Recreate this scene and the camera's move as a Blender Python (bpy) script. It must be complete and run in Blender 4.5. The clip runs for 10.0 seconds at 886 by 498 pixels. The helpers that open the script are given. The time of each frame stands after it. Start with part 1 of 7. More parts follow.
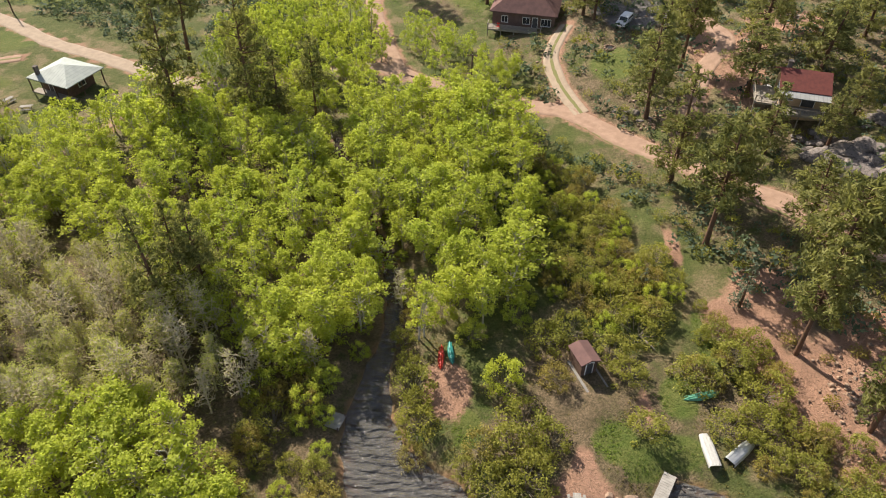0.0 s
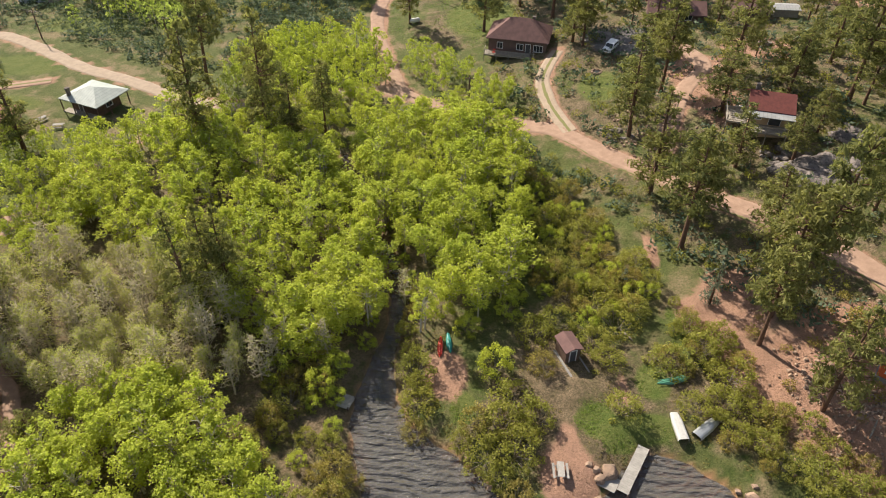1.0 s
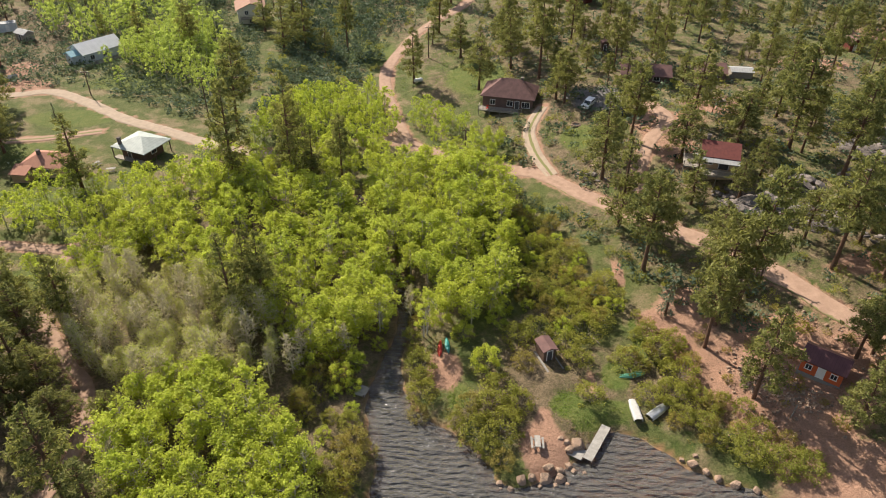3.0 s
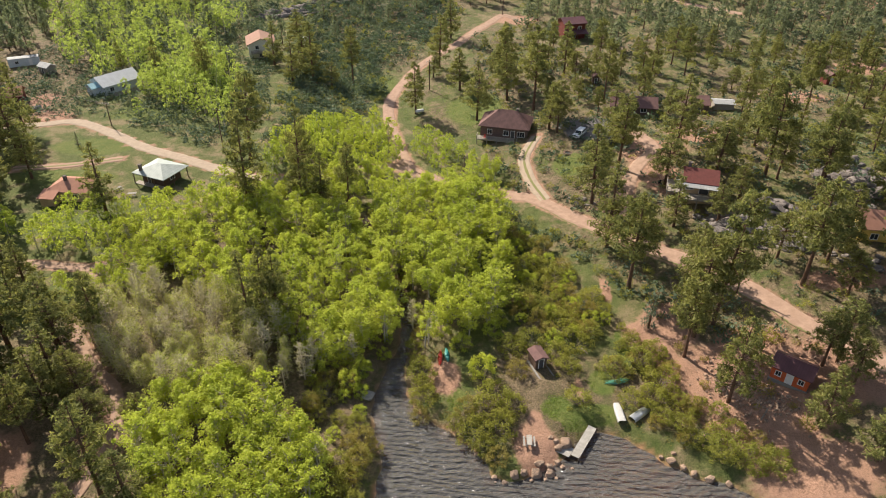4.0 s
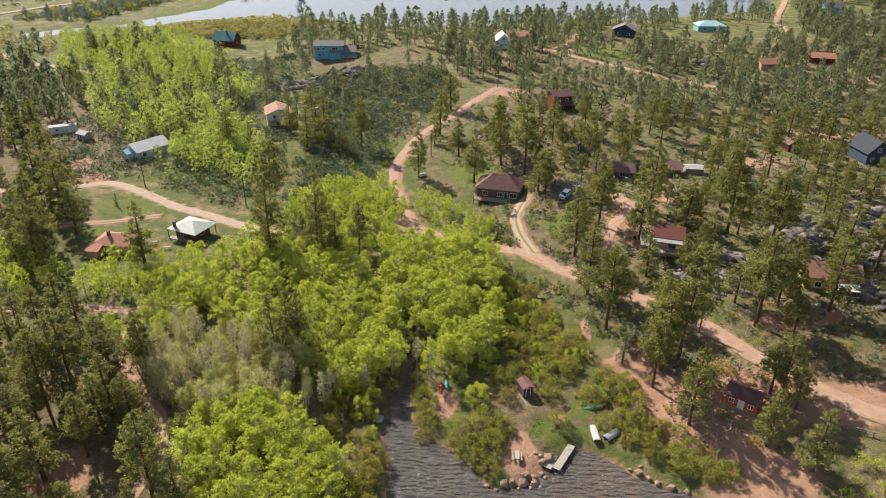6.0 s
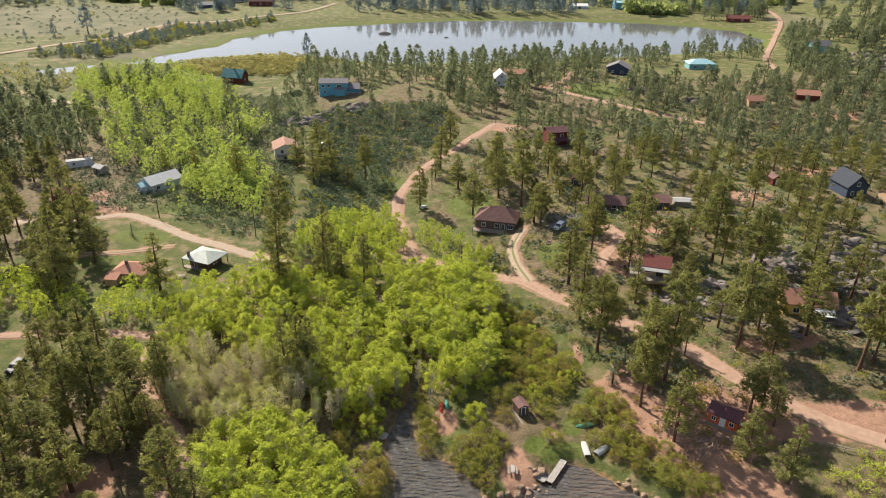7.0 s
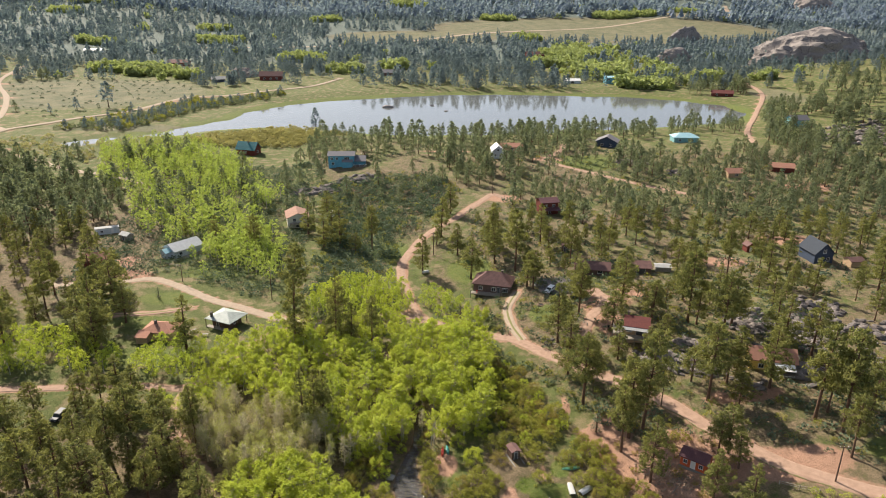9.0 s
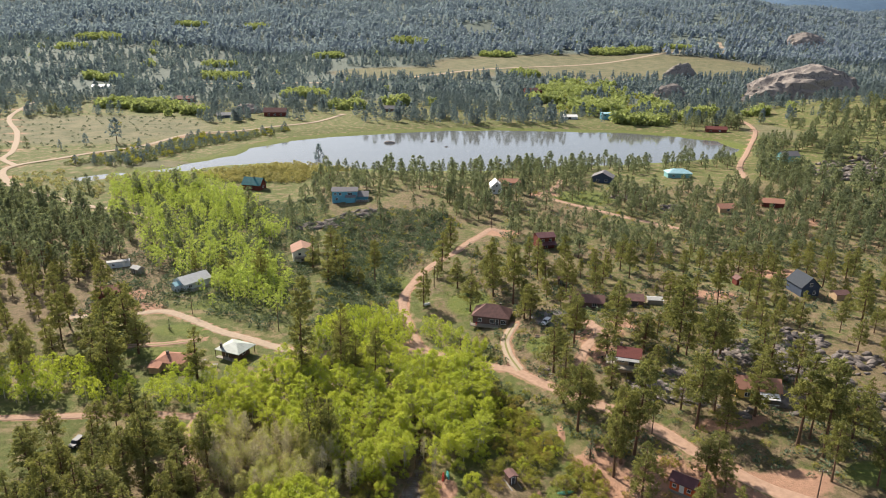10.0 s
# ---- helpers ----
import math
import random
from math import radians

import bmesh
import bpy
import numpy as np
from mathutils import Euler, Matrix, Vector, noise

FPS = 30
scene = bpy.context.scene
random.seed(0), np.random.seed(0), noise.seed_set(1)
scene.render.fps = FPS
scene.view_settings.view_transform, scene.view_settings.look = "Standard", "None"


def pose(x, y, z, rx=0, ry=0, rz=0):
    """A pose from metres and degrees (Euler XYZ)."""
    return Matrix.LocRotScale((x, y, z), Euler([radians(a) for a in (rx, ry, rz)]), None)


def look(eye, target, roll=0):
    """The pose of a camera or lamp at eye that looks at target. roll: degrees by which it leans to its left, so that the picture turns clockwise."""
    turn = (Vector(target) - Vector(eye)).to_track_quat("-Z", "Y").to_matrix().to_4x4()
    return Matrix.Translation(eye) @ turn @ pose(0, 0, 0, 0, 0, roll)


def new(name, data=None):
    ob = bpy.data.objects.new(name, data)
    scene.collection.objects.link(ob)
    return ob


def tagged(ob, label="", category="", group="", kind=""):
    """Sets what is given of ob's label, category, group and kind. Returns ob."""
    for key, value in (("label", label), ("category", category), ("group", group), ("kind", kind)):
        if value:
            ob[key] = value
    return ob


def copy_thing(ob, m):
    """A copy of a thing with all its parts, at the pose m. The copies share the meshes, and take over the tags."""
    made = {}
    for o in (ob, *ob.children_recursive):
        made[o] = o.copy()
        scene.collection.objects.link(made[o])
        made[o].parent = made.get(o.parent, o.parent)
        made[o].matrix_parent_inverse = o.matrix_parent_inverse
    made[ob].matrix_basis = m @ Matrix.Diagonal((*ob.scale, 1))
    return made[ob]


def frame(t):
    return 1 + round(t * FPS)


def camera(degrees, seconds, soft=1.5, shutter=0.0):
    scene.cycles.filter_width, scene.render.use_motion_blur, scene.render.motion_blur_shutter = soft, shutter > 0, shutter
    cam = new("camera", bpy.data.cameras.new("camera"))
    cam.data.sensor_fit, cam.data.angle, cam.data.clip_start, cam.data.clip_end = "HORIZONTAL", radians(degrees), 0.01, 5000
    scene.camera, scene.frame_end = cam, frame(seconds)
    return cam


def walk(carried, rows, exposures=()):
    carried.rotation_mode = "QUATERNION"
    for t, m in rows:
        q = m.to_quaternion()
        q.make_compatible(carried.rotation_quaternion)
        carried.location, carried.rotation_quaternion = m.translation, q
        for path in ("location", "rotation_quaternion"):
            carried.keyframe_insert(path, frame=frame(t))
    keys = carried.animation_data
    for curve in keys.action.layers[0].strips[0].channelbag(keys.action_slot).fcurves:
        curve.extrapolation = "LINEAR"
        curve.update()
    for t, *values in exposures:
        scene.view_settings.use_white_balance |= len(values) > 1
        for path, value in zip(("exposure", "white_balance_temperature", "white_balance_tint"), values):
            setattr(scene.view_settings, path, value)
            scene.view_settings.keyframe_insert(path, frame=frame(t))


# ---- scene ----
cam = camera(64.6, 10.0, soft=1.0)
ROWS = [
    (0.0, -0.54, -0.98, 62.09, 0.01, -41.70, 0.28),
    (0.5, -0.48, -5.33, 64.11, 0.01, -40.79, 0.31),
    (1.0, -0.42, -9.69, 66.13, 0.02, -39.83, 0.34),
    (1.5, -0.38, -14.05, 68.14, 0.03, -38.82, 0.37),
    (2.0, -0.34, -18.41, 70.16, 0.04, -37.79, 0.39),
    (2.5, -0.32, -22.78, 72.17, 0.05, -36.71, 0.42),
    (3.0, -0.30, -27.16, 74.18, 0.05, -35.60, 0.44),
    (3.5, -0.29, -31.54, 76.20, 0.06, -34.47, 0.46),
    (4.0, -0.29, -35.92, 78.21, 0.07, -33.31, 0.48),
    (4.5, -0.30, -40.31, 80.21, 0.08, -32.12, 0.50),
    (5.0, -0.31, -44.70, 82.22, 0.09, -30.91, 0.52),
    (5.5, -0.34, -49.10, 84.23, 0.09, -29.68, 0.54),
    (6.0, -0.37, -53.50, 86.23, 0.10, -28.44, 0.56),
    (6.5, -0.42, -57.91, 88.24, 0.11, -27.18, 0.58),
    (7.0, -0.47, -62.32, 90.24, 0.12, -25.91, 0.59),
    (7.5, -0.53, -66.73, 92.24, 0.13, -24.63, 0.61),
    (8.0, -0.60, -71.15, 94.24, 0.13, -23.34, 0.62),
    (8.5, -0.68, -75.58, 96.24, 0.14, -22.05, 0.64),
    (9.0, -0.76, -80.01, 98.24, 0.15, -20.76, 0.65),
    (9.5, -0.86, -84.44, 100.24, 0.16, -19.46, 0.66),
    (10.0, -0.96, -88.88, 102.24, 0.17, -18.17, 0.67),
]
EXPOSURE = 1.05
walk(cam, [(t, pose(x, y, z, 90 + pitch, 0, yaw) @ pose(0, 0, 0, 0, 0, roll)) for t, x, y, z, yaw, pitch, roll in ROWS],
     exposures=[(0.0, EXPOSURE), (10.0, EXPOSURE)])

# ---- sky and sun: late afternoon, the sun ahead and to the left ----
SUN_FROM = Vector((-0.60, 0.80, 0.0)).normalized()
SUN_HEIGHT = 36.0
world = bpy.data.worlds.new("sky")
scene.world = world
world.use_nodes = True
sky = world.node_tree.nodes.new("ShaderNodeTexSky")
sky.sky_type = "NISHITA"
sky.sun_disc = False
sky.sun_elevation = radians(SUN_HEIGHT)
sky.sun_rotation = math.atan2(SUN_FROM.x, SUN_FROM.y)
sky.altitude = 2400
sky.dust_density = 7.0
sky.air_density = 1.0
back = world.node_tree.nodes["Background"]
back.inputs["Strength"].default_value = 0.13
haze = world.node_tree.nodes.new("ShaderNodeHueSaturation")
haze.inputs["Saturation"].default_value, haze.inputs["Value"].default_value = 0.64, 0.70
world.node_tree.links.new(sky.outputs[0], haze.inputs["Color"])
world.node_tree.links.new(haze.outputs[0], back.inputs["Color"])
sun_data = bpy.data.lights.new("sun", "SUN")
sun_data.energy, sun_data.angle, sun_data.color = 5.0, radians(0.6), (1.0, 0.90, 0.765)
sun = new("sun", sun_data)
h = math.cos(radians(SUN_HEIGHT))
sun.matrix_world = look((0, 0, 200), Vector((0, 0, 200)) - Vector((SUN_FROM.x * h, SUN_FROM.y * h, math.sin(radians(SUN_HEIGHT)))))

# ---- materials ----
rng = np.random.default_rng(7)


class Nodes:
    """A small builder for node materials."""

    def __init__(self, name):
        self.mat = bpy.data.materials.new(name)
        self.mat.use_nodes = True
        self.tree = self.mat.node_tree
        self.tree.nodes.clear()
        self.out = self.add("ShaderNodeOutputMaterial")

    def add(self, kind, **inputs):
        node = self.tree.nodes.new(kind)
        for key, value in inputs.items():
            self.put(node, key.replace("_", " "), value)
        return node

    def put(self, node, key, value):
        socket = node.inputs[int(key) if key.isdigit() else key]
        if isinstance(value, bpy.types.NodeSocket):
            self.tree.links.new(value, socket)
        else:
            socket.default_value = value

    def position(self):
        return self.add("ShaderNodeNewGeometry").outputs["Position"]

    def noise(self, scale, detail=4.0, vector=None, rough=0.55):
        n = self.add("ShaderNodeTexNoise", Scale=scale, Detail=detail, Roughness=rough, Vector=vector or self.position())
        return n.outputs["Fac"]

    def steps(self, fac, low, high):
        n = self.add("ShaderNodeMapRange", Value=fac)
        self.put(n, "From Min", low)
        self.put(n, "From Max", high)
        return n.outputs["Result"]

    def mix(self, fac, a, b, blend="MIX"):
        n = self.tree.nodes.new("ShaderNodeMix")
        n.data_type, n.blend_type = "RGBA", blend
        self.put(n, "0", fac)
        for i, v in ((6, a), (7, b)):
            self.put(n, str(i), v if isinstance(v, bpy.types.NodeSocket) else (*v, 1.0) if len(v) == 3 else v)
        return n.outputs[2]

    def maths(self, op, a, b=0.0):
        n = self.tree.nodes.new("ShaderNodeMath")
        n.operation = op
        self.put(n, "0", a)
        self.put(n, "1", b)
        return n.outputs[0]

    def bump(self, height, strength, distance):
        return self.add("ShaderNodeBump", Height=height, Strength=strength, Distance=distance).outputs["Normal"]

    def attribute(self, name):
        n = self.tree.nodes.new("ShaderNodeAttribute")
        n.attribute_name = name
        return n.outputs["Fac"]

    def done(self, shader):
        self.tree.links.new(shader, self.out.inputs["Surface"])
        return self.mat


def plain(name, a, b, rough=0.8, metal=0.0, scale=2.0, fine=25.0, bump=0.3, depth=0.02):
    """A surface of two close tones with stains and a finer grain."""
    n = Nodes(name)
    ob = n.add("ShaderNodeObjectInfo").outputs["Random"]
    col = n.mix(n.steps(n.noise(scale), 0.35, 0.65), a, b)
    grain = n.noise(fine, 3.0)
    col = n.mix(n.maths("MULTIPLY", n.steps(grain, 0.3, 0.75), 0.35), col, tuple(v * 0.55 for v in a))
    col = n.mix(n.maths("MULTIPLY", ob, 0.3), col, tuple(min(1, v * 0.7) for v in b))
    p = n.add("ShaderNodeBsdfPrincipled", Roughness=rough, Metallic=metal)
    n.put(p, "Specular IOR Level", 0.05 if rough > 0.8 else 0.2 if rough > 0.5 else 0.5)
    n.put(p, "Base Color", col)
    n.put(p, "Normal", n.bump(grain, bump, depth))
    return n.done(p.outputs[0])


def ribbed(name, a, b, rough=0.45, period=0.45, metal=0.0, axis=0):
    """Sheet metal or boards with ribs at an even spacing, in the object's own axes."""
    n = Nodes(name)
    coords = n.add("ShaderNodeTexCoord").outputs["Object"]
    sep = n.add("ShaderNodeSeparateXYZ", Vector=coords)
    wave = n.maths("FRACT", n.maths("MULTIPLY", sep.outputs[axis], 1.0 / period))
    rib = n.maths("GREATER_THAN", wave, 0.86)
    col = n.mix(n.steps(n.noise(0.8), 0.35, 0.7), a, b)
    col = n.mix(n.maths("MULTIPLY", rib, 0.5), col, tuple(v * 0.6 for v in a))
    p = n.add("ShaderNodeBsdfPrincipled", Roughness=rough, Metallic=metal)
    n.put(p, "Base Color", col)
    n.put(p, "Specular IOR Level", 0.15)
    n.put(p, "Normal", n.bump(rib, 0.6, 0.03))
    return n.done(p.outputs[0])


def foliage(name, dark, light, through_light=0.45, tone=0.35, rough=0.75):
    """Leaves: each its own tone, each plant its own shade, with light passing through."""
    n = Nodes(name)
    leaf = n.add("ShaderNodeNewGeometry").outputs["Random Per Island"]
    plant = n.add("ShaderNodeObjectInfo").outputs["Random"]
    col = n.mix(leaf, dark, light)
    patch = n.steps(n.noise(0.12, 2.0), 0.35, 0.65)
    col = n.mix(n.maths("MULTIPLY", plant, tone), col, tuple(v * k for v, k in zip(dark, (1.25, 1.0, 0.8))))
    col = n.mix(n.maths("MULTIPLY", patch, tone), col, tuple(v * k for v, k in zip(light, (1.1, 1.0, 0.8))))
    p = n.add("ShaderNodeBsdfPrincipled", Roughness=rough)
    n.put(p, "Base Color", col)
    n.put(p, "Specular IOR Level", 0.12)
    tr = n.add("ShaderNodeBsdfTranslucent", Color=n.mix(0.35, col, (0.9, 0.95, 0.15), "MULTIPLY"))
    m = n.add("ShaderNodeMixShader", Fac=through_light)
    n.put(m, "1", p.outputs[0])
    n.put(m, "2", tr.outputs[0])
    return n.done(m.outputs[0])


def rock_material(name, a, b, dark, cracks=0.35):
    n = Nodes(name)
    big, fine = n.noise(0.7, 6.0), n.noise(6.0, 5.0)
    col = n.mix(n.steps(big, 0.35, 0.65), a, b)
    col = n.mix(n.steps(n.noise(2.3, 6.0), 0.55, 0.72), col, dark)
    col = n.mix(n.maths("MULTIPLY", n.add("ShaderNodeObjectInfo").outputs["Random"], 0.5), col, tuple(v * 0.65 for v in b))
    bent = n.add("ShaderNodeVectorMath")
    bent.operation = "MULTIPLY_ADD"
    n.put(bent, "0", n.add("ShaderNodeTexNoise", Scale=cracks * 2.0, Detail=4.0, Vector=n.position()).outputs["Color"])
    n.put(bent, "1", (1.6 / cracks,) * 3)
    n.put(bent, "2", n.position())
    crack = n.add("ShaderNodeTexVoronoi", Scale=cracks, Vector=n.add("ShaderNodeMapping", Vector=bent.outputs[0], Scale=(0.7, 0.7, 1.8)).outputs[0])
    crack.feature = "DISTANCE_TO_EDGE"
    seam = n.steps(crack.outputs["Distance"], 0.0, 0.045)
    col = n.mix(seam, dark, col)
    p = n.add("ShaderNodeBsdfPrincipled", Roughness=0.95)
    n.put(p, "Specular IOR Level", 0.05)
    n.put(p, "Base Color", col)
    n.put(p, "Normal", n.bump(n.maths("ADD", big, n.maths("MULTIPLY", fine, 0.4)), 0.9, 0.25))
    return n.done(p.outputs[0])


def ground_material():
    """Meadow, bare pink soil, brush floor and mud by the sheet's own masks, broken up by noise."""
    n = Nodes("ground_soil_and_grass")
    coarse, mid, fine = n.noise(0.06, 4.0), n.noise(0.6, 8.0, rough=0.72), n.noise(4.0, 8.0, rough=0.8)
    meadow = n.mix(n.steps(mid, 0.35, 0.65), (0.080, 0.105, 0.026), (0.155, 0.150, 0.058))
    meadow = n.mix(n.maths("MULTIPLY", n.steps(fine, 0.42, 0.6), 0.75), meadow, (0.05, 0.068, 0.02))
    floor = n.mix(n.steps(mid, 0.35, 0.65), (0.125, 0.095, 0.055), (0.27, 0.195, 0.125))
    floor = n.mix(n.maths("MULTIPLY", n.steps(fine, 0.42, 0.6), 0.75), floor, (0.052, 0.050, 0.025))
    soil = n.mix(n.steps(mid, 0.3, 0.7), (0.41, 0.240, 0.165), (0.31, 0.185, 0.125))
    soil = n.mix(n.maths("MULTIPLY", n.steps(fine, 0.45, 0.62), 0.55), soil, (0.16, 0.10, 0.065))
    lawn = n.mix(n.steps(mid, 0.35, 0.65), (0.095, 0.125, 0.028), (0.165, 0.165, 0.052))
    lawn = n.mix(n.maths("MULTIPLY", n.steps(fine, 0.42, 0.6), 0.6), lawn, (0.05, 0.085, 0.018))
    straw = n.mix(n.steps(n.noise(0.05, 8.0, rough=0.75), 0.38, 0.62), (0.165, 0.148, 0.085), (0.090, 0.096, 0.048))
    mud = n.mix(n.steps(mid, 0.35, 0.65), (0.42, 0.23, 0.12), (0.30, 0.165, 0.09))

    def edge(mask):
        return n.steps(n.maths("ADD", mask, n.maths("ADD", n.maths("MULTIPLY", n.maths("SUBTRACT", mid, 0.5), 1.0), n.maths("MULTIPLY", n.maths("SUBTRACT", fine, 0.5), 0.9))), 0.36, 0.64)

    wild = edge(n.maths("SUBTRACT", n.attribute("woods"), n.maths("MULTIPLY", n.steps(coarse, 0.4, 0.6), 0.25)))
    dry = n.mix(n.steps(fine, 0.42, 0.6), (0.25, 0.19, 0.11), (0.12, 0.11, 0.05))
    meadow = n.mix(n.steps(n.noise(0.22, 5.0), 0.5, 0.64), meadow, dry)
    col = n.mix(wild, meadow, floor)
    # Far forest floor lifted towards blue-grey: distance haze mixed into its colour.
    col = n.mix(edge(n.attribute("timber")), col, n.mix(n.steps(mid, 0.35, 0.65), (0.085, 0.110, 0.095), (0.120, 0.138, 0.115)))
    col = n.mix(edge(n.attribute("lawn")), col, lawn)
    col = n.mix(edge(n.attribute("straw")), col, straw)
    col = n.mix(edge(n.attribute("soil")), col, soil)
    gravel = n.mix(n.steps(fine, 0.4, 0.65), (0.20, 0.185, 0.175), (0.13, 0.12, 0.115))
    col = n.mix(edge(n.attribute("gravel")), col, gravel)
    mud = n.mix(n.attribute("deep"), mud, (0.02, 0.022, 0.02))
    col = n.mix(n.attribute("mud"), col, mud)
    p = n.add("ShaderNodeBsdfPrincipled", Roughness=0.95)
    n.put(p, "Base Color", col)
    n.put(p, "Specular IOR Level", 0.15)
    n.put(p, "Normal", n.bump(n.maths("ADD", mid, fine), 1.0, 0.3))
    return n.done(p.outputs[0])


def water_material(name, ripple, height, tint, murk, cloud, flow=(1.0, 1.0, 1.0), crests=0.0):
    n = Nodes(name)
    m = n.add("ShaderNodeMapping", Vector=n.position(), Scale=flow)
    surf = n.maths("ADD", n.noise(ripple, 2.0, m.outputs[0]), n.maths("MULTIPLY", n.noise(ripple * 3.7, 3.0, m.outputs[0]), 0.35))
    if crests:
        band = n.add("ShaderNodeTexWave", Vector=n.add("ShaderNodeMapping", Vector=n.position(), Rotation=(0, 0, 0.15)).outputs[0], Scale=0.34, Distortion=9.0, Detail=3.0)
        n.put(band, "Detail Scale", 0.55)
        band.bands_direction = "Y"
        surf = n.maths("ADD", n.maths("MULTIPLY", surf, 0.75), n.maths("MULTIPLY", band.outputs["Fac"], crests))
    normal = n.bump(surf, 1.0, height)
    fres = n.add("ShaderNodeFresnel", IOR=1.333, Normal=normal)
    gloss = n.add("ShaderNodeBsdfGlossy", Roughness=0.08, Normal=normal)
    clear = n.add("ShaderNodeBsdfTransparent", Color=(*tint, 1))
    silt = n.add("ShaderNodeBsdfDiffuse", Color=(*murk, 1), Normal=normal)
    body = n.add("ShaderNodeMixShader", Fac=cloud)
    n.put(body, "1", clear.outputs[0])
    n.put(body, "2", silt.outputs[0])
    mix = n.add("ShaderNodeMixShader", Fac=fres.outputs[0])
    n.put(mix, "1", body.outputs[0])
    n.put(mix, "2", gloss.outputs[0])
    return n.done(mix.outputs[0])


def glass_material():
    n = Nodes("window_glass")
    p = n.add("ShaderNodeBsdfPrincipled", Roughness=0.06)
    n.put(p, "Base Color", n.mix(n.noise(1.5), (0.02, 0.025, 0.03), (0.05, 0.055, 0.06)))
    return n.done(p.outputs[0])


def road_material(name, a, b):
    n = Nodes(name)
    rut = n.attribute("rut")
    mid, fine = n.noise(0.8, 5.0), n.noise(7.0, 4.0)
    col = n.mix(n.steps(mid, 0.3, 0.7), a, b)
    col = n.mix(n.maths("MULTIPLY", n.steps(fine, 0.5, 0.8), 0.35), col, tuple(v * 0.55 for v in a))
    verge = n.steps(n.maths("ADD", rut, n.maths("MULTIPLY", n.maths("SUBTRACT", mid, 0.5), 1.2)), 0.1, 0.35)
    col = n.mix(verge, n.mix(fine, (0.20, 0.17, 0.08), (0.12, 0.14, 0.045)), col)
    p = n.add("ShaderNodeBsdfPrincipled", Roughness=0.95)
    n.put(p, "Base Color", col)
    n.put(p, "Specular IOR Level", 0.15)
    n.put(p, "Normal", n.bump(n.maths("ADD", mid, fine), 0.7, 0.06))
    return n.done(p.outputs[0])


M_GROUND = ground_material()
M_ROAD = road_material("pink_gravel", (0.35, 0.235, 0.17), (0.26, 0.17, 0.122))
M_TRACK = road_material("pale_gravel", (0.36, 0.285, 0.21), (0.28, 0.215, 0.16))
M_POND = water_material("pond_water", 0.62, 0.9, (0.80, 0.60, 0.40), (0.165, 0.160, 0.150), 0.50, (0.55, 1.6, 1.0), 0.17)
M_LAKE = water_material("lake_water", 0.16, 0.03, (0.3, 0.3, 0.3), (0.17, 0.18, 0.18), 0.7)
M_PINE = foliage("pine_needles", (0.080, 0.100, 0.040), (0.315, 0.315, 0.115), 0.5)
# Distance haze painted into both needle colours: bluer and flatter than M_PINE.
M_PINE_FAR = foliage("haze_tinted_needles", (0.102, 0.142, 0.190), (0.160, 0.212, 0.275), 0.5)
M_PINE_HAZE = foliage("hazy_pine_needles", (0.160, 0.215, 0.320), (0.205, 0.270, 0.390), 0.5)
# Middle-distance pines carry a fainter haze, again as a colour shift.
M_PINE_MID = foliage("haze_dulled_needles", (0.080, 0.108, 0.070), (0.250, 0.280, 0.180), 0.5)
# M_ASPEN shifted slightly paler: light haze put into the leaf colour.
M_ASPEN_FAR = foliage("haze_paled_aspen_leaves", (0.25, 0.325, 0.075), (0.47, 0.55, 0.160), 0.53)
M_ASPEN = foliage("aspen_leaves", (0.258, 0.328, 0.050), (0.545, 0.604, 0.118), 0.53)
M_SPARSE = foliage("budding_leaves", (0.32, 0.36, 0.10), (0.52, 0.55, 0.18), 0.5)
M_WILLOW = foliage("willow_leaves", (0.17, 0.19, 0.04), (0.36, 0.36, 0.09), 0.48)
M_RUST = foliage("budding_twigs", (0.20, 0.175, 0.055), (0.36, 0.31, 0.095), 0.42)
M_GOLD = foliage("golden_willow_leaves", (0.27, 0.27, 0.13), (0.41, 0.39, 0.20), 0.5)
# Grove leaves are desaturated so the colour itself carries the haze.
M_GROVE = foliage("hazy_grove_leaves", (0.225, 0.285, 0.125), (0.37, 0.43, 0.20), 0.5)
M_SAGE = foliage("sagebrush_leaves", (0.048, 0.080, 0.058), (0.145, 0.190, 0.125), 0.3)
M_SPRUCE = foliage("blue_spruce_needles", (0.085, 0.11, 0.075), (0.20, 0.235, 0.17), 0.3)
M_GRASS = foliage("grass_blades", (0.10, 0.19, 0.03), (0.20, 0.27, 0.06), 0.5)
M_HAY = foliage("dry_grass_blades", (0.16, 0.15, 0.055), (0.32, 0.28, 0.12), 0.4)
M_BARK = plain("pine_bark", (0.10, 0.065, 0.045), (0.17, 0.10, 0.065), 0.95, bump=0.8)
M_PALE = plain("aspen_bark", (0.52, 0.48, 0.40), (0.38, 0.35, 0.29), 0.85)
M_TWIG = plain("grey_twigs", (0.30, 0.26, 0.20), (0.20, 0.17, 0.14), 0.9)
M_BUDTWIG = plain("pale_tan_twigs", (0.56, 0.49, 0.33), (0.44, 0.38, 0.26), 0.9)
M_ROCK = rock_material("pink_granite", (0.25, 0.21, 0.185), (0.175, 0.155, 0.145), (0.07, 0.063, 0.06), 0.5)
M_BOULDER = rock_material("tan_boulder", (0.36, 0.245, 0.17), (0.27, 0.195, 0.145), (0.13, 0.10, 0.08))
M_DOME = rock_material("dome_granite", (0.34, 0.295, 0.26), (0.235, 0.21, 0.195), (0.10, 0.09, 0.088), 0.04)
M_GLASS = glass_material()
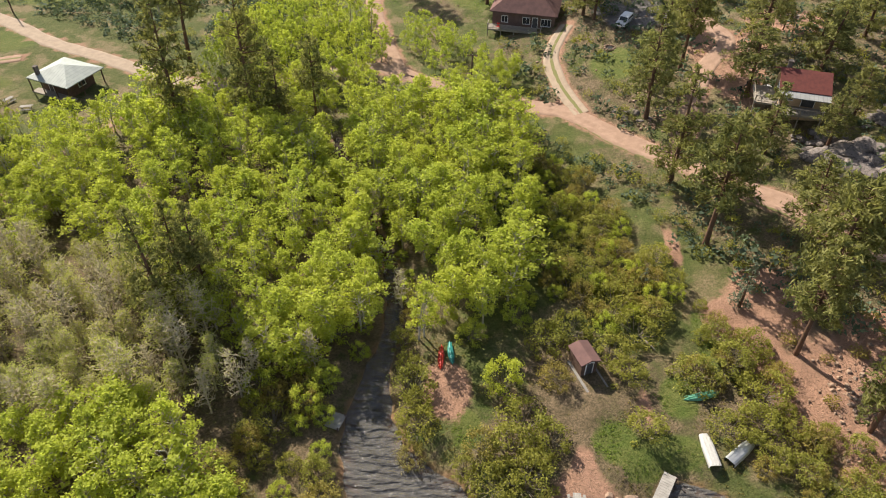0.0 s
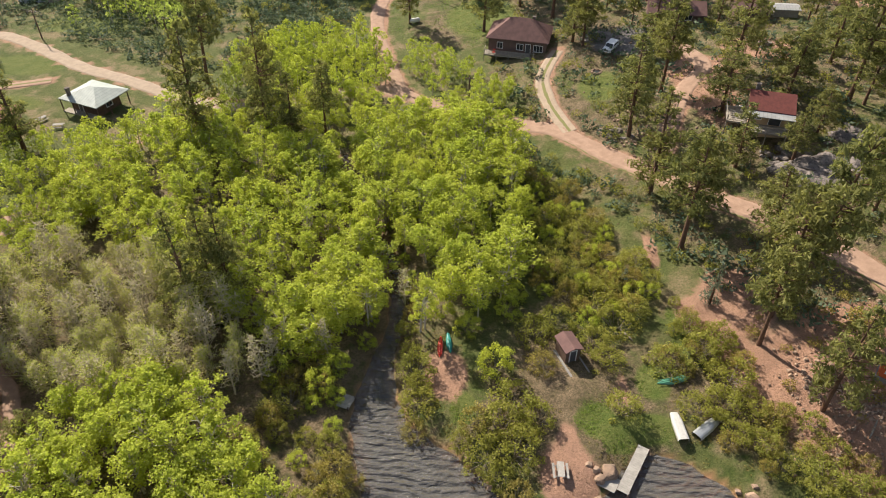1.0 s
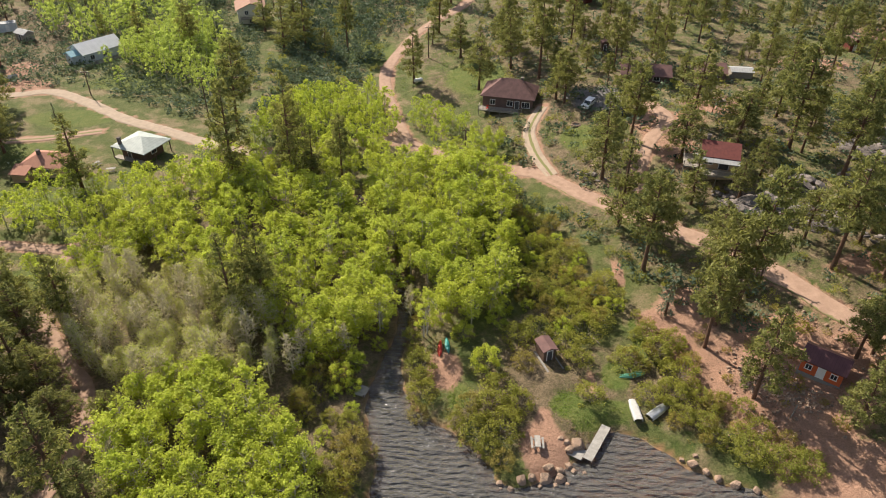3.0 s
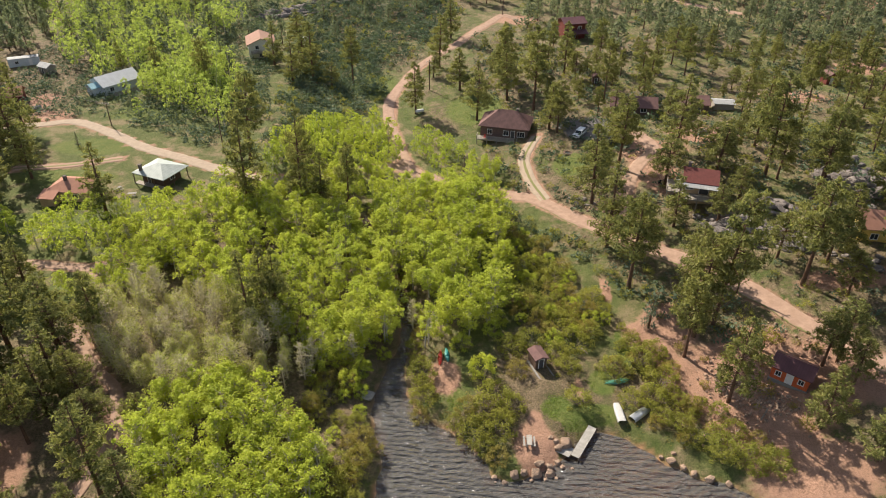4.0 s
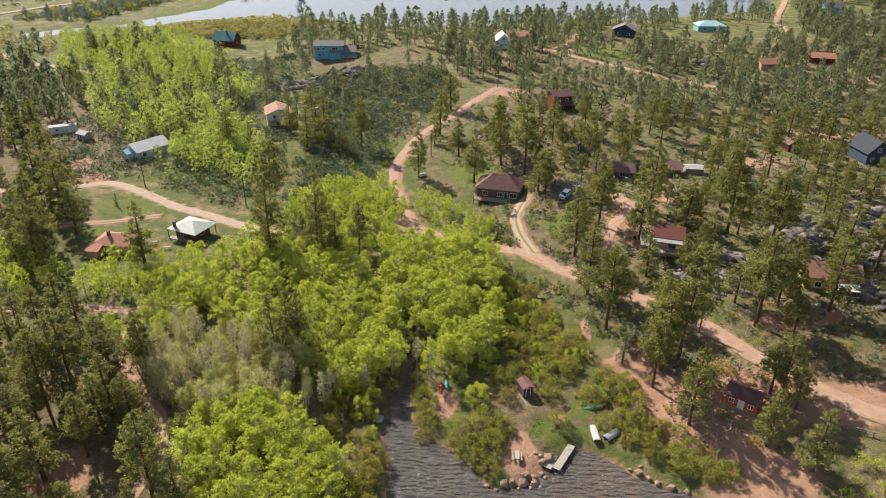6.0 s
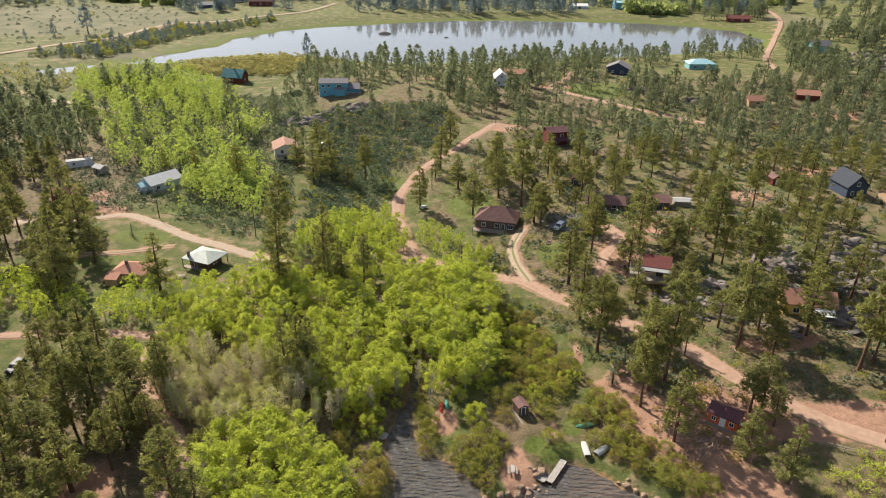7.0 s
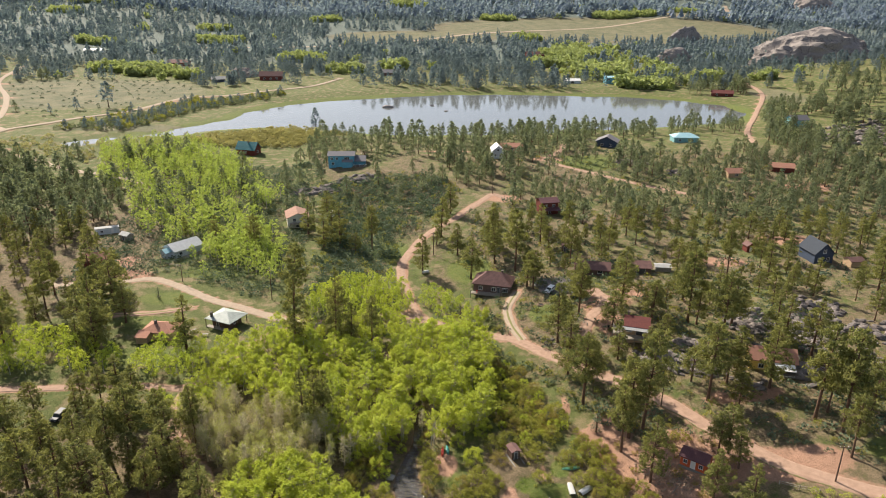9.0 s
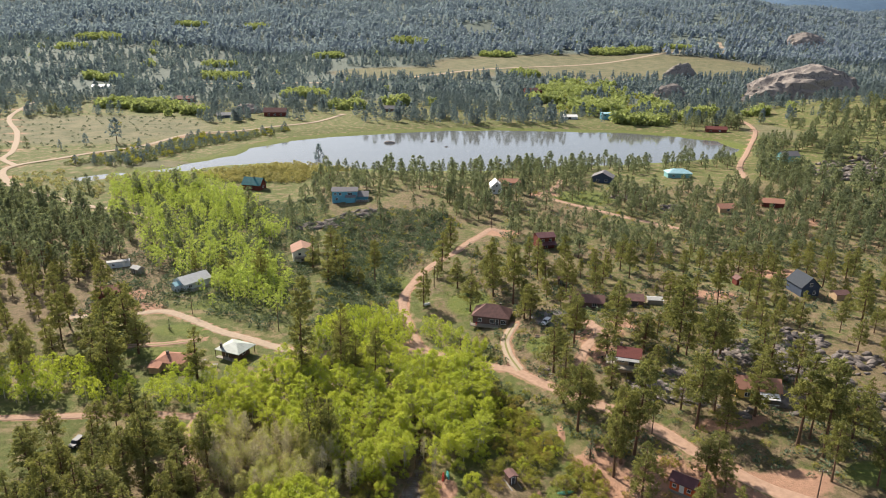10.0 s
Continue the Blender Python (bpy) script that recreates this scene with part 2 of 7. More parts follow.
M_WHITE = plain("white_paint", (0.80, 0.79, 0.76), (0.70, 0.69, 0.66), 0.5, bump=0.05)
M_WOOD = plain("weathered_wood", (0.36, 0.32, 0.27), (0.27, 0.24, 0.20), 0.85)
M_DARKWOOD = plain("dark_stained_wood", (0.10, 0.065, 0.05), (0.15, 0.095, 0.07), 0.8)
M_DOCK = plain("grey_boards", (0.37, 0.35, 0.315), (0.29, 0.27, 0.245), 0.85)
M_CONCRETE = plain("concrete", (0.27, 0.255, 0.235), (0.22, 0.205, 0.19), 0.9)
M_ALUMINIUM = plain("aluminium", (0.62, 0.63, 0.63), (0.52, 0.53, 0.54), 0.35, 0.7, bump=0.05)
M_BLACK = plain("black_rubber", (0.02, 0.02, 0.02), (0.03, 0.03, 0.03), 0.7)

# ---- plan of the ground ----
POND = [(18, -46), (-4, -36), (-13, -16), (-12, 0), (-9.7, 23.5), (-8.6, 28), (-9.6, 33), (-10.7, 36.7), (-11.1, 40), (-10.6, 43.4), (-9.4, 46.4), (-8.9, 49.6),
        (-7.9, 52.9), (-7.5, 58.4), (-8.2, 64.4), (-9.9, 69.9), (-11.8, 74.7), (-14.2, 79.8), (-17.2, 88), (-18.6, 95), (-17.2, 96),
        (-15.2, 89.9), (-12.9, 82.6), (-10.4, 75.9), (-8.0, 70), (-6.4, 66), (-4.9, 62.3), (-4.4, 56.5), (-6.0, 51.2), (-6.1, 46.4), (-5.8, 42.8),
        (-4.1, 38.7), (-2.0, 36.7), (1.3, 34.6), (4.9, 30.4), (6.5, 27), (8.6, 25.7), (12.6, 26.9), (15.6, 29.0), (18.0, 31.6)]
POND += [(20.2, 34.0), (22.4, 35.2), (24.4, 34.4), (26, 33.6), (28.5, 32.2), (31.3, 29.1), (35.1, 26.9), (40.5, 24.8), (50, 14), (53, -8), (42, -34)]
LAKE = [(-207, 376), (-186, 403), (-161, 441), (-156, 474), (-140, 503), (-106, 532), (-58, 555), (4, 577), (58, 582), (112, 579), (165, 576),
        (212, 556), (239, 530), (242, 494), (227, 462), (195, 446), (153, 430), (90, 412), (23, 394), (-36, 392), (-77, 396), (-111, 408),
        (-132, 412), (-158, 403), (-178, 381)]
POOL = [(-246, 351), (-235, 362), (-225, 373), (-214, 372), (-222, 358), (-231, 346)]
ROADS = {
    "main": ([(-14, 119), (-6, 114), (4.5, 109), (12.8, 104), (20.1, 100), (27.7, 91), (38.2, 79.7), (47.5, 70.4), (55.2, 60), (58.5, 54),
              (63, 48), (68, 41), (73, 36), (84, 28), (100, 20), (130, 8)], 3.1),
    "north": ([(-6, 114), (-9, 118), (-11.6, 127.5), (-15.5, 145), (-16.2, 162), (-10.6, 181), (-5, 190), (4, 200), (15, 220), (21, 231), (27, 224)], 3.0),
    "ridge": ([(70, 338), (67, 321), (57, 303), (53.4, 294), (57, 286), (66, 276), (78, 265), (95, 249), (112, 236)], 3.0),
    "west": ([(-14, 119), (-30, 112), (-44, 111), (-56.6, 116.7), (-65.6, 121.8), (-76.8, 127.4), (-90, 137), (-102, 143.5), (-112, 141), (-140, 136)], 3.2),
    "lower": ([(-140, 70), (-94, 73.8), (-87, 75), (-79, 75), (-71, 74), (-65, 74), (-62, 79), (-58, 90), (-52, 104), (-44, 111)], 2.2),
    "path": ([(-66.4, 75.5), (-66, 66), (-62, 55), (-55, 46), (-50, 41), (-47, 30), (-50, 10)], 1.8),
    "valley": ([(-150, 262), (-179, 280), (-202, 288), (-231, 307), (-262, 326), (-293, 363), (-298, 387), (-283, 412), (-270, 435), (-245, 468),
                (-227, 533), (-178, 556), (-137, 587), (-122, 616), (-110, 660)], 4.0),
    "meadow": ([(-298, 387), (-321, 410), (-333, 443), (-376, 522), (-432, 606), (-470, 720)], 3.8),
    "shore": ([(190, 350), (206, 400), (246, 483), (286, 567), (300, 640)], 3.4),
    "far": ([(-420, 980), (-261, 1005), (-170, 1033), (-68, 1110), (49, 1234), (230, 1328), (367, 1444), (487, 1528), (640, 1600), (700, 1800)], 9.0),
    "yard": ([(36, 90), (39, 98), (43, 106), (48, 113), (46, 122)], 3.0),
}
TRACKS = {
    "drive": ([(22, 99.5), (19.7, 108), (18.9, 117), (20.6, 123), (23, 128)], 2.5),
    "field": ([(-80, 121), (-92, 117), (-104, 115)], 2.4),
}


def smooth(v):
    v = np.clip(v, 0.0, 1.0)
    return v * v * (3 - 2 * v)


def waves(x, y, scale, seed):
    """Smooth rolling noise from a few sine waves, about -1 to 1."""
    r = np.random.default_rng(seed)
    total = 0.0
    for k in range(7):
        a, f, p = r.uniform(0, 6.283), r.uniform(0.6, 1.9) / scale, r.uniform(0, 6.283)
        total = total + np.sin((np.cos(a) * x + np.sin(a) * y) * f * 6.283 + p)
    return total / 4.0


def outline_distance(x, y, ring, closed=True):
    """Distance to an outline, negative inside when it is closed."""
    x, y = np.asarray(x, float), np.asarray(y, float)
    best, inside = np.full(x.shape, 1e9), np.zeros(x.shape, bool)
    pts = ring + ring[:1] if closed else ring
    for (ax, ay), (bx, by) in zip(pts[:-1], pts[1:]):
        ex, ey = bx - ax, by - ay
        u = np.clip(((x - ax) * ex + (y - ay) * ey) / (ex * ex + ey * ey), 0, 1)
        best = np.minimum(best, np.hypot(x - ax - u * ex, y - ay - u * ey))
        if closed:
            cross = (ay > y) != (by > y)
            inside ^= cross & (x < ex * (y - ay) / (ey if ey else 1e-9) + ax)
    return np.where(inside, -best, best)


def land(x, y):
    """Height of the open land: valley, the cabin bench to the east, the knoll, far hills."""
    d = (x - 12) * 0.906 + (y - 100) * 0.423
    east = 9.0 * smooth((d + 4) / 52) * (1 - 0.3 * smooth((y - 100) / 60)) * (1 - 0.6 * smooth((y - 310) / 100))
    ridge = 6.0 * np.exp(-((y - 296) / 42) ** 2) * smooth((x + 100) / 45) * (1 - east / 9)
    hill = 60 * smooth((x - 250) / 420) * smooth((900 - y) / 300) * smooth((y - 150) / 200)
    side = x / np.maximum(y, 200.0)
    far = (185 - 55 * smooth((side - 0.40) / 0.2)) * smooth((y - 900) / 2700) * (1 + 0.10 * waves(x, y, 1500, 5))
    far = far + smooth((y - 1100) / 900) * 14 * waves(x, y, 420, 3)
    west = 26 * smooth((-x - 330) / 500) * smooth((y + 100) / 500)
    return 1.0 + east + ridge + hill + far + west + 1.6 * smooth((y - 300) / 80)


def road_distance(x, y):
    best = np.full(np.shape(x), 1e9)
    for line, width in list(ROADS.values()) + list(TRACKS.values()):
        best = np.minimum(best, outline_distance(x, y, line, False) - width / 2)
    return best


def ground(x, y):
    x, y = np.asarray(x, float), np.asarray(y, float)
    z = land(x, y)
    pond = outline_distance(x, y, POND) + 0.45 * waves(x, y, 5.0, 11)
    z = np.where(pond < 5, np.minimum(z, 0.03 + np.clip(pond, 0, 6) * 0.35 + np.clip(pond, -4, 0) * 0.34), z)
    lake = np.minimum(outline_distance(x, y, LAKE) + 3.0 * waves(x, y, 40.0, 12), outline_distance(x, y, POOL))
    z = np.where(lake < 30, np.minimum(z, 1.55 + np.clip(lake, 0, 40) * 0.12 + np.clip(lake, -9, 0) * 0.25), z)
    return z


def height(x, y):
    return float(ground(np.array([x]), np.array([y]))[0])


# bare soil, lawn and straw patches: x, y, half width, half depth
SOIL = [(57, 43, 9, 7), (72, 39, 11, 5), (47, 36, 9, 6), (50, 27, 9, 6), (48, 112, 8, 5), (62, 120, 9, 6), (47, 100, 4, 6), (13, 31, 3.2, 5), (0, 45, 2.6, 4),
        (-112, 146, 9, 6), (-118, 158, 5, 6), (26, 225, 8, 6), (55, 296, 9, 5), (-58, 298, 12, 3), (0, 312, 14, 3), (34, 55, 4, 4), (43, 44, 8, 8), (38, 57, 5, 6), (50, 51, 6, 4), (13.4, 35.5, 1.2, 2.8), (20.6, 43, 0.6, 3), (36, 48, 2.5, 4), (29.5, 68, 0.7, 5), (-62, 25, 6, 8),
        (70, 62, 9, 3), (96, 150, 10, 5), (130, 175, 12, 6), (175, 250, 12, 8)]
LAWN = [(17, 38.6, 2.4, 2.6), (22.5, 37.6, 3.6, 2.0), (24.5, 44, 2, 3), (2, 40, 1.5, 2.5), (29.5, 52, 1.2, 5), (19, 35.8, 2, 1.5), (-90, 128, 11, 5), (-90, 111, 13, 4), (-84, 90, 10, 5), (-82, 150, 13, 6), (-22, 172, 7, 10),
        (29, 112, 4, 5), (8, 150, 8, 10), (95, 40, 9, 5), (-72, 62, 6, 6), (75, 290, 18, 16)]
STRAW = [(-330, 560, 110, 90), (300, 1330, 330, 200), (-60, 1180, 140, 90), (620, 1590, 160, 50), (296, 560, 20, 45), (-215, 400, 60, 12)]


def mask(x, y, patches, soft=0.5):
    best = np.zeros(np.shape(x))
    soft = soft or 0.01
    for cx, cy, rx, ry in patches:
        best = np.maximum(best, smooth(1.0 + soft - np.hypot((x - cx) / rx, (y - cy) / ry)))
    return best


def grow(start, first, ratio, end):
    out, step, v = [], first, start
    while v < end:
        step *= ratio
        v += step
        out.append(v)
    return np.array(out)


gx = np.concatenate([-130 - grow(0, 4, 1.075, 3900)[::-1], np.arange(-130, -32, 2.0), np.arange(-32, 62, 1.0), np.arange(62, 170, 2.0), 168 + grow(0, 3, 1.06, 3900)])
gy = np.concatenate([np.arange(-500, -20, 30.0), np.arange(-20, 12, 4.0), np.arange(12, 98, 1.0), np.arange(98, 345, 2.2), np.arange(345, 640, 5.0), 640 + grow(0, 6, 1.055, 4000)])
GX, GY = np.meshgrid(gx, gy)
GZ = ground(GX, GY)
open_water = np.minimum(outline_distance(GX, GY, POND), outline_distance(GX, GY, LAKE))
rough = smooth((road_distance(GX, GY) - 0.5) / 3) * smooth(open_water / 3) * smooth((700 - GY) / 200)
GZ = GZ + rough * (0.10 * waves(GX, GY, 3.2, 21) + 0.16 * waves(GX, GY, 9.0, 22))


def quads_mesh(name, verts, faces, material=None, attributes=None, shade=False):
    """A mesh of quads from arrays of corners and indices."""
    me = bpy.data.meshes.new(name)
    verts, faces = np.asarray(verts, np.float32), np.asarray(faces, np.int32)
    me.vertices.add(len(verts))
    me.vertices.foreach_set("co", verts.ravel())
    me.loops.add(faces.size)
    me.loops.foreach_set("vertex_index", faces.ravel())
    me.polygons.add(len(faces))
    me.polygons.foreach_set("loop_start", np.arange(0, faces.size, faces.shape[1], dtype=np.int32))
    me.polygons.foreach_set("loop_total", np.full(len(faces), faces.shape[1], np.int32))
    if material:
        me.materials.append(material)
    for key, values in (attributes or {}).items():
        me.attributes.new(key, "FLOAT", "POINT").data.foreach_set("value", np.asarray(values, np.float32).ravel())
    me.update(calc_edges=True)
    me.validate()
    if shade:
        me.polygons.foreach_set("use_smooth", np.ones(len(faces), bool))
    return me


def grid_faces(rows, cols):
    i = np.arange(rows * cols).reshape(rows, cols)
    return np.stack([i[:-1, :-1], i[:-1, 1:], i[1:, 1:], i[1:, :-1]], -1).reshape(-1, 4)


dist_road = road_distance(GX, GY)
woods = np.clip(0.12 + 0.52 * smooth(((GX - 12) * 0.906 + (GY - 100) * 0.423 + 4) / 14) * (1 - 0.6 * smooth((GY - 300) / 90))
                + 0.7 * mask(GX, GY, [(16, 42, 14, 12), (34, 44, 9, 12), (-30, 60, 34, 46), (-60, 30, 40, 40), (-170, 170, 70, 80)]) + smooth((GY - 760) / 150), 0, 1)
soil = np.maximum(mask(GX, GY, SOIL), 0.75 * smooth(1 - dist_road / 1.6) * (GY < 700))
mud = smooth((0.1 - open_water) / 0.6) * (GY < 110)
sheet = quads_mesh("ground", np.stack([GX, GY, GZ], -1).reshape(-1, 3), grid_faces(*GX.shape), M_GROUND,
                   {"soil": soil, "lawn": np.maximum(mask(GX, GY, LAWN), smooth((14 - outline_distance(GX, GY, LAKE)) / 8)), "straw": mask(GX, GY, STRAW), "woods": woods, "timber": smooth((GY - 700) / 200) * (1 - mask(GX, GY, STRAW)), "mud": mud, "deep": smooth((-open_water - 0.1) / 1.6) * (1 - 0.8 * mask(GX, GY, [(26, 27, 13, 7)])), "gravel": mask(GX, GY, [(36, 128, 6, 6), (32, 131, 4, 3)])}, True)
tagged(new("ground", sheet), "valley floor of green meadow, pink soil and pine litter", "ground", kind="structure")


def water(name, ring, z, step, label, material):
    xs = np.arange(min(p[0] for p in ring) - 4, max(p[0] for p in ring) + 4 + step, step)
    ys = np.arange(max(-70, min(p[1] for p in ring) - 4), max(p[1] for p in ring) + 4 + step, step)
    X, Y = np.meshgrid(xs, ys)
    near = outline_distance(X, Y, ring) < 2.5 * step
    faces = grid_faces(*X.shape)
    faces = faces[near.ravel()[faces].any(1)]
    used, back_index = np.unique(faces, return_inverse=True)
    v = np.stack([X, Y, np.full(X.shape, z)], -1).reshape(-1, 3)[used]
    tagged(new(name, quads_mesh(name, v, back_index.reshape(-1, 4), material, shade=True)), label, "water", kind="structure")


water("water", POND, 0.0, 1.0, "dark rippled creek opening into a pond", M_POND)
water("water", LAKE, 1.5, 6.0, "calm silver lake below the wooded hills", M_LAKE)
water("water", POOL, 1.5, 1.5, "shallow pool in the marsh beside the lake", M_LAKE)


def curve(line, step):
    """Points along a rounded line, and the way across it at each."""
    p = [np.array(q, float) for q in line]
    p = [2 * p[0] - p[1]] + p + [2 * p[-1] - p[-2]]
    out = []
    for a, b, c, d in zip(p[:-3], p[1:-2], p[2:-1], p[3:]):
        for u in np.linspace(0, 1, max(2, int(np.linalg.norm(c - b) / step)), endpoint=False):
            out.append(0.5 * ((2 * b) + (c - a) * u + (2 * a - 5 * b + 4 * c - d) * u**2 + (3 * b - a - 3 * c + d) * u**3))
    out = np.array(out + [p[-2]])
    way = np.gradient(out, axis=0)
    way /= np.linalg.norm(way, axis=1)[:, None]
    return out, np.stack([way[:, 1], -way[:, 0]], -1)


def road(name, line, width, material, label, ruts=1.0, category="road", away=False):
    step = 6.0 if away else 1.2
    mid, side = curve(line, step)
    across = np.array([-0.62, -0.5, -0.36, -0.22, -0.08, 0.08, 0.22, 0.36, 0.5, 0.62])
    depth = np.array([-0.3, 0.0, 0.04, 0.0, 0.05, 0.05, 0.0, 0.04, 0.0, -0.3])
    mark = np.array([0.0, 0.6, 1.0, 1.0, ruts, ruts, 1.0, 1.0, 0.6, 0.0])
    wob = 1 + 0.10 * waves(mid[:, 0], mid[:, 1], 9.0, 31)[:, None]
    X = mid[:, :1] + side[:, :1] * across * width * wob
    Y = mid[:, 1:] + side[:, 1:] * across * width * wob
    lift = 0.5 if away else 0.08
    Z = np.maximum(ground(X, Y), ground(mid[:, :1], mid[:, 1:]) - 0.15) + depth + lift
    me = quads_mesh(name, np.stack([X, Y, Z], -1).reshape(-1, 3), grid_faces(*X.shape), material, {"rut": np.broadcast_to(mark, X.shape)}, True)
    return tagged(new(name, me), label, category, kind="structure")


WIDE_VALLEY = ("valley", "meadow", "shore", "far")
for key, (line, width) in ROADS.items():
    away = key in WIDE_VALLEY
    road("road", line, width, M_TRACK if key in ("valley", "meadow", "far", "west") else M_ROAD, "pale gravel road across the meadow" if away else "pink decomposed-granite dirt road", 0.8, away=away)
for key, (line, width) in TRACKS.items():
    road("road", line, width, M_TRACK if key == "drive" else M_ROAD, "two-wheel gravel track with a grassy middle", 0.0)

# ---- tree kits ----


def cards(centres, size, r, stretch=1.0, along=None, spread=1.0):
    """A small leaf-shaped quad at each centre, turned at random, or roughly along a way."""
    n = len(centres)
    u = r.normal(size=(n, 3)) * spread
    if along is not None:
        u = u + along
    u /= np.linalg.norm(u, axis=1)[:, None]
    w = np.cross(u, r.normal(size=(n, 3)))
    w /= np.linalg.norm(w, axis=1)[:, None]
    s = (size * r.uniform(0.65, 1.35, n))[:, None]
    v = np.stack([centres - u * s * stretch, centres + (u * 0.55 * stretch + w * 0.62) * s, centres + (u * 0.55 * stretch - w * 0.62) * s], 1)
    return v.reshape(-1, 3)


def sticks(a, b, ra, rb):
    """Three-sided tapered rods from a to b."""
    a, b = np.atleast_2d(a), np.atleast_2d(b)
    d = b - a
    d = d / np.maximum(np.linalg.norm(d, axis=1), 1e-6)[:, None]
    side = np.cross(d, np.where(np.abs(d[:, 2:]) > 0.9, [[1.0, 0, 0]], [[0, 0, 1.0]]))
    side /= np.linalg.norm(side, axis=1)[:, None]
    up = np.cross(d, side)
    ra, rb = np.broadcast_to(ra, len(a))[:, None], np.broadcast_to(rb, len(a))[:, None]
    rings = []
    for k in range(3):
        q = side * math.cos(k * 2.094) + up * math.sin(k * 2.094)
        rings.append((a + q * ra, b + q * rb))
    v = np.stack([rings[0][0], rings[1][0], rings[2][0], rings[0][1], rings[1][1], rings[2][1]], 1).reshape(-1, 3)
    base = np.arange(len(a))[:, None, None] * 6
    f = (base + np.array([[0, 1, 4, 3], [1, 2, 5, 4], [2, 0, 3, 5]])).reshape(-1, 4)
    return v, f


def tapered(path, radii, sides=7):
    """A round limb along a list of points."""
    path, V = np.array(path, float), []
    for p, r in zip(path, radii):
        for k in range(sides):
            V.append(p + np.array([math.cos(k * 6.283 / sides), math.sin(k * 6.283 / sides), 0]) * r)
    F = [(i * sides + k, i * sides + (k + 1) % sides, (i + 1) * sides + (k + 1) % sides, (i + 1) * sides + k) for i in range(len(path) - 1) for k in range(sides)]
    return np.array(V), np.array(F)


def join(*pieces):
    V, F, n = [], [], 0
    for v, f in pieces:
        V.append(v)
        F.append(np.asarray(f) + n)
        n += len(v)
    return np.concatenate(V), np.concatenate(F)


def leaf_set(v):
    return v, np.arange(len(v)).reshape(-1, 3)


def puffs(centres, radii, each, size, r, stretch=1.0, flat=0.7, bias=1.1, lift=0.35, core=0.3, broad=0.62):
    """Leaves on the outsides of round tufts, each leaf lying roughly along its tuft's surface."""
    c = np.repeat(np.asarray(centres, float), each, 0)
    d = r.normal(size=c.shape)
    d /= np.linalg.norm(d, axis=1)[:, None]
    rad = np.repeat(np.asarray(radii, float), each)[:, None] * (r.random(len(c)) ** core)[:, None]
    p = c + d * rad * np.array([1, 1, flat])
    n = (d + np.array([0, 0, lift])) * bias + r.normal(size=c.shape) * 0.6
    u = np.cross(n, r.normal(size=c.shape))
    u /= np.maximum(np.linalg.norm(u, axis=1), 1e-6)[:, None]
    w = np.cross(n, u)
    w /= np.maximum(np.linalg.norm(w, axis=1), 1e-6)[:, None]
    s = (size * r.uniform(0.65, 1.35, len(c)))[:, None]
    v = np.stack([p - u * s * stretch, p + (u * 0.55 * stretch + w * broad) * s, p + (u * 0.55 * stretch - w * broad) * s], 1)
    return v.reshape(-1, 3)


def pine_kit(seed, tall=11.0, wide=2.6, bare=0.25, tufts=3, blades=13, size=0.21, taper=0.75):
    """Ponderosa: straight trunk, uneven whorls of limbs, flattened tufts of needles along them."""
    r = np.random.default_rng(seed)
    bend = r.normal(0, 0.02, 2) * tall
    axis = lambda u: np.array([bend[0] * u * u, bend[1] * u * u, tall * u])
    trunk = tapered([axis(u) - np.array([0, 0, 0.4 if u == 0 else 0]) for u in (0, 0.15, 0.4, 0.7, 0.97)], (0.26, 0.19, 0.15, 0.09, 0.02))
    a, b, centres, radii = [], [], [], []
    lean, levels = r.uniform(0, 6.28), int(tall * 1.15)
    heavy = r.uniform(0, 6.28)
    for i in range(levels):
        u = bare + (0.985 - bare) * (i + r.uniform(0, 0.7)) / levels
        v = (u - bare) / (1 - bare)
        reach = wide * (0.62 + 0.38 * min(1.0, v / 0.22)) * (1 - v) ** taper + 0.22
        reach *= r.uniform(0.78, 1.15)
        count = 5 if v < 0.6 else 4 if v < 0.85 else 3
        for k in range(count):
            if r.random() < 0.17:
                continue
            ang = lean + i * 2.4 + k * 6.283 / count + r.uniform(-0.4, 0.4)
            l = max(0.25, reach * r.uniform(0.62, 1.12) * (1 + 0.16 * math.cos(ang - heavy)))
            rise = r.uniform(-0.10, 0.16) + 0.42 * v
            start = axis(u)
            end = start + np.array([math.cos(ang) * l, math.sin(ang) * l, rise * l])
            a.append(start)
            b.append(end)
            side = np.array([-math.sin(ang), math.cos(ang), 0.0])
            spots = [(0.95, 0.0)] + ([(0.55, r.choice([-1, 1]) * 0.3)] if l > 0.9 and tufts > 1 else []) + ([(0.78, r.choice([-1, 1]) * 0.45)] if l > 1.3 and tufts > 2 else [])
            for w, off in spots:
                centres.append(start + (end - start) * w + side * off * l * 0.6 + r.normal(0, 0.08, 3))
                radii.append(r.uniform(0.46, 0.74) * (1.0 - 0.3 * v) * (1.0 if tufts > 2 else 1.15 if tufts > 1 else 1.4))
    for _ in range(2):
        centres.append(axis(0.985) + r.normal(0, 0.1, 3))
        radii.append(0.24)
    limbs = sticks(np.array(a), np.array(b), 0.055, 0.014)
    return join(trunk, limbs), leaf_set(puffs(centres, radii, blades, size, r, 1.75, 0.6, 0.5, 0.45, 0.5, 0.36))


def spruce_kit(seed, tall=7.0, wide=1.4):
    return pine_kit(seed, tall, wide, 0.06, 3, 11, 0.2, 1.05)


